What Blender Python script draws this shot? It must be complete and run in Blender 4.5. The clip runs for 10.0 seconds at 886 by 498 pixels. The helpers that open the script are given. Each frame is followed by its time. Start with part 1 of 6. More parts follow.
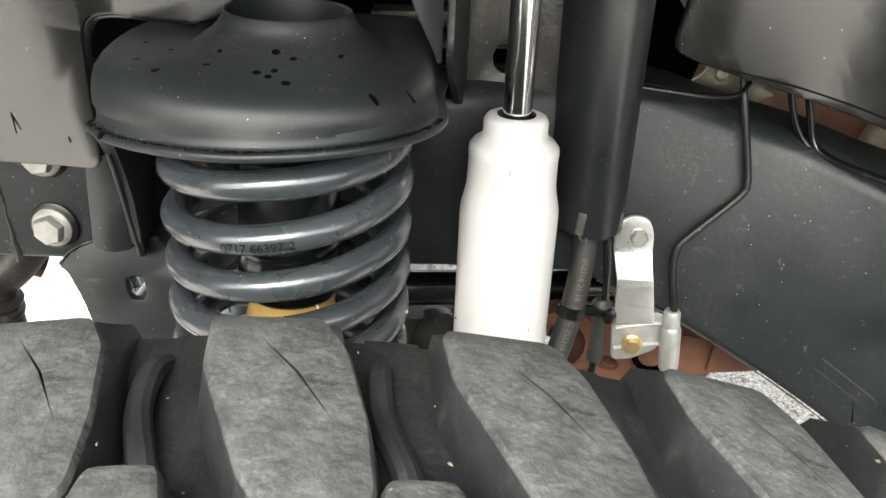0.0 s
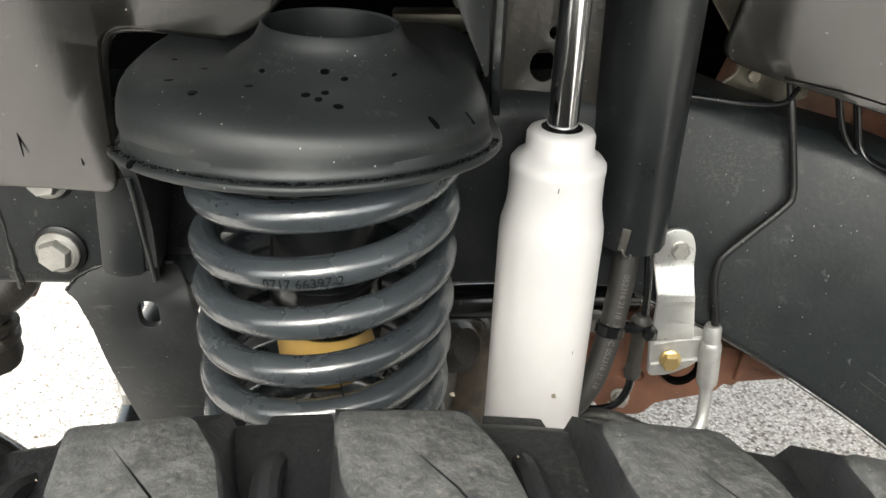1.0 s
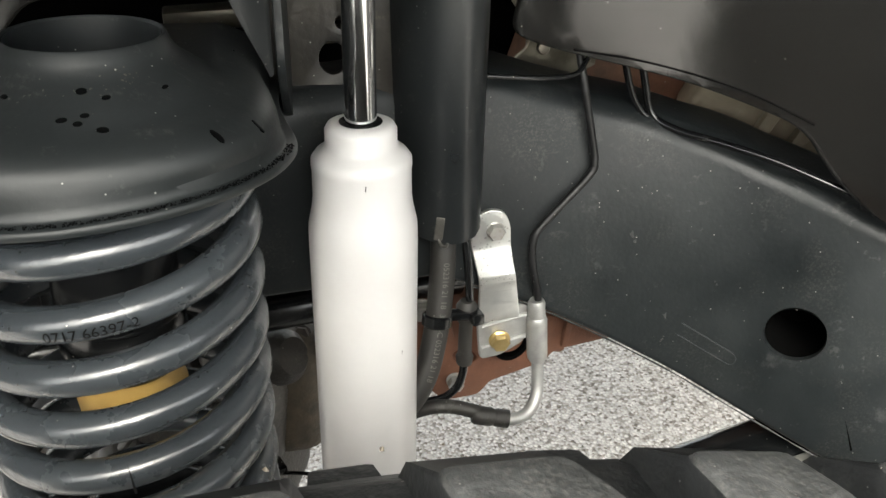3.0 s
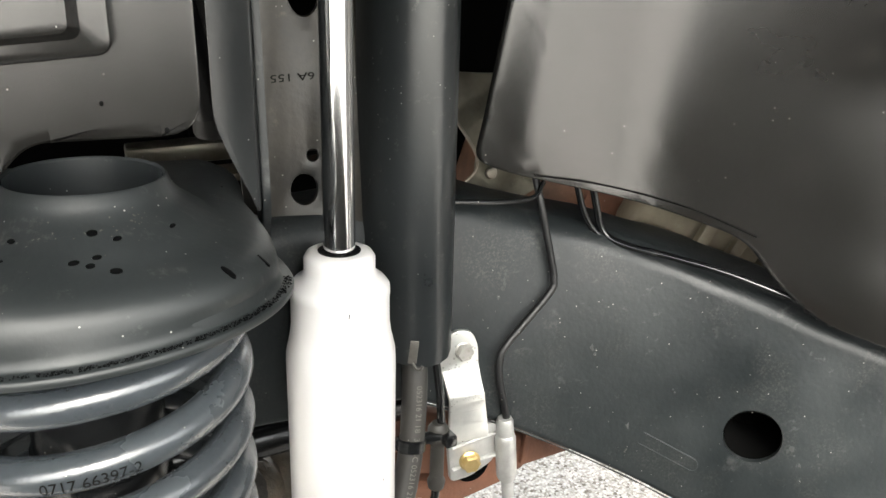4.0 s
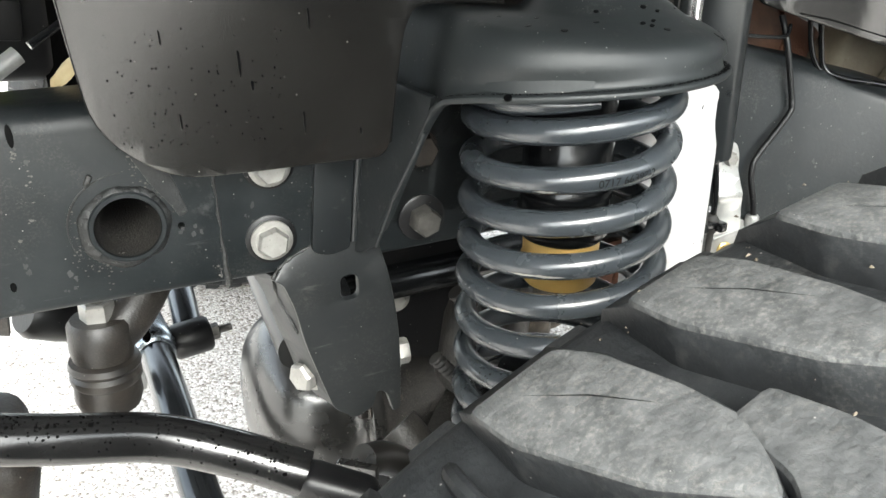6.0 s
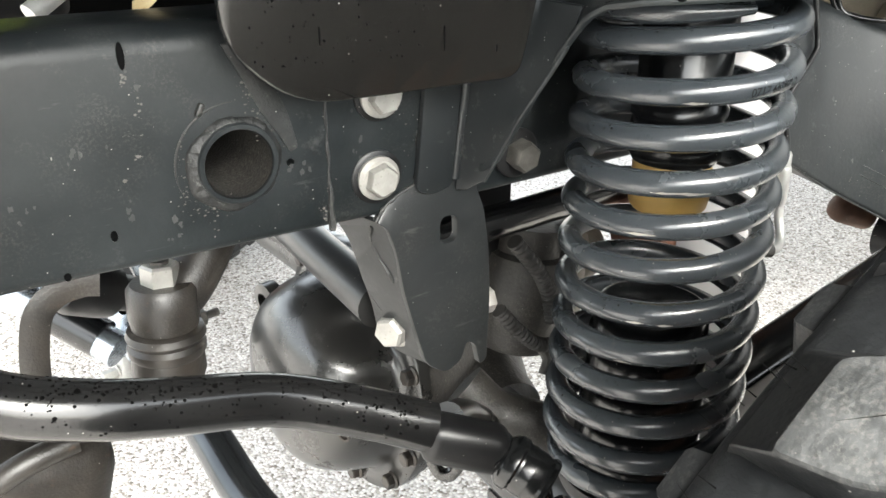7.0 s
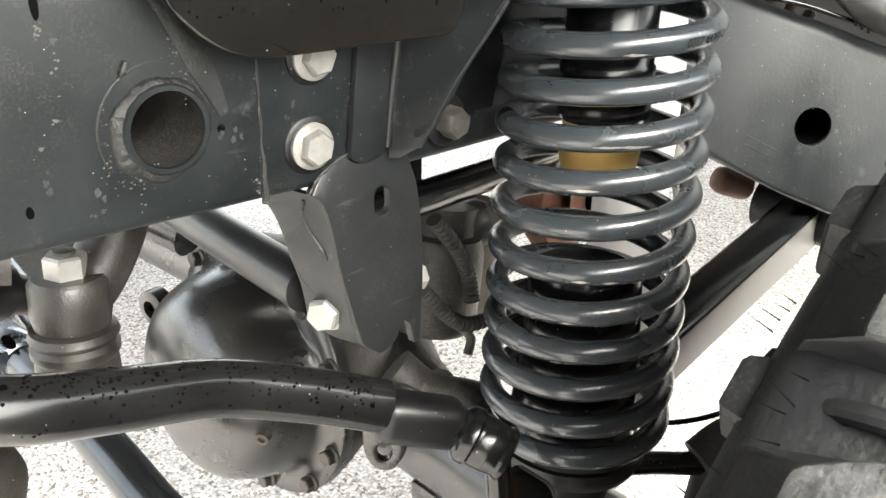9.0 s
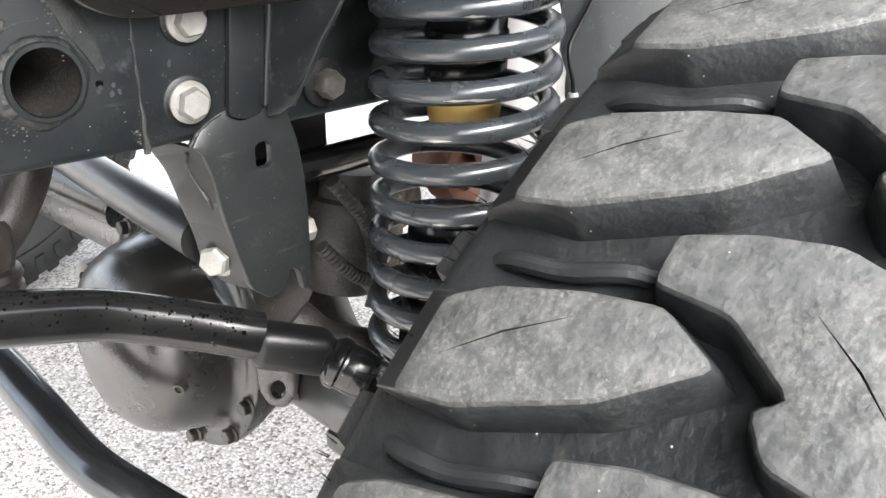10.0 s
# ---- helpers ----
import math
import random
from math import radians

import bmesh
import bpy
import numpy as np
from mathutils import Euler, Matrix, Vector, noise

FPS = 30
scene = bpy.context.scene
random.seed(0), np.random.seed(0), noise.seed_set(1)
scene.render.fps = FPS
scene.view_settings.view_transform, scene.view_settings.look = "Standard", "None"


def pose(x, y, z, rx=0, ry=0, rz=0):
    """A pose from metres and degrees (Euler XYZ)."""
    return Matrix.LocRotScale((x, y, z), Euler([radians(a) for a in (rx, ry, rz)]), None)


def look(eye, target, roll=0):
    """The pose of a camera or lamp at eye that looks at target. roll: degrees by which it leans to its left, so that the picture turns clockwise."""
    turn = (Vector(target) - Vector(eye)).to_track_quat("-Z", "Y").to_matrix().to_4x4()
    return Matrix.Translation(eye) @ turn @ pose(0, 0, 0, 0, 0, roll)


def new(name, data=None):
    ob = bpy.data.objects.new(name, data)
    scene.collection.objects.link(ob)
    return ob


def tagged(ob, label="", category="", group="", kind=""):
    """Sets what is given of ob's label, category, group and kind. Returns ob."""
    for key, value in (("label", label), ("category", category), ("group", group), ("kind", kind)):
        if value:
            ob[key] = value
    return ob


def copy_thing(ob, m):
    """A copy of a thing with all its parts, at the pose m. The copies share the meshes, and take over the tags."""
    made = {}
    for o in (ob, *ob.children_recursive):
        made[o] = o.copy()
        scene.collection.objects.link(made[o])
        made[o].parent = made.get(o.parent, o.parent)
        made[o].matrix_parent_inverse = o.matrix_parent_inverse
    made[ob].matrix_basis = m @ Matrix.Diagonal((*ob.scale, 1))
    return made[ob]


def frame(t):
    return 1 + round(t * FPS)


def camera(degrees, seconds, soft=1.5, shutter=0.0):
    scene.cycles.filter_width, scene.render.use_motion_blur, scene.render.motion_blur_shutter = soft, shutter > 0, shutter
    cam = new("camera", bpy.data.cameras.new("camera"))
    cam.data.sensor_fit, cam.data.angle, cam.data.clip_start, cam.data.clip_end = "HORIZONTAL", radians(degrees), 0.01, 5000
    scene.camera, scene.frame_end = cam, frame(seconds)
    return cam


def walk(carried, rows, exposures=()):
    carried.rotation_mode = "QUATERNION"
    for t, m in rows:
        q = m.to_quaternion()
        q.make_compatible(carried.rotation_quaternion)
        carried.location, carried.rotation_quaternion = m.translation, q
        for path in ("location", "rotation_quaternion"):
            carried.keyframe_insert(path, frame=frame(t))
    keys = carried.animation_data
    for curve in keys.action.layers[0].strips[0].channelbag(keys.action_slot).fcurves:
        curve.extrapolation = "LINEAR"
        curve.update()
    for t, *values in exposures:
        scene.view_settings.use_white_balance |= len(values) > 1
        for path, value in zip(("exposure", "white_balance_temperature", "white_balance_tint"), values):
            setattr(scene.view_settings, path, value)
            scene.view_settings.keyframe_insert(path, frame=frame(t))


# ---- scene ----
cam = camera(55.0, 10.0)
PATH = [
    (0, (0.019, 0.001, 1.02), (-0.059, 1.764, 0.079), -0.6),
    (0.5, (-0.001, 0.04, 1.028), (-0.05, 1.793, 0.067), -0.7),
    (1, (-0.022, 0.035, 1.024), (-0.026, 1.785, 0.054), -0.5),
    (1.5, (-0.043, 0.04, 1.014), (0.006, 1.798, 0.063), -0.8),
    (2, (-0.024, 0.032, 1.017), (0.09, 1.769, 0.032), -0.6),
    (2.5, (0.003, 0.035, 1.018), (0.149, 1.761, 0.019), -2.4),
    (3, (-0.015, 0.06, 1.022), (0.391, 1.737, 0.01), -1.2),
    (3.2, (-0.019, 0.069, 1.03), (0.473, 1.744, 0.055), -0.7),
    (4.3, (-0.061, 0.06, 1.027), (0.608, 1.794, 0.287), -0.6),
    (4.5, (-0.064, 0.047, 1.025), (0.596, 1.782, 0.282), -0.7),
    (5, (-0.139, 0.012, 1.044), (0.522, 1.736, 0.275), -0.7),
    (5.5, (-0.253, -0.003, 1.046), (0.397, 1.677, 0.177), -1.0),
    (6, (-0.344, -0.011, 1.002), (0.357, 1.65, 0.138), -1.3),
    (6.2, (-0.375, -0.001, 0.989), (0.355, 1.647, 0.122), -1.4),
    (7.3, (-0.497, 0.088, 0.936), (0.582, 1.543, 0.088), 0.1),
    (7.5, (-0.502, 0.095, 0.926), (0.617, 1.521, 0.081), 0.0),
    (8, (-0.506, 0.109, 0.922), (0.678, 1.479, 0.072), -0.2),
    (8.5, (-0.509, 0.109, 0.924), (0.727, 1.441, 0.088), 0.5),
    (9, (-0.514, 0.108, 0.919), (0.756, 1.416, 0.096), 1.0),
    (9.5, (-0.514, 0.081, 0.916), (0.753, 1.379, 0.072), 0.8),
    (10, (-0.505, 0.011, 0.91), (0.787, 1.298, 0.089), 0.6),
]
walk(cam, [(t, look(eye, target, roll)) for t, eye, target, roll in PATH],
     exposures=[(0.0, 2.05, 6750, 5), (0.5, 1.96, 6770, 5), (1.5, 1.53, 6800, 5), (2.5, 1.41, 6800, 5), (3.2, 1.85, 6800, 5), (4.5, 2.45, 6700, 6), (5.5, 2.20, 6580, 3.5), (6.0, 2.20, 6430, 4), (7.5, 2.48, 6700, 5.5), (9.0, 2.53, 6800, 6), (10.0, 2.38, 6450, 9)])

# ---- world, sun, exposure ----
SUN_ELEV, SUN_ROT = 45.0, 190.0
world = bpy.data.worlds.new("sky")
scene.world = world
world.use_nodes = True
wn = world.node_tree.nodes
wl = world.node_tree.links
sky = wn.new("ShaderNodeTexSky")
sky.sky_type = "NISHITA"
sky.sun_disc = False
sky.sun_elevation = radians(SUN_ELEV)
sky.sun_rotation = radians(SUN_ROT)
sky.dust_density = 4.0
sky.air_density = 1.0
cloud = wn.new("ShaderNodeHueSaturation")     # thin bright cloud: the sky's colour nearly gone
cloud.inputs["Saturation"].default_value = 0.30
cloud.inputs["Value"].default_value = 1.8
wl.new(sky.outputs["Color"], cloud.inputs["Color"])
wl.new(cloud.outputs["Color"], wn["Background"].inputs["Color"])
wn["Background"].inputs["Strength"].default_value = 0.15
sun_data = bpy.data.lights.new("sun", "SUN")
sun_data.energy = 1.3
sun_data.angle = radians(30.0)
sun_data.color = (1.0, 0.985, 0.96)
sun = new("sun", sun_data)
sun.matrix_world = look((-0.52, -2.65, 3.50), (0.0, 0.3, 0.5))


# ---- materials ----
def node_mat(name, base, second, rough, metal=0.0, scale=14.0, grain=260.0, bump=0.12, dust=0.0,
             dust_col=(0.30, 0.29, 0.27), dust_scale=42.0, stain=0.0, stain_col=(0.01, 0.01, 0.01),
             stain_scale=120.0, rough_var=0.12, spec=0.5, coat=0.0, random_value=0.0, fleck=0.93, scratch=0.0, stain_size=(0.62, -0.26), grime=0.0, grime_from=0.50):
    """A surface: two tones of cloudy colour, fine grain, optional pale dust flecks and dark spatter."""
    m = bpy.data.materials.new(name)
    m.use_nodes = True
    nt = m.node_tree
    n, l = nt.nodes, nt.links
    bsdf = n["Principled BSDF"]
    tc = n.new("ShaderNodeTexCoord")
    big = n.new("ShaderNodeTexNoise")
    big.inputs["Scale"].default_value = scale
    big.inputs["Detail"].default_value = 6
    big.inputs["Roughness"].default_value = 0.62
    l.new(tc.outputs["Object"], big.inputs["Vector"])
    fine = n.new("ShaderNodeTexNoise")
    fine.inputs["Scale"].default_value = grain
    fine.inputs["Detail"].default_value = 4
    l.new(tc.outputs["Object"], fine.inputs["Vector"])
    ramp = n.new("ShaderNodeMapRange")
    ramp.inputs["From Min"].default_value = 0.32
    ramp.inputs["From Max"].default_value = 0.68
    l.new(big.outputs["Fac"], ramp.inputs["Value"])
    mix = n.new("ShaderNodeMix")
    mix.data_type = "RGBA"
    mix.inputs["A"].default_value = (*base, 1)
    mix.inputs["B"].default_value = (*second, 1)
    l.new(ramp.outputs["Result"], mix.inputs["Factor"])
    colour = mix.outputs["Result"]
    if random_value:
        info = n.new("ShaderNodeObjectInfo")
        hsv = n.new("ShaderNodeHueSaturation")
        mr = n.new("ShaderNodeMapRange")
        mr.inputs["To Min"].default_value = 1 - random_value
        mr.inputs["To Max"].default_value = 1 + random_value
        l.new(info.outputs["Random"], mr.inputs["Value"])
        l.new(mr.outputs["Result"], hsv.inputs["Value"])
        l.new(colour, hsv.inputs["Color"])
        colour = hsv.outputs["Color"]
    if dust:
        dn = n.new("ShaderNodeTexNoise")
        dn.inputs["Scale"].default_value = dust_scale
        dn.inputs["Detail"].default_value = 8
        dn.inputs["Roughness"].default_value = 0.72
        l.new(tc.outputs["Object"], dn.inputs["Vector"])
        dr = n.new("ShaderNodeMapRange")
        dr.inputs["From Min"].default_value = 0.60
        dr.inputs["From Max"].default_value = 0.74
        dr.inputs["To Max"].default_value = dust
        l.new(dn.outputs["Fac"], dr.inputs["Value"])
        dm = n.new("ShaderNodeMix")
        dm.data_type = "RGBA"
        dm.inputs["B"].default_value = (*dust_col, 1)
        l.new(dr.outputs["Result"], dm.inputs["Factor"])
        l.new(colour, dm.inputs["A"])
        colour = dm.outputs["Result"]
        fl = n.new("ShaderNodeTexVoronoi")
        fl.inputs["Scale"].default_value = 330.0
        l.new(tc.outputs["Object"], fl.inputs["Vector"])
        fr = n.new("ShaderNodeMapRange")
        fr.inputs["From Min"].default_value = 0.15
        fr.inputs["From Max"].default_value = 0.06
        fr.inputs["To Max"].default_value = 1.0
        l.new(fl.outputs["Distance"], fr.inputs["Value"])
        sep = n.new("ShaderNodeSeparateColor")
        l.new(fl.outputs["Color"], sep.inputs["Color"])
        pick = n.new("ShaderNodeMath")
        pick.operation = "GREATER_THAN"
        pick.inputs[1].default_value = fleck
        l.new(sep.outputs["Red"], pick.inputs[0])
        both = n.new("ShaderNodeMath")
        both.operation = "MULTIPLY"
        l.new(fr.outputs["Result"], both.inputs[0])
        l.new(pick.outputs["Value"], both.inputs[1])
        fm = n.new("ShaderNodeMix")
        fm.data_type = "RGBA"
        fm.inputs["B"].default_value = (0.30, 0.29, 0.27, 1)
        l.new(both.outputs["Value"], fm.inputs["Factor"])
        l.new(colour, fm.inputs["A"])
        colour = fm.outputs["Result"]
    if scratch:
        # fine pale rubbed streaks, stretched one way
        mp = n.new("ShaderNodeMapping")
        mp.inputs["Rotation"].default_value = (0.3, 0.9, 0.4)
        mp.inputs["Scale"].default_value = (14.0, 160.0, 90.0)
        l.new(tc.outputs["Object"], mp.inputs["Vector"])
        sn = n.new("ShaderNodeTexNoise")
        sn.inputs["Scale"].default_value = 1.0
        sn.inputs["Detail"].default_value = 5
        sn.inputs["Roughness"].default_value = 0.7
        l.new(mp.outputs["Vector"], sn.inputs["Vector"])
        sr = n.new("ShaderNodeMapRange")
        sr.inputs["From Min"].default_value = 0.63
        sr.inputs["From Max"].default_value = 0.78
        sr.inputs["To Max"].default_value = scratch
        l.new(sn.outputs["Fac"], sr.inputs["Value"])
        scm = n.new("ShaderNodeMix")
        scm.data_type = "RGBA"
        scm.inputs["B"].default_value = (*dust_col, 1)
        l.new(sr.outputs["Result"], scm.inputs["Factor"])
        l.new(colour, scm.inputs["A"])
        colour = scm.outputs["Result"]
    if grime:
        # caked specks of road dirt, gathered in patches
        gb = n.new("ShaderNodeTexNoise")
        gb.inputs["Scale"].default_value = 20.0
        gb.inputs["Detail"].default_value = 5
        gb.inputs["Roughness"].default_value = 0.65
        l.new(tc.outputs["Object"], gb.inputs["Vector"])
        gp = n.new("ShaderNodeMapRange")
        gp.inputs["From Min"].default_value = grime_from
        gp.inputs["From Max"].default_value = grime_from + 0.18
        gp.inputs["To Max"].default_value = grime
        l.new(gb.outputs["Fac"], gp.inputs["Value"])
        gf = n.new("ShaderNodeTexNoise")
        gf.inputs["Scale"].default_value = 620.0
        gf.inputs["Detail"].default_value = 4
        gf.inputs["Roughness"].default_value = 0.7
        l.new(tc.outputs["Object"], gf.inputs["Vector"])
        gs = n.new("ShaderNodeMapRange")
        gs.inputs["From Min"].default_value = 0.48
        gs.inputs["From Max"].default_value = 0.66
        l.new(gf.outputs["Fac"], gs.inputs["Value"])
        gm = n.new("ShaderNodeMath")
        gm.operation = "MULTIPLY"
        l.new(gp.outputs["Result"], gm.inputs[0])
        l.new(gs.outputs["Result"], gm.inputs[1])
        gx = n.new("ShaderNodeMix")
        gx.data_type = "RGBA"
        gx.inputs["B"].default_value = (0.20, 0.188, 0.168, 1)
        l.new(gm.outputs["Value"], gx.inputs["Factor"])
        l.new(colour, gx.inputs["A"])
        colour = gx.outputs["Result"]
    if stain:
        vn = n.new("ShaderNodeTexVoronoi")
        vn.inputs["Scale"].default_value = stain_scale
        l.new(tc.outputs["Object"], vn.inputs["Vector"])
        vsep = n.new("ShaderNodeSeparateColor")
        l.new(vn.outputs["Color"], vsep.inputs["Color"])
        size = n.new("ShaderNodeMath")
        size.operation = "MULTIPLY_ADD"
        size.inputs[1].default_value = stain_size[0]
        size.inputs[2].default_value = stain_size[1]
        l.new(vsep.outputs["Green"], size.inputs[0])
        less = n.new("ShaderNodeMath")
        less.operation = "LESS_THAN"
        l.new(vn.outputs["Distance"], less.inputs[0])
        l.new(size.outputs["Value"], less.inputs[1])
        amt = n.new("ShaderNodeMath")
        amt.operation = "MULTIPLY"
        amt.inputs[1].default_value = stain
        l.new(less.outputs["Value"], amt.inputs[0])
        sm = n.new("ShaderNodeMix")
        sm.data_type = "RGBA"
        sm.inputs["B"].default_value = (*stain_col, 1)
        l.new(amt.outputs["Value"], sm.inputs["Factor"])
        l.new(colour, sm.inputs["A"])
        colour = sm.outputs["Result"]
    l.new(colour, bsdf.inputs["Base Color"])
    rr = n.new("ShaderNodeMapRange")
    rr.inputs["To Min"].default_value = max(0.02, rough - rough_var)
    rr.inputs["To Max"].default_value = min(1.0, rough + rough_var)
    l.new(big.outputs["Fac"], rr.inputs["Value"])
    l.new(rr.outputs["Result"], bsdf.inputs["Roughness"])
    bsdf.inputs["Metallic"].default_value = metal
    bsdf.inputs["Specular IOR Level"].default_value = spec
    if coat:
        bsdf.inputs["Coat Weight"].default_value = coat
        bsdf.inputs["Coat Roughness"].default_value = 0.12
    if bump:
        b = n.new("ShaderNodeBump")
        b.inputs["Strength"].default_value = bump
        b.inputs["Distance"].default_value = 0.001
        l.new(fine.outputs["Fac"], b.inputs["Height"])
        l.new(b.outputs["Normal"], bsdf.inputs["Normal"])
    return m


M_FRAME = node_mat("frame_paint", (0.0062, 0.0080, 0.0090), (0.0150, 0.0175, 0.0188), 0.44, spec=0.32, dust=0.24, dust_col=(0.16, 0.16, 0.158), bump=0.20, dust_scale=34, scale=18, fleck=0.93, scratch=0.32, grime=0.16, grime_from=0.50, rough_var=0.2)
M_BRACKET = node_mat("bracket_paint", (0.0078, 0.0091, 0.0099), (0.0155, 0.0171, 0.0179), 0.42, dust=0.14, bump=0.14, dust_scale=60, fleck=0.94, scratch=0.22, grime=0.14, grime_from=0.54)
M_BUCKET = node_mat("bucket_paint", (0.0070, 0.0090, 0.0098), (0.0135, 0.0163, 0.0173), 0.52, spec=0.52, dust=0.16, bump=0.12, fleck=0.88, dust_scale=70, rough_var=0.13, scratch=0.10)
M_COLUMN = node_mat("column_paint", (0.0085, 0.0100, 0.0110), (0.0150, 0.0170, 0.0180), 0.33, spec=0.5, dust=0.16, bump=0.10, fleck=0.91, dust_scale=70, scratch=0.3)
M_CRUMB = node_mat("dirt_crumb", (0.088, 0.084, 0.078), (0.050, 0.045, 0.039), 0.8, bump=0.0)
M_SHEET = node_mat("olive_sheet", (0.150, 0.140, 0.110), (0.080, 0.072, 0.056), 0.36, metal=0.6, scale=40, bump=0.15, dust=0.2)
M_DARK = node_mat("dark_steel", (0.004, 0.004, 0.0045), (0.009, 0.009, 0.0095), 0.40, spec=0.35, dust=0.10, dust_col=(0.10, 0.095, 0.09))
M_GLOSS = node_mat("gloss_black", (0.0035, 0.0038, 0.0042), (0.0065, 0.007, 0.0075), 0.20, bump=0.03, rough_var=0.06, dust=0.08)
M_LINK = node_mat("link_paint", (0.0042, 0.0042, 0.0044), (0.0085, 0.0084, 0.0085), 0.19, bump=0.05, rough_var=0.08, scale=24,
                  dust=0.10, dust_col=(0.07, 0.062, 0.055), spec=0.55)
M_SPRING = node_mat("spring_paint", (0.0250, 0.0295, 0.0340), (0.0390, 0.0450, 0.0505), 0.26, bump=0.12, rough_var=0.10, grain=420.0,
                    dust=0.16, dust_scale=90, dust_col=(0.16, 0.15, 0.14), stain=0.20, stain_scale=420.0, stain_col=(0.004, 0.004, 0.004), spec=0.85, fleck=0.95)
M_WHITE = node_mat("white_paint", (0.535, 0.526, 0.524), (0.615, 0.606, 0.604), 0.36, bump=0.04, rough_var=0.05, scale=9)
M_CHROME = node_mat("chrome", (0.80, 0.80, 0.80), (0.88, 0.88, 0.88), 0.13, metal=1.0, bump=0.0, rough_var=0.03)
M_BOLT = node_mat("zinc_bolt", (0.36, 0.352, 0.330), (0.26, 0.252, 0.236), 0.46, metal=0.45, scale=70, bump=0.2, stain=0.5, stain_scale=300.0, stain_col=(0.20, 0.19, 0.17))
M_BOLT_DULL = node_mat("dull_bolt", (0.065, 0.062, 0.057), (0.125, 0.120, 0.111), 0.5, metal=0.6, scale=90, bump=0.3)
M_BOLT_BLACK = node_mat("black_bolt", (0.020, 0.019, 0.018), (0.06, 0.05, 0.042), 0.38, metal=0.4, scale=90, bump=0.2)
M_ZINC = node_mat("zinc_bracket", (0.62, 0.62, 0.60), (0.50, 0.51, 0.50), 0.32, metal=0.75, scale=60, bump=0.08,
                  stain=0.5, stain_scale=420.0, stain_col=(0.16, 0.16, 0.15))
M_ALLOY = node_mat("cast_alloy", (0.42, 0.42, 0.41), (0.32, 0.32, 0.31), 0.46, metal=0.6, scale=80, bump=0.3)
M_BRASS = node_mat("yellow_zinc", (0.55, 0.40, 0.16), (0.62, 0.48, 0.24), 0.36, metal=0.8, scale=150, bump=0.2)
M_YELLOW = node_mat("urethane", (0.47, 0.31, 0.095), (0.36, 0.225, 0.058), 0.5, scale=26, bump=0.1)
M_RUST = node_mat("rust", (0.098, 0.040, 0.023), (0.160, 0.068, 0.038), 0.82, scale=34, bump=0.5, grain=380,
                  dust=0.25, dust_col=(0.10, 0.035, 0.02))
M_RUST_DARK = node_mat("rust_dark", (0.075, 0.038, 0.024), (0.19, 0.095, 0.055), 0.7, scale=30, bump=0.4,
                       dust=0.5, dust_col=(0.05, 0.03, 0.02))
M_PLASTIC = node_mat("liner_plastic", (0.0050, 0.0048, 0.0045), (0.0090, 0.0084, 0.0077), 0.25, scale=5, bump=0.04, grain=500, spec=1.0,
                     dust=0.10, dust_scale=26, dust_col=(0.15, 0.14, 0.125), rough_var=0.10, fleck=0.975, scratch=0.14)
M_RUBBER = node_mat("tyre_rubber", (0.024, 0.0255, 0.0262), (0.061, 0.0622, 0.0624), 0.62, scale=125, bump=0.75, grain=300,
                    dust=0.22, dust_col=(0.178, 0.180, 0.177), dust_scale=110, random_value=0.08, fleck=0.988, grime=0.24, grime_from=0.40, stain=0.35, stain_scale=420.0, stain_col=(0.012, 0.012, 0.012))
# lug sides and carcass are several times darker than the tread tops
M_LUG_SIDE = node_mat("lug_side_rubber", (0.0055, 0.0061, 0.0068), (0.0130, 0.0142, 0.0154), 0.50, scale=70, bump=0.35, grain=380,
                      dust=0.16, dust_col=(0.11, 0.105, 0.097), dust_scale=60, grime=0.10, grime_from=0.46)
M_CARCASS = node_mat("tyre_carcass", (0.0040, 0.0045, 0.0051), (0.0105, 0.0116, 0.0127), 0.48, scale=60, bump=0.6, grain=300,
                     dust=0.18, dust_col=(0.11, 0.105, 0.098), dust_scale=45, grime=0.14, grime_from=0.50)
M_HOSE = node_mat("hose_rubber", (0.011, 0.0105, 0.0098), (0.021, 0.0195, 0.0175), 0.58, scale=40, bump=0.15, dust=0.2)
M_CAST = node_mat("cast_iron", (0.0095, 0.0092, 0.0087), (0.028, 0.0255, 0.0225), 0.50, scale=42, bump=0.7, grain=300, spec=0.40, dust=0.55, dust_col=(0.135, 0.112, 0.088), dust_scale=95, grime=0.25, grime_from=0.44)
M_COVER = node_mat("diff_cover_paint", (0.009, 0.0088, 0.0082), (0.016, 0.0153, 0.0142), 0.28, scale=18, bump=0.05,
                   rough_var=0.07, dust=0.12, spec=0.8)
M_ARM = node_mat("rusting_cast", (0.0085, 0.0080, 0.0074), (0.022, 0.0185, 0.0155), 0.42, scale=60, bump=0.30, grain=620, spec=0.5, dust=0.6, dust_col=(0.085, 0.045, 0.026), dust_scale=140, grime=0.18, grime_from=0.46)
M_AXLE = node_mat("axle_paint", (0.026, 0.026, 0.0255), (0.044, 0.043, 0.041), 0.30, scale=16, bump=0.08, dust=0.2, dust_col=(0.16, 0.15, 0.135), spec=0.7)
M_BAR = node_mat("bar_paint", (0.0055, 0.0056, 0.0058), (0.0115, 0.0115, 0.0115), 0.33, scale=24, bump=0.06, dust=0.14, dust_col=(0.09, 0.08, 0.07))
M_CLAMP = node_mat("plated_clamp", (0.40, 0.44, 0.48), (0.30, 0.33, 0.36), 0.27, metal=0.9, scale=50, bump=0.05)
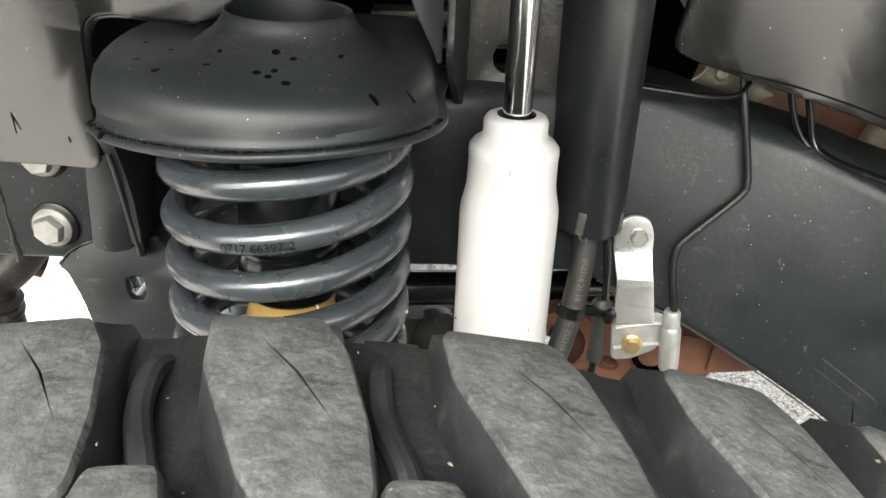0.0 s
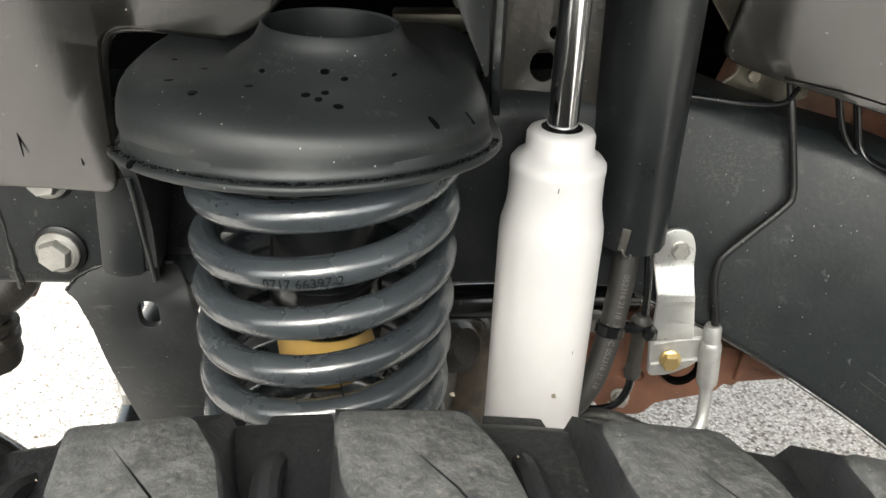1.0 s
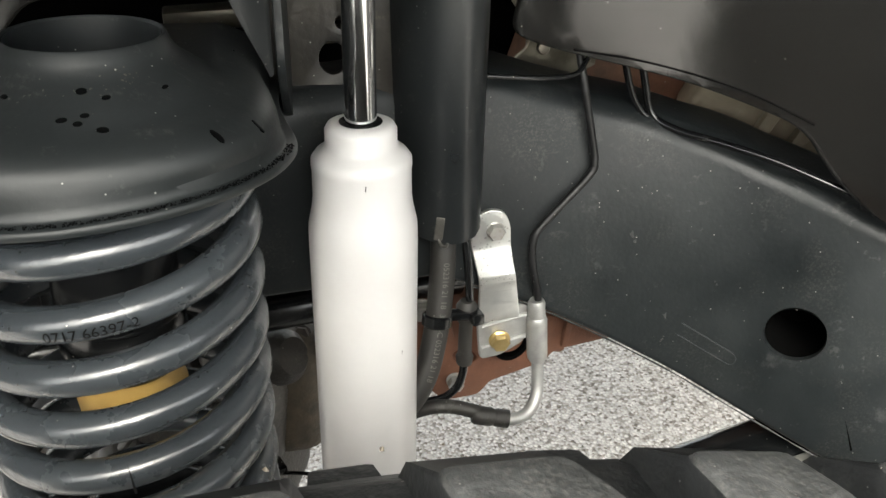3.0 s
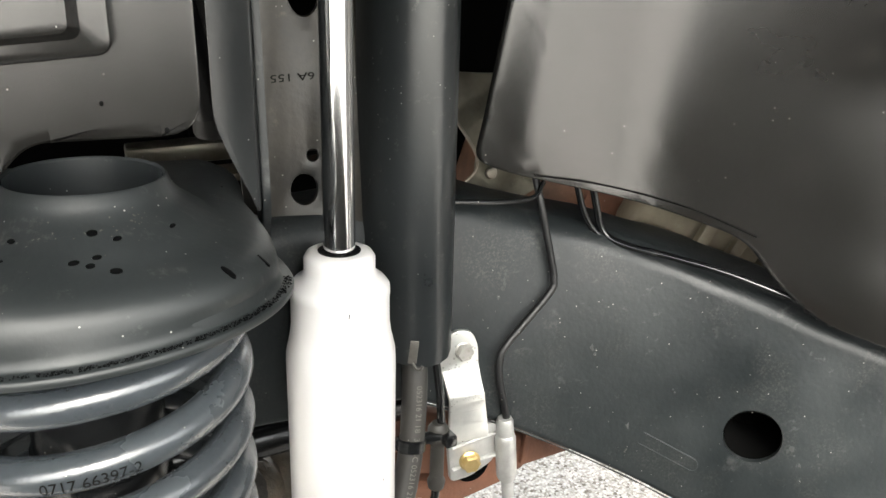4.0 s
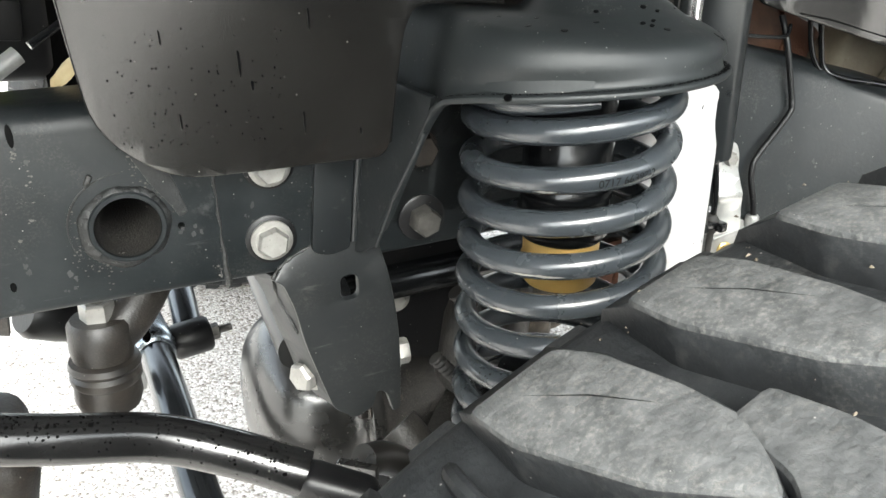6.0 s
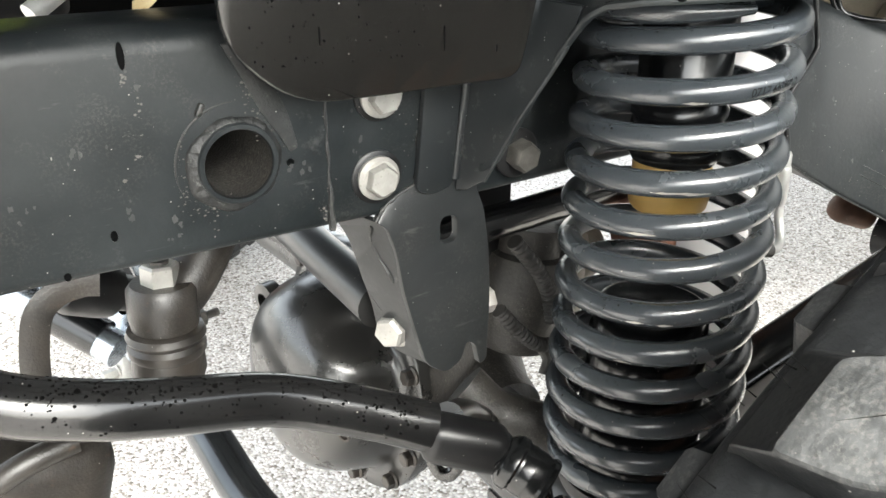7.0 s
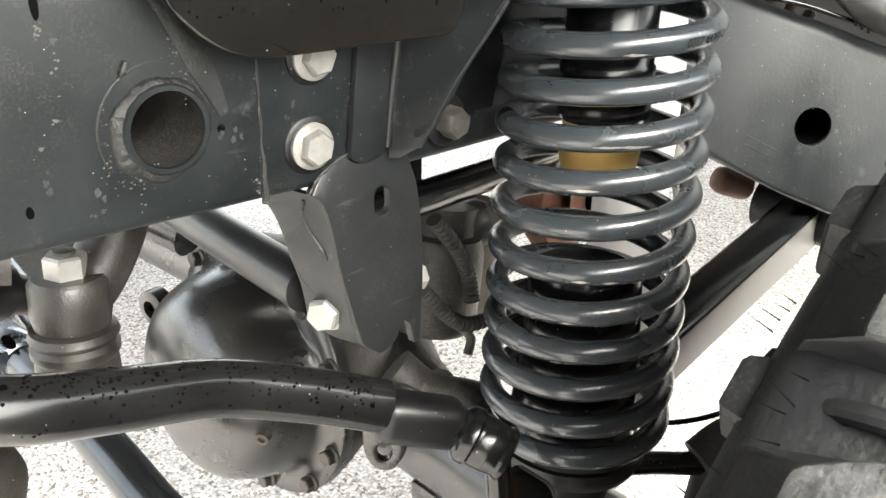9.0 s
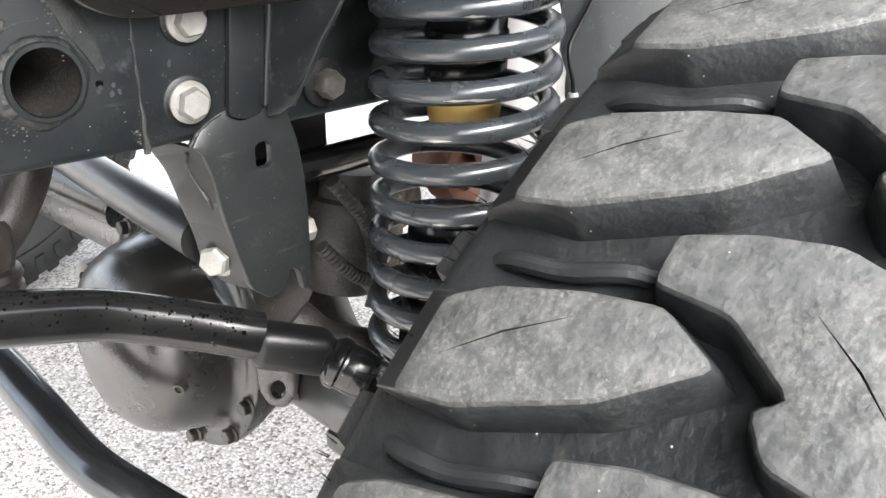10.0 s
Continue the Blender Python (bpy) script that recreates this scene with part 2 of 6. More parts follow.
M_TIE = node_mat("tie_rod_metal", (0.050, 0.054, 0.058), (0.080, 0.085, 0.090), 0.20, metal=0.85, scale=20, bump=0.04, rough_var=0.06)
M_BOOT = node_mat("boot_rubber", (0.0085, 0.0078, 0.0072), (0.024, 0.020, 0.0165), 0.42, scale=50, bump=0.35, dust=0.25)
M_FOIL = node_mat("heat_shield", (0.26, 0.24, 0.205), (0.15, 0.125, 0.10), 0.42, metal=0.7, scale=50, bump=0.5, grain=130)
M_PRINT = node_mat("black_print", (0.002, 0.002, 0.002), (0.004, 0.004, 0.004), 0.8, bump=0.0, spec=0.08)
M_PALE = node_mat("pale_print", (0.115, 0.11, 0.10), (0.07, 0.066, 0.06), 0.7, bump=0.0)
M_WET = node_mat("wet_spot", (0.0018, 0.0020, 0.0022), (0.003, 0.003, 0.0032), 0.30, bump=0.0, rough_var=0.03, spec=0.06)
M_WELD = node_mat("weld_bead", (0.007, 0.0078, 0.008), (0.018, 0.0182, 0.0178), 0.55, scale=160, bump=0.9, dust=0.45, dust_scale=300, grime=0.55, grime_from=0.52)
M_OCHRE = node_mat("ochre_casting", (0.085, 0.066, 0.043), (0.035, 0.029, 0.022), 0.62, scale=55, bump=0.7, grain=340, dust=0.35, dust_col=(0.14, 0.125, 0.10), dust_scale=120)
M_TAN = node_mat("tan_casting", (0.115, 0.092, 0.062), (0.170, 0.145, 0.102), 0.6, scale=45, bump=0.4, dust=0.3)
M_LEAF = node_mat("dry_leaf", (0.40, 0.31, 0.16), (0.50, 0.42, 0.26), 0.8, scale=60, bump=0.3)
M_LIME = node_mat("lime_plastic", (0.55, 0.72, 0.05), (0.62, 0.76, 0.10), 0.4, bump=0.0)
M_ORANGE = node_mat("orange_label", (0.70, 0.16, 0.04), (0.62, 0.13, 0.03), 0.5, bump=0.0)
M_STEEL = node_mat("chipped_steel", (0.52, 0.50, 0.46), (0.36, 0.34, 0.31), 0.4, metal=0.6, scale=200, bump=0.3)
# grey painted for the ground mirrored in the control arm's gloss side
M_GREY = node_mat("bare_grey", (0.066, 0.064, 0.060), (0.100, 0.097, 0.091), 0.45, scale=20, bump=0.1)
M_BODY = node_mat("body_underside", (0.02, 0.02, 0.02), (0.035, 0.035, 0.035), 0.6, bump=0.05)
# near-black stands in for shade in hollows; also colours beads and hairs
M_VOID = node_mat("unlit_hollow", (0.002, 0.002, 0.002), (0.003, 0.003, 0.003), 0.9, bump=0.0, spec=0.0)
M_WEB = node_mat("stained_steel", (0.011, 0.011, 0.0108), (0.036, 0.031, 0.025), 0.36, metal=0.3, scale=24, bump=0.3, grain=220, dust=0.5, dust_col=(0.16, 0.13, 0.10), dust_scale=30)
M_SCUFF = node_mat("scuffed_paint", (0.017, 0.0185, 0.019), (0.034, 0.035, 0.0345), 0.6, scale=90, bump=0.3, dust=0.3, dust_scale=140)
M_SCALE = node_mat("scaled_paint", (0.0065, 0.0075, 0.0080), (0.017, 0.018, 0.018), 0.5, scale=50, bump=0.45, grain=520, dust=0.45, dust_col=(0.13, 0.125, 0.115), dust_scale=200, grime=0.6, grime_from=0.50)
M_TUBE_IN = node_mat("gritty_tube", (0.010, 0.0095, 0.0092), (0.036, 0.033, 0.030), 0.5, scale=60, bump=0.9, grain=700, grime=0.55, grime_from=0.44, dust=0.5,
                     dust_col=(0.22, 0.20, 0.17), dust_scale=260)
M_RIM = node_mat("wheel_alloy", (0.10, 0.10, 0.105), (0.14, 0.14, 0.145), 0.35, metal=0.6, bump=0.03)


def ground_mat():
    """Pale exposed aggregate: small light chips with dark joints."""
    m = bpy.data.materials.new("pale_aggregate")
    m.use_nodes = True
    n, l = m.node_tree.nodes, m.node_tree.links
    bsdf = n["Principled BSDF"]
    tc = n.new("ShaderNodeTexCoord")
    vor = n.new("ShaderNodeTexVoronoi")
    vor.inputs["Scale"].default_value = 190.0
    vor.inputs["Randomness"].default_value = 1.0
    l.new(tc.outputs["Object"], vor.inputs["Vector"])
    sep = n.new("ShaderNodeSeparateColor")
    l.new(vor.outputs["Color"], sep.inputs["Color"])
    ramp = n.new("ShaderNodeValToRGB")
    els = ramp.color_ramp.elements
    els[0].position, els[0].color = 0.0, (0.17, 0.145, 0.12, 1)
    els[1].position, els[1].color = 1.0, (0.82, 0.785, 0.74, 1)
    for p, c in ((0.10, (0.34, 0.30, 0.265, 1)), (0.30, (0.50, 0.463, 0.425, 1)), (0.5, (0.62, 0.585, 0.548, 1)), (0.75, (0.68, 0.65, 0.62, 1))):
        e = els.new(p)
        e.color = c
    l.new(sep.outputs["Red"], ramp.inputs["Fac"])
    joint = n.new("ShaderNodeMapRange")
    joint.inputs["From Min"].default_value = 0.35
    joint.inputs["From Max"].default_value = 0.75
    joint.inputs["To Min"].default_value = 1.0
    joint.inputs["To Max"].default_value = 0.70
    l.new(vor.outputs["Distance"], joint.inputs["Value"])
    big = n.new("ShaderNodeTexNoise")
    big.inputs["Scale"].default_value = 3.0
    big.inputs["Detail"].default_value = 7
    l.new(tc.outputs["Object"], big.inputs["Vector"])
    wide = n.new("ShaderNodeMapRange")
    wide.inputs["To Min"].default_value = 0.86
    wide.inputs["To Max"].default_value = 1.10
    l.new(big.outputs["Fac"], wide.inputs["Value"])
    mul = n.new("ShaderNodeMath")
    mul.operation = "MULTIPLY"
    l.new(joint.outputs["Result"], mul.inputs[0])
    l.new(wide.outputs["Result"], mul.inputs[1])
    hsv = n.new("ShaderNodeHueSaturation")
    l.new(ramp.outputs["Color"], hsv.inputs["Color"])
    l.new(mul.outputs["Value"], hsv.inputs["Value"])
    l.new(hsv.outputs["Color"], bsdf.inputs["Base Color"])
    bsdf.inputs["Roughness"].default_value = 0.85
    b = n.new("ShaderNodeBump")
    b.inputs["Strength"].default_value = 0.9
    b.inputs["Distance"].default_value = 0.003
    b.invert = True
    l.new(vor.outputs["Distance"], b.inputs["Height"])
    l.new(b.outputs["Normal"], bsdf.inputs["Normal"])
    return m


M_GROUND = ground_mat()


# ---- mesh helpers ----
def link_mesh(name, bm, material, parent=None, label="", sharp=38.0):
    me = bpy.data.meshes.new(name)
    bmesh.ops.recalc_face_normals(bm, faces=bm.faces)
    bm.to_mesh(me)
    bm.free()
    me.polygons.foreach_set("use_smooth", [True] * len(me.polygons))
    me.set_sharp_from_angle(angle=radians(sharp))
    me.materials.append(material)
    ob = new(name, me)
    if parent is not None:
        ob.parent = parent
        ob.matrix_parent_inverse = Matrix.Translation(-world_place(parent))
    if label:
        ob["label"] = label
    return ob


def world_place(ob):
    p = Vector(ob.location)
    while ob.parent is not None:
        p = p + ob.matrix_parent_inverse.translation
        ob = ob.parent
        p = p + Vector(ob.location)
    return p


def part(name, bm, material, parent, label="", sharp=38.0):
    return link_mesh(name, bm, material, parent, label, sharp)


def thing(name, place, label, category, group=""):
    ob = new(name)
    ob.location = place
    ob.empty_display_size = 0.02
    return tagged(ob, label, category, group)


def frame_to(p, axis, up=(0, 0, 1)):
    """A matrix at p whose z looks along axis."""
    z = Vector(axis).normalized()
    u = Vector(up)
    if abs(z.dot(u)) > 0.97:
        u = Vector((1, 0, 0))
    x = u.cross(z).normalized()
    y = z.cross(x)
    m = Matrix((x, y, z)).transposed().to_4x4()
    m.translation = Vector(p)
    return m


def smooth_path(pts, n=8):
    """A Catmull-Rom line through the points."""
    p = [Vector(q) for q in pts]
    p = [2 * p[0] - p[1]] + p + [2 * p[-1] - p[-2]]
    out = []
    for i in range(1, len(p) - 2):
        for k in range(n):
            t = k / n
            a, b, c, d = p[i - 1], p[i], p[i + 1], p[i + 2]
            out.append(0.5 * ((2 * b) + (c - a) * t + (2 * a - 5 * b + 4 * c - d) * t * t + (3 * b - a - 3 * c + d) * t ** 3))
    out.append(p[-2])
    return out


def bm_sweep(path, radius, seg=20, flat=None):
    """A tube along a path; radius is a number or a function of 0..1; flat(f) gives (wide, high) factors."""
    bm = bmesh.new()
    n = len(path)
    rings = []
    side = None
    for i, p in enumerate(path):
        d = (path[min(i + 1, n - 1)] - path[max(i - 1, 0)]).normalized()
        if side is None:
            side = d.orthogonal().normalized() if abs(d.z) > 0.9 else Vector((0, 0, 1)).cross(d).normalized()
        side = (side - d * side.dot(d)).normalized()
        up = d.cross(side)
        f = i / (n - 1)
        r = radius(f) if callable(radius) else radius
        w, h = flat(f) if flat else (1, 1)
        rings.append([bm.verts.new(p + side * (math.cos(a) * r * w) + up * (math.sin(a) * r * h))
                      for a in (2 * math.pi * k / seg for k in range(seg))])
    for a, b in zip(rings, rings[1:]):
        for k in range(seg):
            bm.faces.new((a[k], a[(k + 1) % seg], b[(k + 1) % seg], b[k]))
    bm.faces.new(rings[0][::-1])
    bm.faces.new(rings[-1])
    return bm


def bm_tube(pts, radius, seg=18, n=8, flat=None):
    return bm_sweep(smooth_path(pts, n) if len(pts) > 2 else [Vector(pts[0]).lerp(Vector(pts[1]), k / 4) for k in range(5)],
                    radius, seg, flat)


def bm_lathe(profile, matrix, seg=40, wobble=0.0):
    """Turns (radius, height) pairs about the matrix's z."""
    bm = bmesh.new()
    rings = []
    for r, h in profile:
        if r < 1e-6:
            rings.append([bm.verts.new(matrix @ Vector((0, 0, h)))])
        else:
            rings.append([bm.verts.new(matrix @ Vector((r * math.cos(2 * math.pi * k / seg), r * math.sin(2 * math.pi * k / seg), h)))
                          for k in range(seg)])
    for a, b in zip(rings, rings[1:]):
        if len(a) == 1 and len(b) == 1:
            continue
        for k in range(seg):
            q = (k + 1) % seg
            if len(a) == 1:
                bm.faces.new((a[0], b[q], b[k]))
            elif len(b) == 1:
                bm.faces.new((a[k], a[q], b[0]))
            else:
                bm.faces.new((a[k], a[q], b[q], b[k]))
    return bm


def bm_box(size, matrix, bevel=0.002, segments=2):
    bm = bmesh.new()
    bmesh.ops.create_cube(bm, size=1.0)
    bmesh.ops.scale(bm, vec=size, verts=bm.verts)
    if bevel:
        bmesh.ops.bevel(bm, geom=list(bm.edges), offset=bevel, segments=segments, profile=0.5, affect="EDGES")
    bmesh.ops.transform(bm, matrix=matrix, verts=bm.verts)
    return bm


def round_poly(pts, radius, n=5):
    """Rounds the corners of an outline; radius is one number or one a corner."""
    out = []
    m = len(pts)
    for i in range(m):
        p, a, b = Vector(pts[i]), Vector(pts[i - 1]), Vector(pts[(i + 1) % m])
        r = radius[i] if isinstance(radius, (list, tuple)) else radius
        da, db = (a - p), (b - p)
        r = min(r, da.length * 0.45, db.length * 0.45)
        if r < 1e-5:
            out.append(p)
            continue
        s, e = p + da.normalized() * r, p + db.normalized() * r
        for k in range(n + 1):
            t = k / n
            out.append((1 - t) ** 2 * s + 2 * t * (1 - t) * p + t * t * e)
    return out


def ellipse(cx, cy, rx, ry, n=24, turn=0.0):
    c, s = math.cos(turn), math.sin(turn)
    return [Vector((cx + rx * math.cos(a) * c - ry * math.sin(a) * s, cy + rx * math.cos(a) * s + ry * math.sin(a) * c))
            for a in (2 * math.pi * k / n for k in range(n))]


def bm_plate(outline, holes, thick, place, cuts_u=(), cuts_v=(), bevel=0.0):
    """A plate from an outline and holes in (u, v); place(u, v, w) gives the point w deep into it."""
    bm = bmesh.new()
    edges = []
    for loop in [outline] + list(holes):
        vs = [bm.verts.new((p[0], p[1], 0)) for p in loop]
        edges += [bm.edges.new((vs[i], vs[(i + 1) % len(vs)])) for i in range(len(vs))]
    bmesh.ops.triangle_fill(bm, use_beauty=True, use_dissolve=False, edges=edges)
    for cuts, normal in ((cuts_u, (1, 0, 0)), (cuts_v, (0, 1, 0))):
        for c in cuts:
            bmesh.ops.bisect_plane(bm, geom=bm.verts[:] + bm.edges[:] + bm.faces[:],
                                   plane_co=(c * normal[0], c * normal[1], 0), plane_no=normal)
    top = list(bm.faces)
    ret = bmesh.ops.extrude_face_region(bm, geom=top)
    for v in [g for g in ret["geom"] if isinstance(g, bmesh.types.BMVert)]:
        v.co.z = 1.0
    bmesh.ops.recalc_face_normals(bm, faces=bm.faces)
    if bevel:
        rim = [e for e in bm.edges if len(e.link_faces) == 2 and e.calc_face_angle(0) > 1.2 and abs(e.verts[0].co.z - e.verts[1].co.z) < 0.5
               and e.verts[0].co.z < 0.5]
        for v in bm.verts:
            v.co.z *= thick
        bmesh.ops.bevel(bm, geom=rim, offset=bevel, segments=2, profile=0.5, affect="EDGES")
    else:
        for v in bm.verts:
            v.co.z *= thick
    for v in bm.verts:
        v.co = Vector(place(v.co.x, v.co.y, v.co.z))
    return bm


def bm_join(*parts):
    """Several meshes of one piece into one."""
    out = bmesh.new()
    for b in parts:
        me = bpy.data.meshes.new("join")
        b.to_mesh(me)
        b.free()
        out.from_mesh(me)
        bpy.data.meshes.remove(me)
    return out


def bm_hex(p, axis, across, high, dome=0.0015, flange=0.0, flange_h=0.003, turn=0.0):
    """A hexagon head with a chamfered crown and a washer flange, standing on p."""
    m = frame_to(p, axis) @ Matrix.Rotation(turn, 4, "Z")
    r = across / math.sqrt(3)
    bm = bmesh.new()
    loops = []
    base = flange_h if flange else 0.0
    for rr, h in ((r, base), (r, high - dome), (r * 0.86, high)):
        loops.append([bm.verts.new(m @ Vector((rr * math.cos(math.pi / 3 * k), rr * math.sin(math.pi / 3 * k), h))) for k in range(6)])
    for a, b in zip(loops, loops[1:]):
        for k in range(6):
            bm.faces.new((a[k], a[(k + 1) % 6], b[(k + 1) % 6], b[k]))
    bm.faces.new(loops[-1])
    bm.faces.new(loops[0][::-1])
    if flange:
        return bm_join(bm, bm_lathe([(0, 0), (flange, 0), (flange, flange_h * 0.5), (flange * 0.82, flange_h), (0, flange_h + 0.0004)], m, 28))
    return bm


def text_mesh(body, size):
    """Built-in lettering as a flat bmesh, centred, reading along +x."""
    cu = bpy.data.curves.new("lettering", "FONT")
    cu.body = body
    cu.size = size
    cu.align_x = "CENTER"
    cu.align_y = "CENTER"
    cu.resolution_u = 3
    ob = new("lettering", cu)
    dg = bpy.context.evaluated_depsgraph_get()
    me = bpy.data.meshes.new_from_object(ob.evaluated_get(dg))
    bpy.data.objects.remove(ob)
    bm = bmesh.new()
    bm.from_mesh(me)
    bpy.data.meshes.remove(me)
    bpy.data.curves.remove(cu)
    return bm


def cut(ob, cutters):
    """Cuts closed meshes out of a solid part for good."""
    tools = []
    for bm in cutters:
        me = bpy.data.meshes.new("cutter")
        bmesh.ops.recalc_face_normals(bm, faces=bm.faces)
        bm.to_mesh(me)
        bm.free()
        t = new("cutter", me)
        mod = ob.modifiers.new("cut", "BOOLEAN")
        mod.operation = "DIFFERENCE"
        mod.solver = "EXACT"
        mod.object = t
        tools.append(t)
    dg = bpy.context.evaluated_depsgraph_get()
    me = bpy.data.meshes.new_from_object(ob.evaluated_get(dg))
    ob.modifiers.clear()
    me.name = ob.data.name
    ob.data = me
    me.set_sharp_from_angle(angle=radians(38))
    for t in tools:
        bpy.data.objects.remove(t)


def bm_plug(matrix, r, deep, high=0.02, seg=40):
    """A closed cylinder from high above to deep below a surface."""
    return bm_lathe([(0, -deep), (r, -deep), (r, high), (0, high)], matrix, seg)


def lerp_table(table, x):
    """A smooth reading from rows of (x, value, ...)."""
    if x <= table[0][0]:
        return table[0][1:]
    for a, b in zip(table, table[1:]):
        if x <= b[0]:
            t = (x - a[0]) / (b[0] - a[0])
            return tuple(p + (q - p) * t for p, q in zip(a[1:], b[1:]))
    return table[-1][1:]


# ---- ground and the car's shell ----
bm = bmesh.new()
bmesh.ops.create_grid(bm, x_segments=40, y_segments=40, size=300.0)
ground = link_mesh("ground", bm, M_GROUND)
tagged(ground, "pale exposed-aggregate pavement of small light chips", "ground", kind="structure")

# the fender's top over the wheel well, and the hood behind it, closing the place above
shell = thing("car_body", (0.0, 0.7, 1.2), "unseen dark painted fender top, hood and blocking panels shading the wheel well", "car body")
# unseen; reach and lip set to block sky light from the well
part("fender_top", bm_box((1.7, 0.80, 0.012), pose(0.0, 0.38, 1.22), 0.004), M_BODY, shell)
part("fender_lip", bm_box((1.7, 0.010, 0.05), pose(0.0, -0.020, 1.20), 0.003), M_BODY, shell)
# unseen panels added ahead of and behind the wheel to block light
FRONT_WELL = [(0.0, -0.50, 0.500), (0.2, -0.62, 0.42), (0.4, -0.70, 0.30), (0.7, -0.74, 0.10), (1.0, -0.76, -0.12)]
part("front_well_panel", bm_plate([(0, 0.68), (1, 0.68), (1, 1.212), (0, 1.212)], [], 0.004,
                                  lambda u, v, w: (lerp_table(FRONT_WELL, u)[0] + w, lerp_table(FRONT_WELL, u)[1], v), cuts_u=[0.1 * k for k in range(1, 10)]), M_BODY, shell)
REAR_WELL = [(0.0, 0.64, 0.210), (0.3, 0.68, 0.14), (0.6, 0.70, 0.02), (1.0, 0.70, -0.16)]
part("rear_well_panel", bm_plate([(0, 0.42), (1, 0.42), (1, 1.212), (0, 1.212)], [], 0.004,
                                 lambda u, v, w: (lerp_table(REAR_WELL, u)[0] + w, lerp_table(REAR_WELL, u)[1], v), cuts_u=[0.1 * k for k in range(1, 10)]), M_BODY, shell)
part("hood_panel", bm_box((1.8, 1.16, 0.012), pose(0.0, 1.35, 1.24), 0.004), M_BODY, shell)
# rest of the car, unseen: plain cabin and floor behind the wheel well, blocking light
part("cabin", bm_box((2.7, 1.90, 0.85), pose(2.32, 0.985, 1.045), 0.03), M_BODY, shell)

# ---- frame rail ----
# x, outer face y at the bottom, bottom z, top z, lean of the face inward with height
RAIL = [(-0.80, 0.486, 0.762, 0.880, 0.0), (-0.42, 0.484, 0.756, 0.878, 0.0), (-0.20, 0.484, 0.749, 0.872, 0.0), (0.00, 0.490, 0.745, 0.866, 0.02),
        (0.09, 0.499, 0.736, 0.862, 0.14), (0.13, 0.497, 0.716, 0.858, 0.18), (0.165, 0.493, 0.697, 0.843, 0.20), (0.205, 0.487, 0.672, 0.830, 0.20),
        (0.245, 0.473, 0.648, 0.813, 0.18), (0.285, 0.448, 0.624, 0.796, 0.14), (0.325, 0.418, 0.603, 0.780, 0.10), (0.40, 0.368, 0.566, 0.750, 0.08),
        (0.55, 0.282, 0.50, 0.705, 0.08), (0.75, 0.18, 0.44, 0.64, 0.08)]


def rail_face(x):
    return lerp_table(RAIL, x)


def bm_rail():
    bm = bmesh.new()
    rings = []
    x = -0.80
    while x < 0.751:
        y, zb, zt, lean = rail_face(x)
        ya, yb = rail_face(x - 0.012)[0], rail_face(x + 0.012)[0]
        nrm = Vector(((yb - ya), -0.024, 0)).normalized()
        c = 0.014
        prof = []
        for k in range(5):
            a = math.pi * 0.5 * k / 4
            prof.append((c - c * math.cos(a), zt - c + c * math.sin(a)))
        for k in range(5):
            a = math.pi * 0.5 * k / 4
            prof.append((0.062 + c * math.sin(a) - c, zt - c + c * math.cos(a)))
        for k in range(5):
            a = math.pi * 0.5 * k / 4
            prof.append((0.062 - c + c * math.cos(a), zb + c - c * math.sin(a)))
        for k in range(5):
            a = math.pi * 0.5 * k / 4
            prof.append((0.006 - 0.006 * math.sin(a), zb + 0.006 - 0.006 * math.cos(a)))
        rings.append([bm.verts.new(Vector((x, y, 0)) - nrm * (w + lean * (z - zb)) + Vector((0, 0, z))) for w, z in prof])
        x += 0.0125
    for a, b in zip(rings, rings[1:]):
        m = len(a)
        for k in range(m):
            bm.faces.new((a[k], a[(k + 1) % m], b[(k + 1) % m], b[k]))
    bm.faces.new(rings[0])
    bm.faces.new(rings[-1][::-1])
    return bm


rail = thing("frame_rail", (0.0, 0.515, 0.75), "black painted steel chassis rail with a welded cross tube and bolts", "car frame")
rail_body = part("rail_body", bm_rail(), M_FRAME, rail)


def on_rail(x, z, lift=0.0):
    y, zb, zt, lean = rail_face(x)
    ya, yb = rail_face(x - 0.012)[0], rail_face(x + 0.012)[0]
    nrm = Vector(((yb - ya), -0.024, 0)).normalized()
    return Vector((x, y, z)) + nrm * (lift - lean * (z - zb)), nrm


# the open cross tube with its weld
TUBE_AT = (-0.336, 0.484, 0.802)
tm = frame_to(TUBE_AT, (0, -1, 0))
cross_tube = part("cross_tube", bm_lathe([(0.0186, -0.150), (0.0186, 0.0040), (0.0190, 0.0048), (0.0212, 0.0048), (0.0221, 0.0038), (0.0221, -0.004)], tm, 64),
     M_FRAME, rail, "open end of a welded steel tube, dusty inside")
part("tube_inside", bm_lathe([(0.0183, 0.0035), (0.0183, -0.148), (0.0, -0.1485)], tm, 48), M_TUBE_IN, cross_tube, "dusty inner wall of the tube")
rng = random.Random(40)
bead = bmesh.new()
rows = []
for k in range(140):
    a = 2 * math.pi * k / 140
    wide = 0.0030 + 0.0030 * max(0.0, math.cos(a - radians(205))) + 0.0006 * math.sin(a * 7 + 1) + rng.uniform(-0.0003, 0.0003)
    high = 0.0026 + 0.0003 * math.sin(a * 17) + rng.uniform(-0.0004, 0.0004)
    rows.append([bead.verts.new(tm @ Vector((r * math.cos(a), r * math.sin(a), h))) for r, h in
                 ((0.0219, high + 0.0006), (0.0219 + wide * 0.35, high), (0.0219 + wide * 0.75, high * 0.55), (0.0219 + wide, 0.0003), (0.0219 + wide * 1.05, -0.002))])
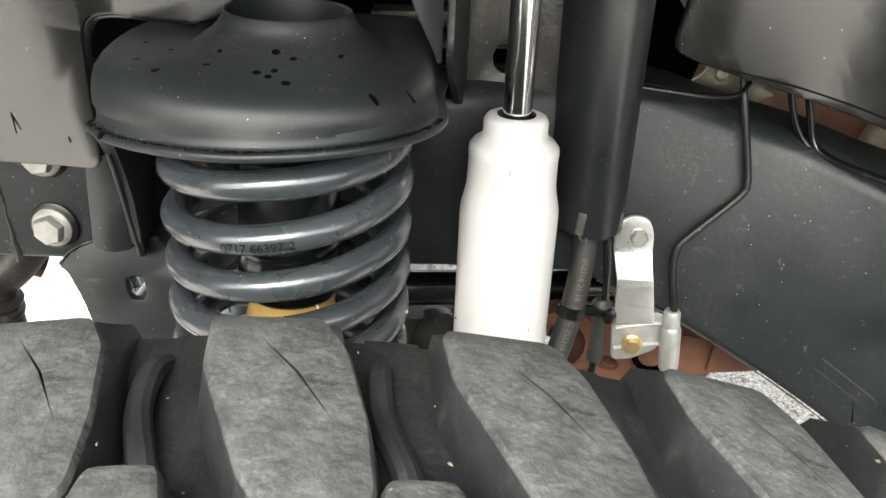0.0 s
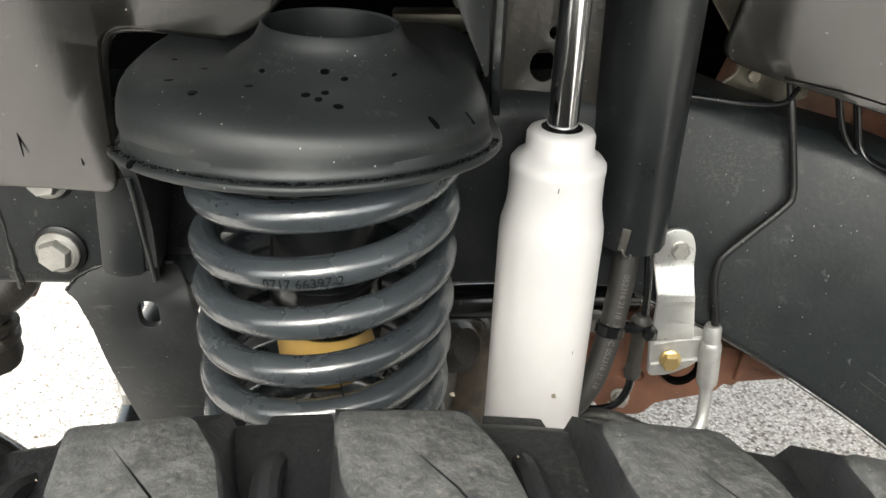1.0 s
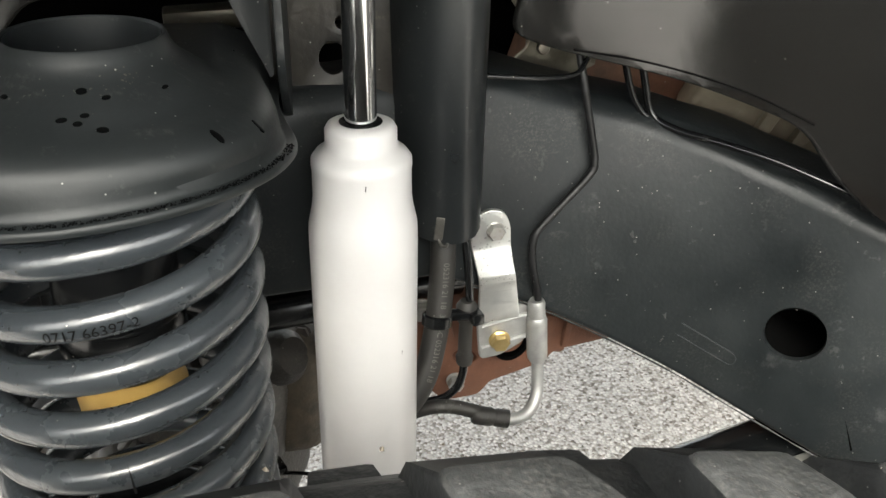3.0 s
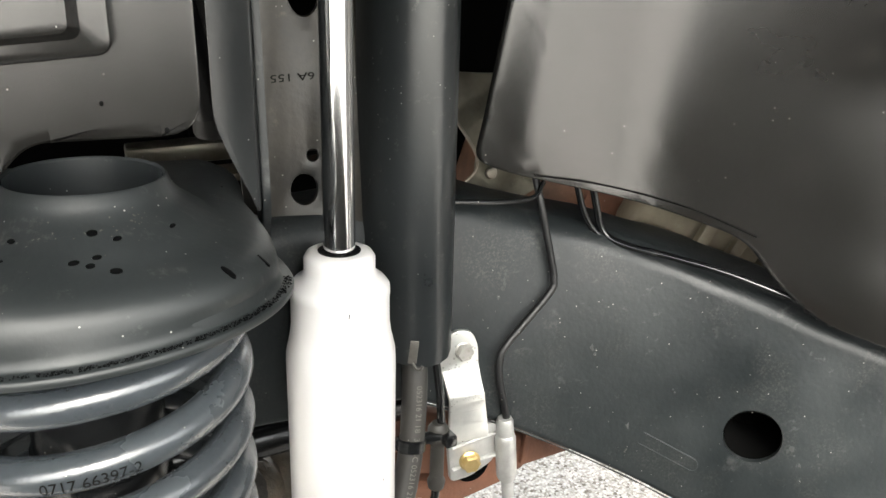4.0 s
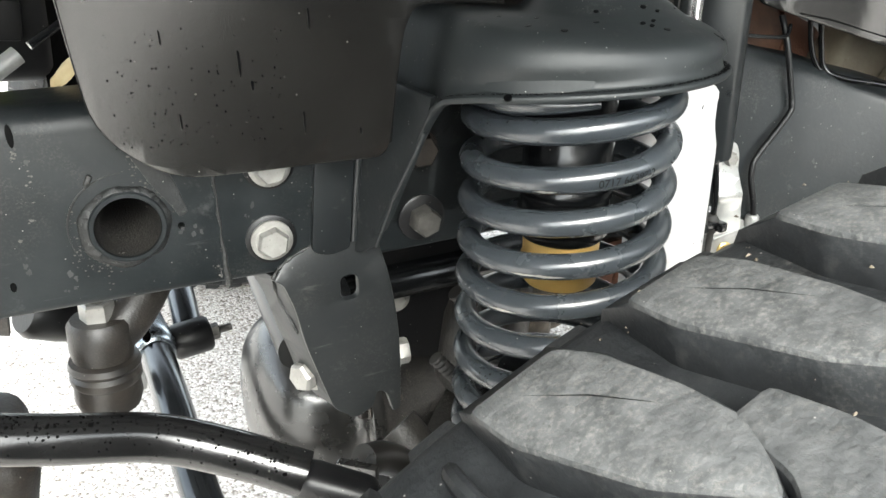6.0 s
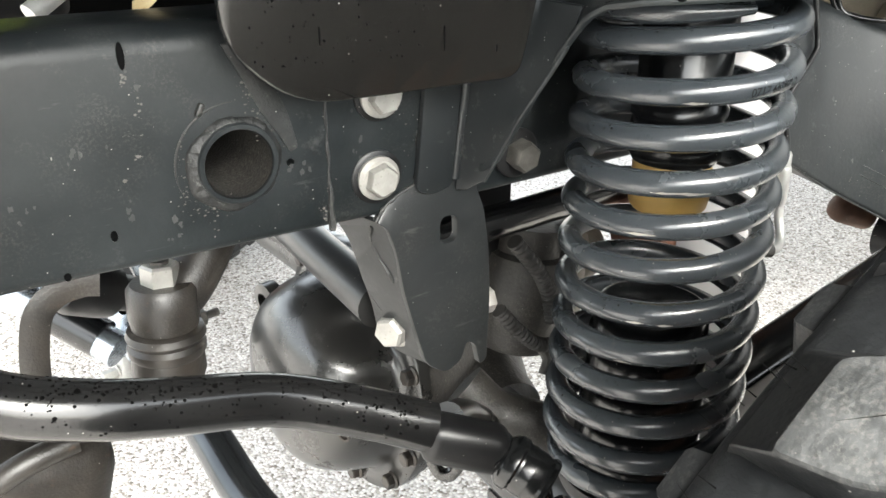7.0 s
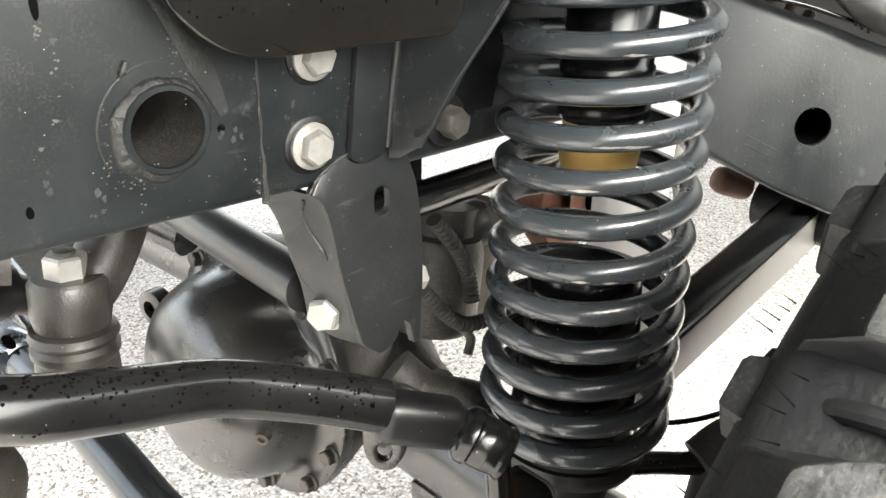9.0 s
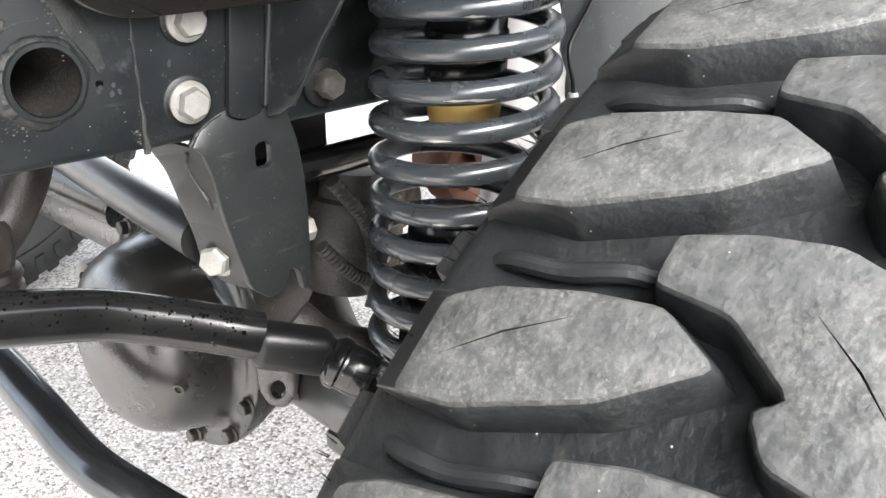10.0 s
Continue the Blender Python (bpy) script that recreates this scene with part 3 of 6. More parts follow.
for k in range(140):
    a, b = rows[k], rows[(k + 1) % 140]
    for q in range(4):
        bead.faces.new((a[q], b[q], b[q + 1], a[q + 1]))
part("weld_bead", bead, M_WELD, cross_tube, "rough grimy weld round the tube", 60)
# a pressed boss edge round the upper front of the tube, and a small proud tab
boss = [tm @ Vector((0.0325 * math.cos(radians(a)), 0.0325 * math.sin(radians(a)), 0.0)) for a in range(88, 205, 5)]
part("boss_edge", bm_sweep(boss, lambda f: 0.0006 * math.sin(math.pi * min(1.0, f)) + 0.0002, 6), M_WELD, rail)
part("proud_tab", bm_box((0.0035, 0.0075, 0.0035), tm @ pose(-0.0165, 0.0310, 0.001, 0, 0, -28), 0.0012), M_WELD, rail, "small proud weld tab")
# lifted seam of the doubled section
seam = [on_rail(-0.2835 + 0.0004 * math.sin(k * 1.7), 0.7500 + 0.0050 * k, 0.0001)[0] for k in range(22)]
part("seam_weld", bm_sweep(seam, lambda f: 0.0009 + 0.0004 * math.sin(f * 31) + (0.0012 if f < 0.2 else 0.0), 6), M_WELD, rail)
band = round_poly([(-0.338, 0.8640), (-0.326, 0.8640), (-0.317, 0.8480), (-0.3085, 0.8320), (-0.3040, 0.8180), (-0.3010, 0.8040), (-0.3060, 0.8020), (-0.3110, 0.8120), (-0.3165, 0.8200), (-0.3210, 0.8280), (-0.3290, 0.8460)],
                  [0.001, 0.001, 0.01, 0.008, 0.01, 0.002, 0.002, 0.006, 0.006, 0.01, 0.01])
part("doubled_strip", bm_plate(band, [], 0.0012, lambda u, v, w: tuple(on_rail(u, v, 0.0010 - w)[0]), bevel=0.0004), M_SCALE, rail, "crumbly strip of a doubled plate")
# welds beside the bucket's arm
wb = [on_rail(-0.2270 + 0.0010 * k + 0.0012 * math.sin(k * 1.2), 0.770 + 0.006 * k, 0.0002)[0] for k in range(10)]
part("seam_weld", bm_sweep(wb, lambda f: 0.0018 + 0.0007 * math.sin(f * 30), 6), M_WELD, rail)


def flange_bolt(parent, p, axis, across=0.0178, high=0.012, flange=0.0132, material=None, label="pale zinc flange bolt", washer=0.0, turn=0.3):
    b = part("flange_bolt", bm_hex(p, axis, across, high, 0.0022, flange, 0.0042, turn), material or M_BOLT, parent, label, 30)
    if washer:
        m = frame_to(Vector(p) - Vector(axis).normalized() * 0.003, axis)
        part("washer", bm_lathe([(0, 0), (washer, 0), (washer, 0.002), (washer * 0.9, 0.003), (0, 0.003)], m, 30), M_DARK, b)
    return b


flange_bolt(rail, (-0.2535, 0.4815, 0.777), (-0.05, -1, 0.02), high=0.0095, washer=0.0162)
flange_bolt(rail, (-0.2500, 0.4815, 0.8260), (0, -1, 0), high=0.0095, washer=0.0158, turn=0.1)
flange_bolt(rail, (-0.1515, 0.4795, 0.773), (0, -1, 0), across=0.0180, flange=0.0, material=M_BOLT_DULL, label="dull worn hexagon bolt", washer=0.0165)
part("flange_bolt", bm_hex((-0.152, 0.481, 0.822), (0, -1, 0), 0.020, 0.010, 0.002, 0.013, 0.004), M_BOLT_BLACK, rail)
# small holes and the pressed slot
hp, hn = on_rail(0.3055, 0.6905)
hm = frame_to(hp, hn)
cut(rail_body, [bm_plug(hm, 0.0190, 0.045), bm_plug(tm, 0.0186, 0.080), bm_plug(frame_to(on_rail(-0.306, 0.796)[0], (0, -1, 0)), 0.0023, 0.02, 0.02, 14)])
# black cup paints the shade deep in the opening
part("hole_shade", bm_lathe([(0.0186, -0.001), (0.0186, -0.044), (0, -0.0445)], hm, 36), M_VOID, rail, "inside of the opening, painted black as shade")
lip = [on_rail(0.10 + 0.0125 * k, rail_face(0.10 + 0.0125 * k)[1] + 0.0012, 0.0004)[0] for k in range(37)]
part("bottom_lip", bm_sweep(lip, lambda f: 0.0006 + 0.0003 * math.sin(f * 90), 6), M_WELD, rail, "worn lower lip")
slot_rim = []
for k in range(33):
    a = 2 * math.pi * k / 32
    u = (0.020 if math.cos(a) > 0 else -0.020) + 0.0042 * math.cos(a)
    w = 0.0042 * math.sin(a)
    slot_rim.append(on_rail(0.260 + u * 0.78 + w * 0.3, 0.6735 - u * 0.46 + w, 0.0001)[0])
part("pressed_slot", bm_sweep(slot_rim, 0.0005, 6), M_FRAME, rail)
# a crumbly scuff and drips low on the front of the rail
for dx, dz, hh in ((-0.386, 0.864, 0.009), (-0.403, 0.776, 0.004), (-0.428, 0.760, 0.003)):
    part("drip_mark", bm_lathe([(0, 0.0003), (0.0018, 0.0003), (0.0019, 0)], frame_to(on_rail(dx, dz)[0], (0, -1, 0)) @ Matrix.Diagonal((1, hh / 0.0025, 1, 1)), 12), M_WET, rail)


def bm_grit(places, seed):
    """Tiny crumbs stuck to the rail's face: each place is x, z, spread along, spread up, count, size."""
    bm = bmesh.new()
    rng = random.Random(seed)
    for x0, z0, sx, sz, count, size in places:
        for _ in range(count):
            x, z = rng.gauss(x0, sx), rng.gauss(z0, sz)
            y, zb, zt, lean = rail_face(x)
            if rng.random() < 0.3 or not zb + 0.004 < z < zt - 0.015:
                continue
            c, nrm = on_rail(x, z, 0.0001)
            r = size * (0.25 + 1.5 * rng.random() ** 3)
            side = Vector((0, 0, 1)).cross(nrm).normalized()
            turn, flat = rng.random() * 6.28, rng.uniform(0.4, 1.0)
            ring = []
            for k in range(5):
                a = turn + k * 1.2566
                ring.append(bm.verts.new(c + side * (r * math.cos(a)) + Vector((0, 0, flat * r * math.sin(a)))))
            tip = bm.verts.new(c + nrm * r * 0.35)
            for k in range(5):
                bm.faces.new((ring[k], ring[(k + 1) % 5], tip))
    return bm


GRIT = [(-0.362, 0.790, 0.0035, 0.006, 70, 0.0006), (-0.352, 0.781, 0.006, 0.003, 70, 0.0006), (-0.365, 0.806, 0.002, 0.007, 45, 0.0005),
        (-0.387, 0.853, 0.0012, 0.002, 16, 0.0007), (-0.382, 0.845, 0.0015, 0.004, 18, 0.0006), (-0.382, 0.835, 0.001, 0.002, 10, 0.0007), (-0.389, 0.826, 0.003, 0.0012, 14, 0.0006),
        (-0.385, 0.814, 0.001, 0.001, 10, 0.0007), (-0.393, 0.804, 0.001, 0.001, 10, 0.0007), (-0.318, 0.826, 0.0035, 0.007, 150, 0.0006), (-0.326, 0.842, 0.0025, 0.006, 90, 0.0007),
        (-0.288, 0.760, 0.0015, 0.006, 60, 0.0006), (-0.219, 0.820, 0.002, 0.006, 40, 0.0006),
        (-0.354, 0.781, 0.009, 0.008, 45, 0.00045), (-0.308, 0.824, 0.005, 0.010, 45, 0.00045), (-0.285, 0.768, 0.003, 0.012, 24, 0.0005), (-0.380, 0.800, 0.035, 0.030, 16, 0.0004),
        (-0.228, 0.785, 0.005, 0.014, 40, 0.0006), (0.262, 0.690, 0.030, 0.016, 22, 0.0007), (0.235, 0.672, 0.012, 0.006, 22, 0.0006), (0.20, 0.760, 0.05, 0.03, 8, 0.0004),
        (-0.180, 0.768, 0.02, 0.005, 30, 0.0006)]
GRIT += [(0.12 + 0.02 * k, 0.845 - 0.0085 * k * (0.4 + 0.08 * k), 0.008, 0.003, 10, 0.0005) for k in range(9)]
scuffs = bmesh.new()
rng = random.Random(77)
for x0, z0, wide, high in ((-0.386, 0.862, 0.0035, 0.006), (-0.414, 0.820, 0.006, 0.005), (-0.372, 0.772, 0.004, 0.003), (-0.300, 0.790, 0.005, 0.004), (-0.268, 0.800, 0.004, 0.008), (-0.225, 0.800, 0.003, 0.008),
                           (-0.440, 0.800, 0.004, 0.003), (-0.395, 0.792, 0.003, 0.005), (0.120, 0.838, 0.005, 0.002), (0.155, 0.800, 0.002, 0.005), (0.255, 0.715, 0.006, 0.004), (0.240, 0.690, 0.004, 0.003),
                           (0.330, 0.680, 0.006, 0.005), (0.215, 0.745, 0.003, 0.002)):
    for _ in range(5):
        x, z = rng.gauss(x0, wide), rng.gauss(z0, high)
        r = rng.uniform(0.0005, 0.0016)
        vs = []
        for k in range(9):
            a = k * 0.698
            q = r * rng.uniform(0.5, 1.3)
            vs.append(scuffs.verts.new(on_rail(x + q * math.cos(a), z + 1.5 * q * math.sin(a), 0.00012)[0]))
        scuffs.faces.new(vs)
part("scuffing", scuffs, M_SCUFF, rail, "dull grey scuffs in the paint")["kind"] = "stuff"
part("grit", bm_grit(GRIT, 21), M_CRUMB, rail, "pale grit and crumbs stuck to the paint")["kind"] = "stuff"

# ---- lower bracket under the rail ----
bracket = thing("control_arm_bracket", (-0.21, 0.49, 0.63), "dark painted plate bracket hanging below the rail, with a slot", "bracket")


def bracket_place(u, v, w):
    f = min(1.0, max(0.0, (v - 0.738) / 0.020))
    y = 0.4780 + w + 0.0048 * f * f * (3 - 2 * f)
    return (u, y, v)


outline = round_poly([(-0.2560, 0.7480), (-0.2470, 0.7580), (-0.2300, 0.7660), (-0.2080, 0.7690), (-0.1840, 0.7680), (-0.1790, 0.7440), (-0.1740, 0.7130), (-0.1720, 0.6760), (-0.1740, 0.6260),
                      (-0.1800, 0.6230), (-0.1840, 0.6410), (-0.1910, 0.6460), (-0.1950, 0.6330), (-0.2080, 0.6260), (-0.2240, 0.6390), (-0.2300, 0.6600), (-0.2400, 0.6980), (-0.2440, 0.7250), (-0.2500, 0.7440)],
                     [0.002, 0.004, 0.006, 0.008, 0.006, 0.01, 0.02, 0.02, 0.004, 0.003, 0.004, 0.004, 0.004, 0.006, 0.006, 0.01, 0.02, 0.01, 0.003])
slot = round_poly([(-0.2122, 0.7242), (-0.1998, 0.7242), (-0.1998, 0.7422), (-0.2122, 0.7422)], 0.0060, 6)
part("plate", bm_plate(outline, [slot], 0.006, bracket_place, bevel=0.0012), M_BRACKET, bracket)


def flange_place(u, v, w):
    # u runs inboard from the plate's front edge
    x0 = lerp_table([(0.626, -0.208), (0.639, -0.224), (0.660, -0.230), (0.698, -0.240), (0.725, -0.244), (0.744, -0.250), (0.752, -0.256)], v)[0]
    return (x0 - 0.40 * u + 0.001 + w * 0.9, 0.4800 + u + w * 0.3, v)


fo = round_poly([(0.0, 0.7460), (0.048, 0.7520), (0.0385, 0.7330), (0.0330, 0.7060), (0.0310, 0.6770), (0.0345, 0.6520), (0.026, 0.6410), (0.0, 0.6340)],
                [0.002, 0.004, 0.01, 0.012, 0.014, 0.008, 0.008, 0.002])
side_flange = part("side_flange", bm_plate(fo, [], 0.005, flange_place, cuts_v=(0.65, 0.67, 0.688, 0.71, 0.735), bevel=0.001), M_BRACKET, bracket, "scuffed folded side flange")
# worn paint ridge on the flange
wr = [Vector(flange_place(0.012 + 0.005 * math.sin(k * 0.9), 0.742 - 0.008 * k, -0.0004)) for k in range(6)]
part("paint_ridge", bm_sweep(smooth_path(wr, 4), lambda f: 0.0012 + 0.0004 * math.sin(f * 17), 6), M_WELD, side_flange)
top_weld = [Vector((x, 0.4826 + 0.0006 * math.sin(40 * x), z)) for x, z in ((-0.256, 0.7485), (-0.247, 0.7585), (-0.230, 0.7665), (-0.208, 0.7695), (-0.186, 0.7690))]
part("top_weld", bm_sweep(smooth_path(top_weld, 8), lambda f: 0.0011 + 0.0005 * math.sin(f * 47), 8), M_WELD, bracket)
flange_bolt(bracket, (-0.2320, 0.5020, 0.6595), (-0.86, -0.50, 0.05), across=0.0190, high=0.014, flange=0.0142)
# the inner half of the bracket with nuts, in shade behind
inner = round_poly([(-0.165, 0.74), (-0.06, 0.74), (-0.06, 0.60), (-0.10, 0.575), (-0.165, 0.60)], 0.012)
part("inner_plate", bm_plate(inner, [], 0.006, lambda u, v, w: (u, 0.602 + w, v), bevel=0.001), M_DARK, bracket)
part("nut", bm_hex((-0.1333, 0.600, 0.6486), (-0.2, -1, 0.1), 0.017, 0.012, 0.002, 0.014, 0.003), M_BOLT, bracket)
part("nut", bm_hex((-0.1725, 0.4920, 0.6650), (1, -0.15, 0.05), 0.017, 0.011, 0.002, 0.013, 0.003), M_BOLT, bracket)

# ---- spring axis ----
def axis_at(z):
    return Vector((-0.0831 + 0.0626 * (z - 0.80), 0.4112 + 0.0336 * (z - 0.80), z))


AX = Vector((0.0626, 0.0336, 1.0)).normalized()
AX_X = Vector((1, 0, 0)) - AX * AX.x
AX_X.normalize()
AX_Y = AX.cross(AX_X)

# ---- spring bucket ----
bucket = thing("spring_bucket", axis_at(0.88), "black painted pressed-steel upper spring cup with water spots", "spring seat")
BC = Vector((-0.0793, 0.4008, 0.8784))      # middle of the flange's edge
COLLAR = Vector((-0.0737, 0.4020, 0.0))
R_FRONT, HALF_L, HALF_R, BACK = 0.0752, 0.0961, 0.0837, 0.085
# how far the flange drops on the forward side as it runs back into the arm
LIP_DROP = [(-0.030, 0.0), (-0.012, -0.002), (0.0, -0.008), (0.009, -0.018), (0.018, -0.030), (0.025, -0.041), (0.032, -0.0525), (0.040, -0.0655), (0.045, -0.076), (0.052, -0.089), (0.059, -0.102), (0.085, -0.104)]


def bucket_loop(rho, h, tilt, n=128):
    """A D in plan: rounded outboard, straight sides running in to the rail; rho 1 is the flange's edge, h the height over it."""
    pts = []
    low = h <= 0.0053
    for k in range(n):
        a = 2 * math.pi * k / n
        c, s = math.cos(a), math.sin(a)
        half = HALF_L if c < 0 else HALF_R
        full = rho
        if c < 0 and h > 0.015:      # the forward wall stands steeper and taller
            rho = full + 0.45 * (0.925 - full) * min(1.0, -c * 1.3) * min(1.0, (full - 0.3) / 0.3)
        if s <= 0:
            p = (1.74 if c < 0 else 1.93) + (0.25 if rho < 0.92 else 0.0)
            u = half * rho * math.copysign(abs(c) ** (2 / p), c)
            v = -R_FRONT * rho * abs(s) ** (2 / p)
        else:
            sq = max(abs(c), abs(s))
            t = min(1.0, s * 1.4)
            u = half * rho * (c * (1 - t) + c / sq * t)
            v = BACK * s / sq
        rise = (0.055 * u - 0.077 * v * (1.0 if v < 0 else 0.0)) * tilt
        if low and c < 0:
            fall = lerp_table(LIP_DROP, v)[0]
            if rho > 0.935:      # the flange narrows as it runs down the arm
                k3 = min(1.0, max(0.0, (v + 0.004) / 0.030))
                u += (-half * 0.942 - u) * k3
            rise += fall
            u += 0.165 * fall + 0.035 * max(0.0, fall + 0.03)
        elif not low:
            rise += 0.004 * min(1.0, max(0.0, (v + 0.03) / 0.05)) * min(1.0, max(0.0, (h - 0.02) / 0.01))
        pts.append(BC + AX_X * u + AX_Y * v + AX * (h + rise))
        rho = full
    return pts


def bm_bucket():
    bm = bmesh.new()
    spec = [(0.990, -0.0010, 1.0), (1.000, 0.0, 1.0), (1.000, 0.0020, 1.0), (0.990, 0.0027, 1.0), (0.948, 0.0036, 1.0), (0.934, 0.0050, 1.0), (0.924, 0.0085, 0.95), (0.918, 0.0130, 0.80),
            (0.909, 0.0180, 0.60), (0.894, 0.0222, 0.40), (0.866, 0.0258, 0.20), (0.815, 0.0288, 0.10), (0.740, 0.0317, 0.0), (0.660, 0.0338, 0.0)]
    rings = [[bm.verts.new(p) for p in bucket_loop(*s)] for s in spec]
    n = len(rings[0])
    for r, h in ((0.0470, 0.0366), (0.0435, 0.0388), (0.0405, 0.0412), (0.0365, 0.0438), (0.0335, 0.0468), (0.0316, 0.0498), (0.0304, 0.0532), (0.0296, 0.0540), (0.0286, 0.0532), (0.0284, 0.0350), (0.0284, 0.008)):
        rings.append([bm.verts.new(Vector((COLLAR.x, COLLAR.y, BC.z)) + AX_X * (r * math.cos(2 * math.pi * k / n)) + AX_Y * (r * math.sin(2 * math.pi * k / n)) + AX * h) for k in range(n)])
    inner = [(0.945, -0.0006, 1.0), (0.908, 0.0010, 1.0), (0.903, 0.0045, 1.0), (0.890, 0.0120, 0.8), (0.865, 0.0180, 0.5), (0.800, 0.0225, 0.2), (0.600, 0.0255, 0.0)]
    back = [[bm.verts.new(p) for p in bucket_loop(*s)] for s in inner]
    for seq in (rings, [rings[0]] + back):
        for a, b in zip(seq, seq[1:]):
            for k in range(n):
                bm.faces.new((a[k], a[(k + 1) % n], b[(k + 1) % n], b[k]))
    bm.faces.new(back[-1])
    return bm


cup = part("cup", bm_bucket(), M_BUCKET, bucket, sharp=52)
part("collar_inside", bm_lathe([(0.0282, 0.0532), (0.0280, 0.030), (0.0280, 0.006), (0.0, 0.006)], frame_to(Vector((COLLAR.x, COLLAR.y, BC.z)), AX), 48), M_COLUMN, cup, "shiny dark inside of the collar")
# the front arm that drops from the cup to the rail
ARM_BEND = [(0.755, -0.2005, 0.4795), (0.768, -0.1990, 0.4795), (0.785, -0.1970, 0.4795), (0.802, -0.1952, 0.4790), (0.818, -0.1932, 0.4780), (0.880, -0.1870, 0.4770)]
ARM_EDGE = [(0.755, -0.1950, 0.4680), (0.7706, -0.1919, 0.4599), (0.784, -0.1896, 0.4527), (0.797, -0.1873, 0.4458), (0.8073, -0.1859, 0.4406), (0.820, -0.1832, 0.4330), (0.8317, -0.1807, 0.4258),
            (0.8428, -0.1783, 0.4190), (0.860, -0.1755, 0.4090), (0.880, -0.1740, 0.4020)]


def arm_place(u, v, w):
    a, b = lerp_table(ARM_BEND, v), lerp_table(ARM_EDGE, v)
    return (a[0] + (b[0] - a[0]) * u + w * 0.8, a[1] + (b[1] - a[1]) * u + w * 0.5, v)


part("front_arm", bm_plate(round_poly([(0, 0.7585), (0.5, 0.7600), (1, 0.7680), (1, 0.878), (0, 0.878)], [0.001, 0.002, 0.004, 0.001, 0.001]), [], 0.0045, arm_place,
                           cuts_u=(0.33, 0.66), cuts_v=[0.766 + 0.008 * k for k in range(14)], bevel=0.0008), M_COLUMN, bucket)
arm_lip = [Vector(arm_place(1.0, 0.768 + 0.0055 * k, 0.0015)) for k in range(17)]
part("arm_lip", bm_sweep(smooth_path(arm_lip, 2), 0.0015, 10), M_BUCKET, bucket)
face_out = round_poly([(-0.2170, 0.872), (-0.1910, 0.872), (-0.2035, 0.7620), (-0.2180, 0.7590), (-0.2290, 0.7640)], [0.001, 0.001, 0.004, 0.006, 0.004])
part("arm_face", bm_plate(face_out, [], 0.004, lambda u, v, w: (u, 0.4785 + w, v), cuts_v=(0.80, 0.82, 0.84), bevel=0.001), M_COLUMN, bucket)
part("arm_bend", bm_sweep([Vector(arm_place(0.0, 0.766 + 0.01 * k, 0.0)) + Vector((-0.0005, 0.0012, 0)) for k in range(12)], 0.0032, 12), M_COLUMN, bucket)
# dark wall of the rail side behind the spring, inside the cup
bpy.context.view_layer.update()


def spots_on(ob, eye, spots, parent, material, name="water_spot"):
    """Small wet spots laid on a surface: each is the target seen from eye, and its half width and height."""
    for x, y, z, a, b in spots:
        way = Vector((x, y, z)) - Vector(eye)
        inv = ob.matrix_world.inverted()
        hit, p, nrm, _ = ob.ray_cast(inv @ Vector(eye), inv.to_3x3() @ way.normalized())
        if not hit:
            continue
        p, nrm = ob.matrix_world @ p, ob.matrix_world.to_3x3() @ nrm
        m = frame_to(p, nrm, (0, 0, 1) if abs(nrm.z) < 0.9 else (0, 1, 0))
        part(name, bm_lathe([(0, 0.00045), (1, 0.0003), (1.08, -0.0004)], m @ Matrix.Diagonal((a, b, 1, 1)), 14), material, parent)


SPOTS = [(-0.063, 0.352, 0.912, 0.0021, 0.0015), (-0.122, 0.362, 0.915, 0.0020, 0.0017), (-0.026, 0.364, 0.901, 0.0013, 0.0034), (-0.011, 0.368, 0.901, 0.0007, 0.0032),
         (-0.076, 0.356, 0.9155, 0.0019, 0.0010), (-0.071, 0.355, 0.914, 0.0016, 0.0010), (-0.0685, 0.357, 0.916, 0.0016, 0.0009), (-0.099, 0.360, 0.918, 0.0018, 0.0010),
         (-0.071, 0.379, 0.918, 0.0019, 0.0014), (-0.062, 0.370, 0.9175, 0.0016, 0.0009), (-0.042, 0.373, 0.918, 0.0015, 0.0008), (-0.097, 0.379, 0.9185, 0.0014, 0.0010),
         (-0.134, 0.372, 0.917, 0.0019, 0.0011), (-0.121, 0.380, 0.919, 0.0014, 0.0007), (-0.136, 0.390, 0.920, 0.0012, 0.0007), (-0.017, 0.395, 0.921, 0.0013, 0.0006),
         (-0.149, 0.353, 0.888, 0.0022, 0.0022)]
spots_on(cup, (-0.024, 0.032, 1.017), SPOTS, cup, M_WET)
beads = bmesh.new()
rng = random.Random(17)
for k in range(800):
    f = 0.52 + 0.46 * rng.random() ** 0.8
    h, ring_r = 0.0034, rng.uniform(0.942, 0.988)
    loop, at = bucket_loop(ring_r, h, 1.0), f * 128
    here = loop[int(at) % 128].lerp(loop[(int(at) + 1) % 128], at % 1.0)
    way = (BC + AX * h - here)
    m = frame_to(here - way.normalized() * 0.0002, AX)
    w = rng.uniform(0.0002, 0.0007)
    ring = [beads.verts.new(m @ Vector((w * math.cos(q), w * rng.uniform(0.6, 1.0) * math.sin(q), 0.0))) for q in (0, 1.05, 2.1, 3.14, 4.2, 5.2)]
    tip = beads.verts.new(m @ Vector((0, 0, 0.0005)))
    for i in range(6):
        beads.faces.new((ring[i], ring[(i + 1) % 6], tip))
part("dirt_speckle", beads, M_WET, cup, "fine dark beads of wet dirt along the flange")["kind"] = "stuff"
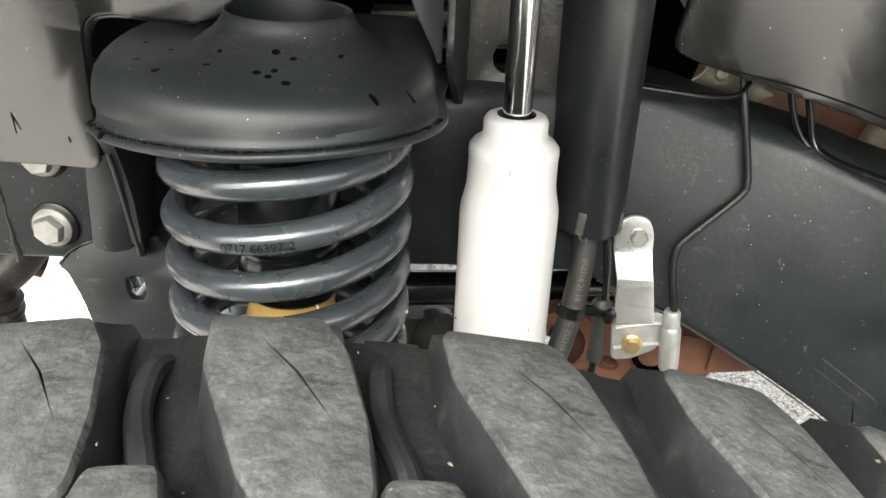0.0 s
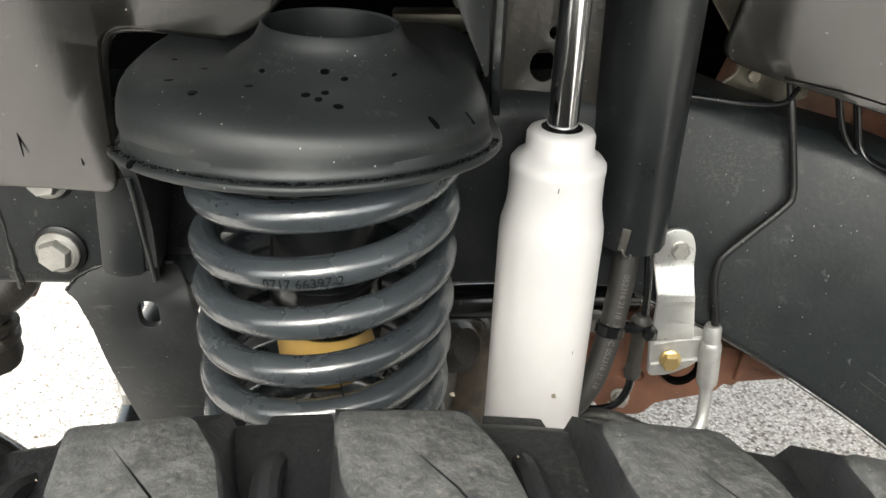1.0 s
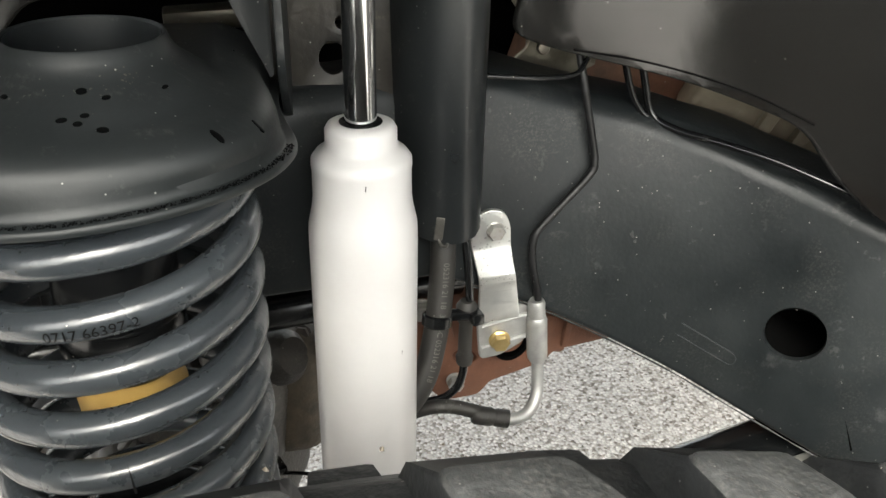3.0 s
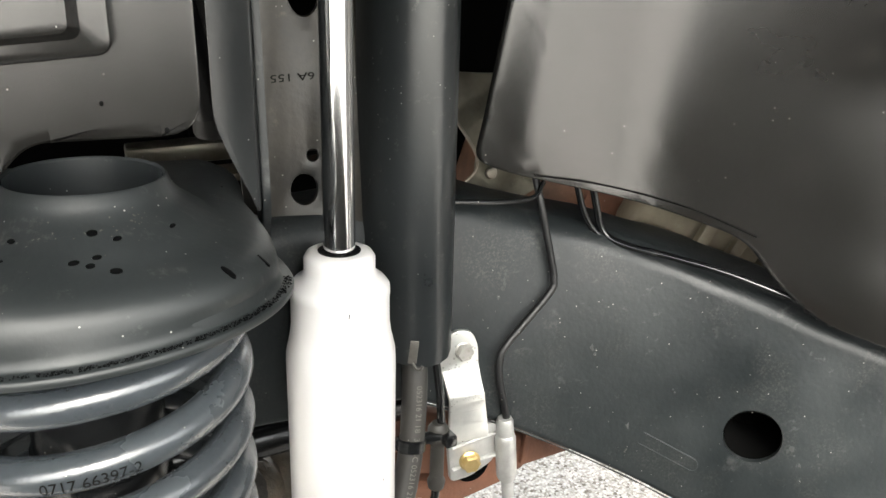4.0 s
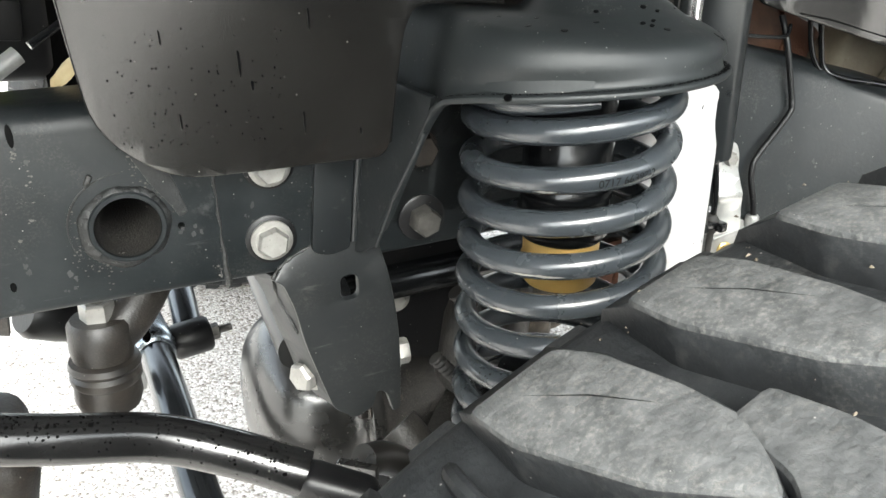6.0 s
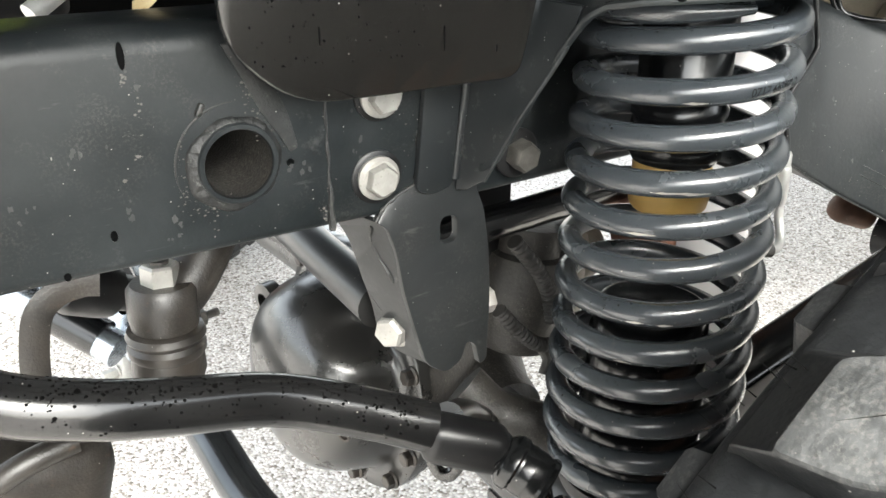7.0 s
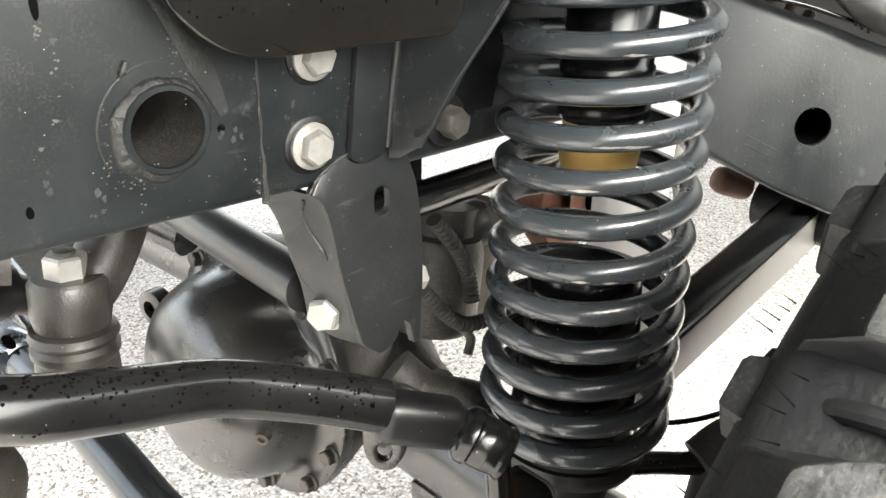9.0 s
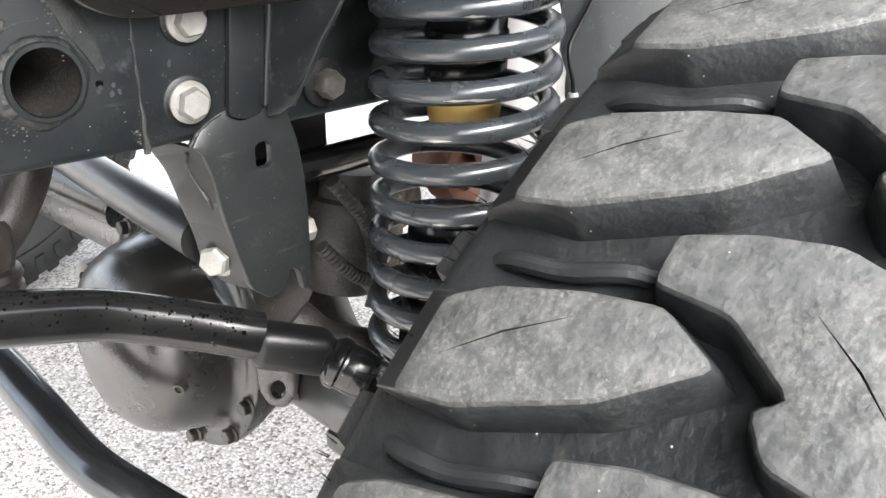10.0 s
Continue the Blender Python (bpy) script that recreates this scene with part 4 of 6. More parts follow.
# crumbs of rust and dirt round the collar, and dust specks on the dome
flakes = bmesh.new()
rng = random.Random(8)
cc = COLLAR
for k in range(150):
    if k < 46:
        a, r = rng.gauss(4.9, 0.75), rng.gauss(0.0375, 0.0022)
    else:
        a, r = rng.uniform(0, 6.28), rng.uniform(0.045, 0.092)
    inv = cup.matrix_world.inverted()
    hit, p, nrm, _ = cup.ray_cast(inv @ Vector((cc.x + r * math.cos(a), cc.y + r * math.sin(a), 1.05)), Vector((0, 0, -1)))
    if not hit:
        continue
    p, size = cup.matrix_world @ p, rng.uniform(0.0002, 0.0006 if k < 46 else 0.0003)
    m = frame_to(p, nrm) @ Matrix.Rotation(rng.random() * 6, 4, "Z")
    ring = [flakes.verts.new(m @ Vector((size * rng.uniform(0.6, 1.6) * math.cos(q), size * rng.uniform(0.5, 1.0) * math.sin(q), 0.0001))) for q in (0, 1.26, 2.5, 3.8, 5.0)]
    tip = flakes.verts.new(m @ Vector((0, 0, size * 0.4)))
    for i in range(5):
        flakes.faces.new((ring[i], ring[(i + 1) % 5], tip))
part("dirt_flakes", flakes, M_CRUMB, cup, "pale crumbs of dirt round the collar")["kind"] = "stuff"


# ---- coil spring ----
spring = thing("coil_spring", axis_at(0.53), "grey painted steel coil spring with a stamped number, chipped edges", "coil spring")
COILS = [0.8632, 0.8357, 0.8104, 0.7844, 0.7593, 0.7323, 0.7041, 0.6777, 0.6517, 0.6262, 0.5992, 0.5745]
R_COIL, R_WIRE = 0.0588, 0.0076


def coil_z(turn):
    """Height of the wire after so many turns down from the first front crossing."""
    if turn <= 0:
        return COILS[0] - turn * 0.0130
    i = int(turn)
    if i >= len(COILS) - 1:
        return COILS[-1] - (turn - len(COILS) + 1) * 0.012
    f = turn - i
    a, b = COILS[i], COILS[i + 1]
    return a + (b - a) * f


def coil_point(turn):
    a = -0.5 * math.pi - 2 * math.pi * turn
    c = axis_at(coil_z(turn))
    return c + Vector((R_COIL * math.cos(a), R_COIL * math.sin(a), 0))


N_TURN = 56
turns = [-0.95 + k / N_TURN for k in range(int((11.4 + 0.95) * N_TURN))]
wire_part = part("wire", bm_sweep([coil_point(t) for t in turns], lambda f: R_WIRE * min(1.0, 0.35 + 60 * min(f, 1 - f)), 20), M_SPRING, spring)
tb = text_mesh("0717 66397-2", 0.0064)
for v in tb.verts:
    turn = 1.0 - (-0.0020 + v.co.x) / (2 * math.pi * (R_COIL + R_WIRE)) 
    c = axis_at(coil_z(turn))
    a = -0.5 * math.pi - 2 * math.pi * turn
    out = Vector((math.cos(a), math.sin(a), 0))
    tilt = -0.12 + v.co.y / R_WIRE
    v.co = c + out * (R_COIL + (R_WIRE + 0.00050) * math.cos(tilt)) + Vector((0, 0, 1)) * ((R_WIRE + 0.00050) * math.sin(tilt))
part("stamped_number", tb, M_PRINT, wire_part, "black stamped number")

# bare steel where the paint has chipped along the outer edge of the coils
chips = bmesh.new()
rng = random.Random(3)
for i in range(11):
    for _ in range(rng.choice((2, 3, 4))):
        az = rng.choice((rng.uniform(-0.55, 0.35), rng.uniform(-0.4, 0.1), rng.uniform(-2.9, -2.2)))
        t0 = i - (az + 0.5 * math.pi) / (2 * math.pi)
        size, tilt = rng.uniform(0.02, 0.10), rng.uniform(-0.75, -0.25)
        rows = []
        for k in range(9):
            t = t0 + size * (k / 8 - 0.5)
            a = -0.5 * math.pi - 2 * math.pi * t
            w = 0.16 * math.sin(math.pi * (k + 0.15) / 8.3) * rng.uniform(0.4, 1.0)
            row = []
            for e in (-w, w):
                q = tilt + e + rng.uniform(-0.03, 0.03)
                row.append(chips.verts.new(axis_at(coil_z(t)) + Vector((math.cos(a), math.sin(a), 0)) * (R_COIL + (R_WIRE + 0.00012) * math.cos(q))
                                           + Vector((0, 0, (R_WIRE + 0.00012) * math.sin(q)))))
            rows.append(row)
        for a, b in zip(rows, rows[1:]):
            chips.faces.new((a[0], a[1], b[1], b[0]))
part("chipped_paint", chips, M_STEEL, wire_part, "bright steel where the paint has chipped")["kind"] = "stuff"

# ---- bump stop inside the spring ----
bump = thing("bump_stop", axis_at(0.75), "yellow urethane bump stop in a black cup inside the spring", "bump stop")
bm0 = frame_to(axis_at(0.745), AX)
part("cup_tube", bm_lathe([(0.0275, 0.130), (0.0275, 0.068), (0.0290, 0.066), (0.0290, 0.060), (0.0270, 0.058)], bm0, 36), M_GLOSS, bump)
part("retainer", bm_lathe([(0.0, 0.060), (0.0270, 0.060), (0.0290, 0.050), (0.0285, 0.036), (0.0250, 0.031), (0, 0.031)], bm0, 36), M_GLOSS, bump)
part("bumper", bm_lathe([(0.0, 0.0), (0.0215, 0.0), (0.0240, 0.003), (0.0252, 0.010), (0.0258, 0.016), (0.0240, 0.021), (0.0245, 0.032), (0, 0.032)], bm0, 40),
     M_YELLOW, bump, "yellow urethane bumper")

# ---- lower spring seat ----
seat = thing("lower_spring_seat", axis_at(0.53), "black steel perch inside the lower coils, with oval windows", "spring seat")
sm0 = frame_to(axis_at(0.556), AX)
perch = part("perch_tube", bm_lathe([(0.044, 0.0), (0.042, 0.05), (0.039, 0.09), (0.037, 0.117), (0.035, 0.123), (0.030, 0.125), (0.0, 0.122)], sm0, 44), M_GLOSS, seat)
part("seat_pan", bm_lathe([(0.0, -0.026), (0.040, -0.026), (0.049, -0.021), (0.053, -0.013), (0.052, -0.007), (0.049, -0.006), (0.046, -0.008), (0, -0.006)], sm0, 48), M_DARK, seat)
# windows are uncut; black discs stand for the darkness inside
for a in (3.6, 4.5, 5.6):
    for h in (0.098, 0.062, 0.028):
        q = sm0 @ Vector((0.0395 * math.cos(a + h), 0.0395 * math.sin(a + h), h))
        part("oval_window", bm_lathe([(0, 0.0005), (0.0046, 0.0005), (0.0052, -0.002)], frame_to(q, (q - axis_at(q.z))) @ Matrix.Diagonal((1.25, 0.9, 1, 1)), 16), M_PRINT, perch)
part("seat_post", bm_lathe([(0.032, -0.10), (0.031, -0.05), (0.036, -0.02)], sm0, 36), M_DARK, seat)

# ---- shock absorber ----
shock = thing("shock_absorber", (0.028, 0.462, 0.56), "white painted shock absorber with a bright chrome rod", "shock absorber")
S_TOP, S_LOW = Vector((0.0412, 0.4640, 0.8600)), Vector((0.0270, 0.4560, 0.5600))
S_AX = (S_TOP - S_LOW).normalized()
s0 = frame_to(S_TOP, S_AX)
shock_body = part("body", bm_lathe([(0.0, -0.30), (0.0285, -0.30), (0.0295, -0.295), (0.0295, -0.062), (0.0292, -0.056), (0.0270, -0.046), (0.0262, -0.040), (0.0260, -0.026), (0.0264, -0.0225),
                       (0.0262, -0.0190), (0.0240, -0.0160), (0.0200, -0.0135), (0.0186, -0.0105), (0.0186, -0.0035), (0.0172, -0.0010), (0.0150, 0.0), (0.0112, 0.0), (0.0110, -0.004), (0, -0.004)], s0, 56),
     M_WHITE, shock, "glossy white enamel body, slightly chipped")
part("rod_seal", bm_lathe([(0.0112, -0.004), (0.0112, 0.0004), (0.0088, 0.0012), (0.0084, -0.003)], s0, 32), M_GLOSS, shock_body)
part("rod", bm_lathe([(0.0083, -0.01), (0.0083, 0.30), (0, 0.30)], s0, 32), M_CHROME, shock, "mirror-bright chrome rod")
part("lower_eye", bm_lathe([(0.010, -0.02), (0.017, -0.018), (0.017, 0.018), (0.010, 0.02)], frame_to(S_LOW - S_AX * 0.015, (0.2, 1, 0)), 30), M_DARK, shock)
for px, pz in ((-0.010, -0.075), (-0.004, -0.024), (0.010, -0.128), (-0.012, -0.140), (-0.002, -0.062), (0.001, -0.066), (-0.006, -0.068), (0.003, -0.060), (-0.011, -0.078), (0.009, -0.100)):
    part("paint_chip", bm_box((0.0006, 0.0004, 0.0028), frame_to(S_TOP + Vector((px, 0, pz)) + Vector((0, -math.sqrt(0.0296 ** 2 - px * px), 0)), (0.15, 0, 1)), 0.0), M_DARK, shock_body)

# ---- shock tower: a tall channel behind the rod ----
tower = thing("shock_tower", (0.06, 0.50, 0.85), "grey-black steel channel tower behind the shock rod, with holes", "shock tower")


def web_y(z):
    return 0.512 + 0.13 * (z - 0.86)


wo = [(0.000, 0.843), (0.074, 0.843), (0.078, 1.18), (0.014, 1.18)]
th = [ellipse(0.0355, 0.8780, 0.0078, 0.0088, 26), ellipse(0.0420, 0.8965, 0.0036, 0.0036, 16), ellipse(0.0450, 0.9830, 0.0088, 0.0130, 26)]
web = part("web", bm_plate(wo, th, 0.004, lambda u, v, w: (u, web_y(v) + w, v), bevel=0.0004), M_WEB, tower, "web plate with round holes and a worn, stained patch")
bm = text_mesh("6A 155", 0.0058)
for v in bm.verts:
    # the stamp is upside down
    v.co = Vector((0.0350 - v.co.x * 1.45, web_y(0.940) - 0.0004, 0.9395 - v.co.y))
part("stamped_mark", bm, M_PRINT, web, "upside-down stamped mark")


def left_flange(u, v, w):
    # u: from the web out to the free edge
    x = 0.008 + 0.05 * (v - 0.86) - 0.11 * u + w
    return (x, web_y(v) + 0.002 - u, v)


lf = round_poly([(0.0, 0.852), (0.030, 0.858), (0.065, 0.885), (0.074, 0.898), (0.074, 1.18), (0.0, 1.18)], [0.001, 0.02, 0.03, 0.02, 0.001, 0.001])
part("front_flange", bm_plate(lf, [], 0.004, left_flange, bevel=0.001), M_FRAME, tower)
lip_out = round_poly([(0.0, 0.8960), (0.006, 0.9080), (0.015, 0.9260), (0.0215, 0.9420), (0.0215, 1.18), (0.0, 1.18)], [0.002, 0.01, 0.02, 0.02, 0.001, 0.001])
part("flange_lip", bm_plate(lip_out, [], 0.0035, lambda u, v, w: (0.0010 + 0.045 * (v - 0.95) - 0.88 * u + 0.4 * w, 0.4385 + 0.06 * (v - 0.95) - 0.46 * u + 0.9 * w, v), bevel=0.001), M_COLUMN, tower)
# rear wall: a rounded column whose outer face turns to the light
col = bmesh.new()
prof = [(0.0615, 0.514), (0.0640, 0.503), (0.0690, 0.490), (0.0780, 0.477), (0.090, 0.469), (0.098, 0.470), (0.105, 0.475), (0.1105, 0.484), (0.112, 0.496), (0.112, 0.53),
        (0.108, 0.53), (0.108, 0.497), (0.1065, 0.487), (0.102, 0.4795), (0.097, 0.4745), (0.090, 0.4735), (0.0810, 0.4805), (0.0730, 0.4930), (0.0680, 0.505), (0.0655, 0.516)]
lower = [col.verts.new((x, y, 0.7770)) for x, y in prof]
upper = [col.verts.new((x + 0.055 * 0.41, y + 0.02, 1.19)) for x, y in prof]
for k in range(len(prof)):
    q = (k + 1) % len(prof)
    col.faces.new((lower[k], lower[q], upper[q], upper[k]))
col.faces.new(lower[::-1])
col.faces.new(upper)
column = part("rear_column", col, M_COLUMN, tower, sharp=60)
part("hook_clip", bm_box((0.0050, 0.0008, 0.0150), pose(0.0830, 0.4725, 0.7865, 0, 8, -18), 0.0003), M_BOLT_DULL, column, "small bent metal hook")
part("hook_end", bm_tube([(0.0822, 0.4722, 0.7800), (0.0834, 0.4690, 0.7772), (0.0856, 0.4672, 0.7775), (0.0864, 0.4672, 0.7795)], 0.0008, 8, 5), M_BOLT_DULL, column)
# black box behind the shock top, painting the recess's shade
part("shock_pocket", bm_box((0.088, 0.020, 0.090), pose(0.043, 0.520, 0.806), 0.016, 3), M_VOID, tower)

# ---- front wheel-well liner ----
liner = thing("front_fender_liner", (-0.19, 0.43, 0.84), "dark grey moulded plastic liner with water spots and a raised panel", "fender liner")


def liner_y(x, z):
    y = lerp_table([(-0.42, 0.472), (-0.34, 0.454), (-0.26, 0.436), (-0.18, 0.4215), (-0.10, 0.412), (-0.02, 0.402)], x)[0]
    low = min(1.0, max(0.0, (-0.165 - x) / 0.045))      # the forward flap stands nearly upright
    lean = 0.21 * (0.89 - z) + 0.001
    return y + low * lean - (1 - low) * 0.06 * (z - 0.943)


lo = round_poly([(-0.3560, 1.19), (-0.0180, 1.19), (-0.0245, 0.9430), (-0.0880, 0.9440), (-0.1050, 0.9270), (-0.1180, 0.9220), (-0.1790, 0.9270), (-0.1900, 0.8370),
                 (-0.2560, 0.8350), (-0.3080, 0.8330), (-0.3440, 0.8640), (-0.3500, 0.9300)],
                [0.001, 0.001, 0.016, 0.008, 0.02, 0.008, 0.014, 0.010, 0.04, 0.03, 0.03, 0.03])
part("liner_sheet", bm_plate(lo, [], 0.0035, lambda u, v, w: (u, liner_y(u, v) + w, v), cuts_u=[-0.34 + 0.02 * k for k in range(17)],
                             cuts_v=[0.86 + 0.03 * k for k in range(11)], bevel=0.0012), M_PLASTIC, liner, sharp=50)
# rolled edge down the cut-out
roll = [Vector((x, liner_y(x, z) + 0.0055, z)) for x, z in ((-0.189, 0.846), (-0.1875, 0.87), (-0.184, 0.90), (-0.1800, 0.916), (-0.172, 0.9250), (-0.15, 0.9255), (-0.122, 0.9228))]
part("rolled_edge", bm_sweep(smooth_path(roll, 6), 0.0032, 10), M_PLASTIC, liner)
# raised panel with a step
po = round_poly([(-0.1290, 0.9730), (-0.0530, 0.9770), (-0.0500, 1.06), (-0.1270, 1.06)], 0.006)
panel = part("raised_panel", bm_plate(po, [], 0.012, lambda u, v, w: (u, liner_y(u, 0.985) - 0.009 + w, v), bevel=0.003), M_PLASTIC, liner)
pr = round_poly([(-0.1240, 0.9835), (-0.0660, 0.9865), (-0.0630, 1.052), (-0.1220, 1.052)], 0.004)
part("panel_face", bm_plate(pr, [], 0.014, lambda u, v, w: (u + 0.35 * max(0.0, w - 0.002) * (1 if u > -0.09 else -1), liner_y(u, 0.985) - 0.0200 + w, v - 0.35 * max(0.0, w - 0.002)), bevel=0.0015), M_PLASTIC, panel)
LSP = [(-0.038, 0.402, 0.946, 0.0012, 0.0012), (-0.060, 0.402, 0.958, 0.0010, 0.0010), (-0.150, 0.42, 0.950, 0.0013, 0.0013), (-0.255, 0.44, 0.940, 0.0014, 0.0014),
       (-0.182, 0.43, 0.945, 0.0012, 0.0012), (-0.268, 0.44, 0.905, 0.0013, 0.012), (-0.305, 0.45, 0.918, 0.0010, 0.006), (-0.232, 0.44, 0.925, 0.0010, 0.009),
       (-0.236, 0.44, 0.868, 0.0008, 0.011), (-0.300, 0.45, 0.872, 0.0008, 0.007), (-0.205, 0.43, 0.856, 0.0010, 0.003), (-0.262, 0.44, 0.888, 0.0016, 0.0035),
       (-0.212, 0.44, 0.955, 0.0011, 0.0011), (-0.285, 0.44, 0.938, 0.0010, 0.0010)]
for x, y, z, a, b in LSP:
    a = a * 0.45 if b > 0.002 else a * 0.8
    part("water_streak", bm_lathe([(0, 0.0004), (1, 0.0003), (1.08, -0.0004)], frame_to((x, liner_y(x, z), z), (0, -1, 0)) @ Matrix.Diagonal((a, b, 1, 1)), 12), M_WET, liner)
spat = bmesh.new()
rng = random.Random(5)
for k in range(190):
    x, z = -0.335 + rng.random() * 0.09, 0.855 + rng.random() ** 1.5 * 0.065
    r = 0.0002 + 0.0004 * rng.random() ** 2
    c = Vector((x, liner_y(x, z) - 0.0003, z))
    vs = [spat.verts.new(c + Vector((r * math.cos(a), 0, 1.3 * r * math.sin(a)))) for a in (0.0, 1.26, 2.51, 3.77, 5.03)]
    spat.faces.new(vs)
part("water_spatter", spat, M_WET, liner)["kind"] = "stuff"

# ---- rear wheel-well liner ----
rliner = thing("rear_fender_liner", (0.25, 0.47, 0.85), "dark grey moulded plastic liner with a soft bulge", "fender liner")


RLINER = [(0.10, 0.489), (0.16, 0.489), (0.25, 0.487), (0.275, 0.474), (0.30, 0.446), (0.32, 0.420), (0.38, 0.373), (0.50, 0.288), (0.62, 0.205), (0.70, 0.15)]


def rliner_y(x, z):
    y = sum(lerp_table(RLINER, x + d)[0] for d in (-0.024, -0.016, -0.008, 0.0, 0.008, 0.016, 0.024)) / 7
    y -= (0.08 + 0.24 * min(1.0, max(0.0, (x - 0.29) / 0.06))) * max(0.0, z - 0.93) + 0.08 * max(0.0, min(z, 0.93) - 0.865) * min(1.0, max(0.0, (0.315 - x) / 0.06))
    y += 16.0 * max(0.0, 0.024 - (x - 0.132 - 0.17 * (z - 0.886))) ** 2      # the edge turns in
    y -= 0.006 * math.exp(-((x - 0.335) / 0.04) ** 2 - ((z - 0.80) / 0.03) ** 2)
    return y


ro = round_poly([(0.1700, 1.19), (0.1520, 1.00), (0.1370, 0.915), (0.1315, 0.8880), (0.1560, 0.8790), (0.2300, 0.8550), (0.2950, 0.8310), (0.3060, 0.8080), (0.3250, 0.7860),
                 (0.3700, 0.7690), (0.50, 0.715), (0.66, 0.66), (0.66, 1.19)], [0.001, 0.02, 0.02, 0.008, 0.01, 0.02, 0.02, 0.02, 0.02, 0.02, 0.02, 0.001, 0.001])
part("liner_sheet", bm_plate(ro, [], 0.0035, lambda u, v, w: (u, rliner_y(u, v) + w, v), cuts_u=[0.15 + 0.008 * k for k in range(63)],
                             cuts_v=[0.70 + 0.0125 * k for k in range(39)], bevel=0.0012), M_PLASTIC, rliner, sharp=60)
ln = [Vector((x, rliner_y(x, z) - 0.0004, z)) for x, z in ((0.165, 0.8785), (0.20, 0.870), (0.235, 0.8590), (0.27, 0.847), (0.297, 0.8345))]
part("moulded_line", bm_sweep(smooth_path(ln, 6), 0.0006, 6), M_PRINT, rliner)

# ---- heat shield corner and tan casting seen over the rail ----
shield = thing("heat_shield", (0.19, 0.625, 0.85), "dull olive metal heat shield with a bright turned edge", "heat shield")
SHEET_EDGE = [(0.150, 0.906), (0.158, 0.899), (0.166, 0.887), (0.178, 0.868), (0.187, 0.850), (0.186, 0.838), (0.1751, 0.8265), (0.195, 0.821), (0.2146, 0.8155), (0.222, 0.813)]
so = SHEET_EDGE + [(0.240, 0.820), (0.240, 0.905), (0.165, 0.912)]
sheet = part("sheet", bm_plate(so, [], 0.002, lambda u, v, w: (u, 0.625 + w + 0.25 * max(0.0, v - 0.86) + 0.002 * math.sin(u * 120) * math.sin(v * 230), v), cuts_u=[0.155 + 0.008 * k for k in range(10)],
                       cuts_v=[0.82 + 0.008 * k for k in range(11)]), M_SHEET, shield)
part("turned_edge", bm_tube([(x, 0.6245 + 0.25 * max(0.0, z - 0.86) + 0.002 * math.sin(x * 120) * math.sin(z * 230), z) for x, z in SHEET_EDGE], 0.0011, 8, 4), M_FOIL, sheet, "bright turned edge")
part("rivet", bm_lathe([(0, 0.003), (0.004, 0.002), (0.005, 0)], frame_to((0.199, 0.6245, 0.836), (0, -1, 0.2)), 18), M_FOIL, sheet)
part("folded_edge", bm_tube([(0.172, 0.6200, 0.8262), (0.195, 0.6200, 0.8205), (0.218, 0.6200, 0.8145), (0.223, 0.6200, 0.8165)], 0.0014, 8), M_FOIL, sheet)

exhaust = thing("exhaust_pipe", (0.25, 0.60, 0.80), "rust-brown exhaust pipe and converter behind the rail", "exhaust")
part("pipe", bm_tube([(0.205, 0.672, 0.842), (0.25, 0.668, 0.825), (0.33, 0.655, 0.785), (0.46, 0.62, 0.72)], 0.042, 28, 8), M_RUST_DARK, exhaust)
part("band", bm_tube([(0.285, 0.662, 0.808), (0.325, 0.656, 0.788)], 0.045, 28), M_RUST, exhaust)
casting = thing("transfer_casting", (0.36, 0.55, 0.78), "tan dusty alloy casting with ribs behind the rail", "gearbox")
part("case", bm_box((0.12, 0.06, 0.07), pose(0.355, 0.57, 0.790, 0, 25, -25), 0.012, 3), M_TAN, casting)
for k in range(4):
    part("rib", bm_box((0.010, 0.012, 0.06), pose(0.325 + 0.02 * k, 0.535 - 0.010 * k, 0.792 - 0.011 * k, 0, 25, -25), 0.003), M_TAN, casting)

# ---- brake line bracket, hoses and lines ----
bb = thing("brake_line_bracket", (0.127, 0.503, 0.70), "bright zinc-plated brake hose bracket bolted to the rail", "bracket")
zo = round_poly([(0.1105, 0.7755), (0.1205, 0.7805), (0.1305, 0.7780), (0.1345, 0.7680), (0.1350, 0.7420), (0.1385, 0.7180), (0.1400, 0.7020), (0.1120, 0.7020), (0.1130, 0.7300), (0.1085, 0.7600)],
                [0.012, 0.012, 0.012, 0.01, 0.01, 0.01, 0.002, 0.002, 0.01, 0.01])


def zinc_place(u, v, w):
    y = lerp_table([(0.69, 0.4925), (0.722, 0.4925), (0.736, 0.4905), (0.742, 0.4930), (0.755, 0.4985), (0.80, 0.4995)], v)[0]
    return (u, y - 0.001 + w, v)


part("upright_strap", bm_plate(zo, [], 0.0028, zinc_place, cuts_v=(0.715, 0.725, 0.732, 0.738, 0.742, 0.748, 0.755), bevel=0.0006), M_ZINC, bb)
part("strap_bolt", bm_hex((0.1245, 0.4990, 0.7655), (0, -1, 0), 0.0100, 0.006, 0.001, 0.0062, 0.002), M_BOLT, bb, "small grey hexagon bolt")
fo2 = round_poly([(0.1120, 0.7060), (0.1180, 0.7080), (0.1330, 0.7100), (0.1480, 0.7085), (0.1500, 0.6920), (0.1440, 0.6790), (0.1280, 0.6710), (0.1140, 0.6700)], 0.004)
part("fitting_plate", bm_plate(fo2, [], 0.004, lambda u, v, w: (u, 0.4945 + w, v), bevel=0.0012), M_ALLOY, bb)
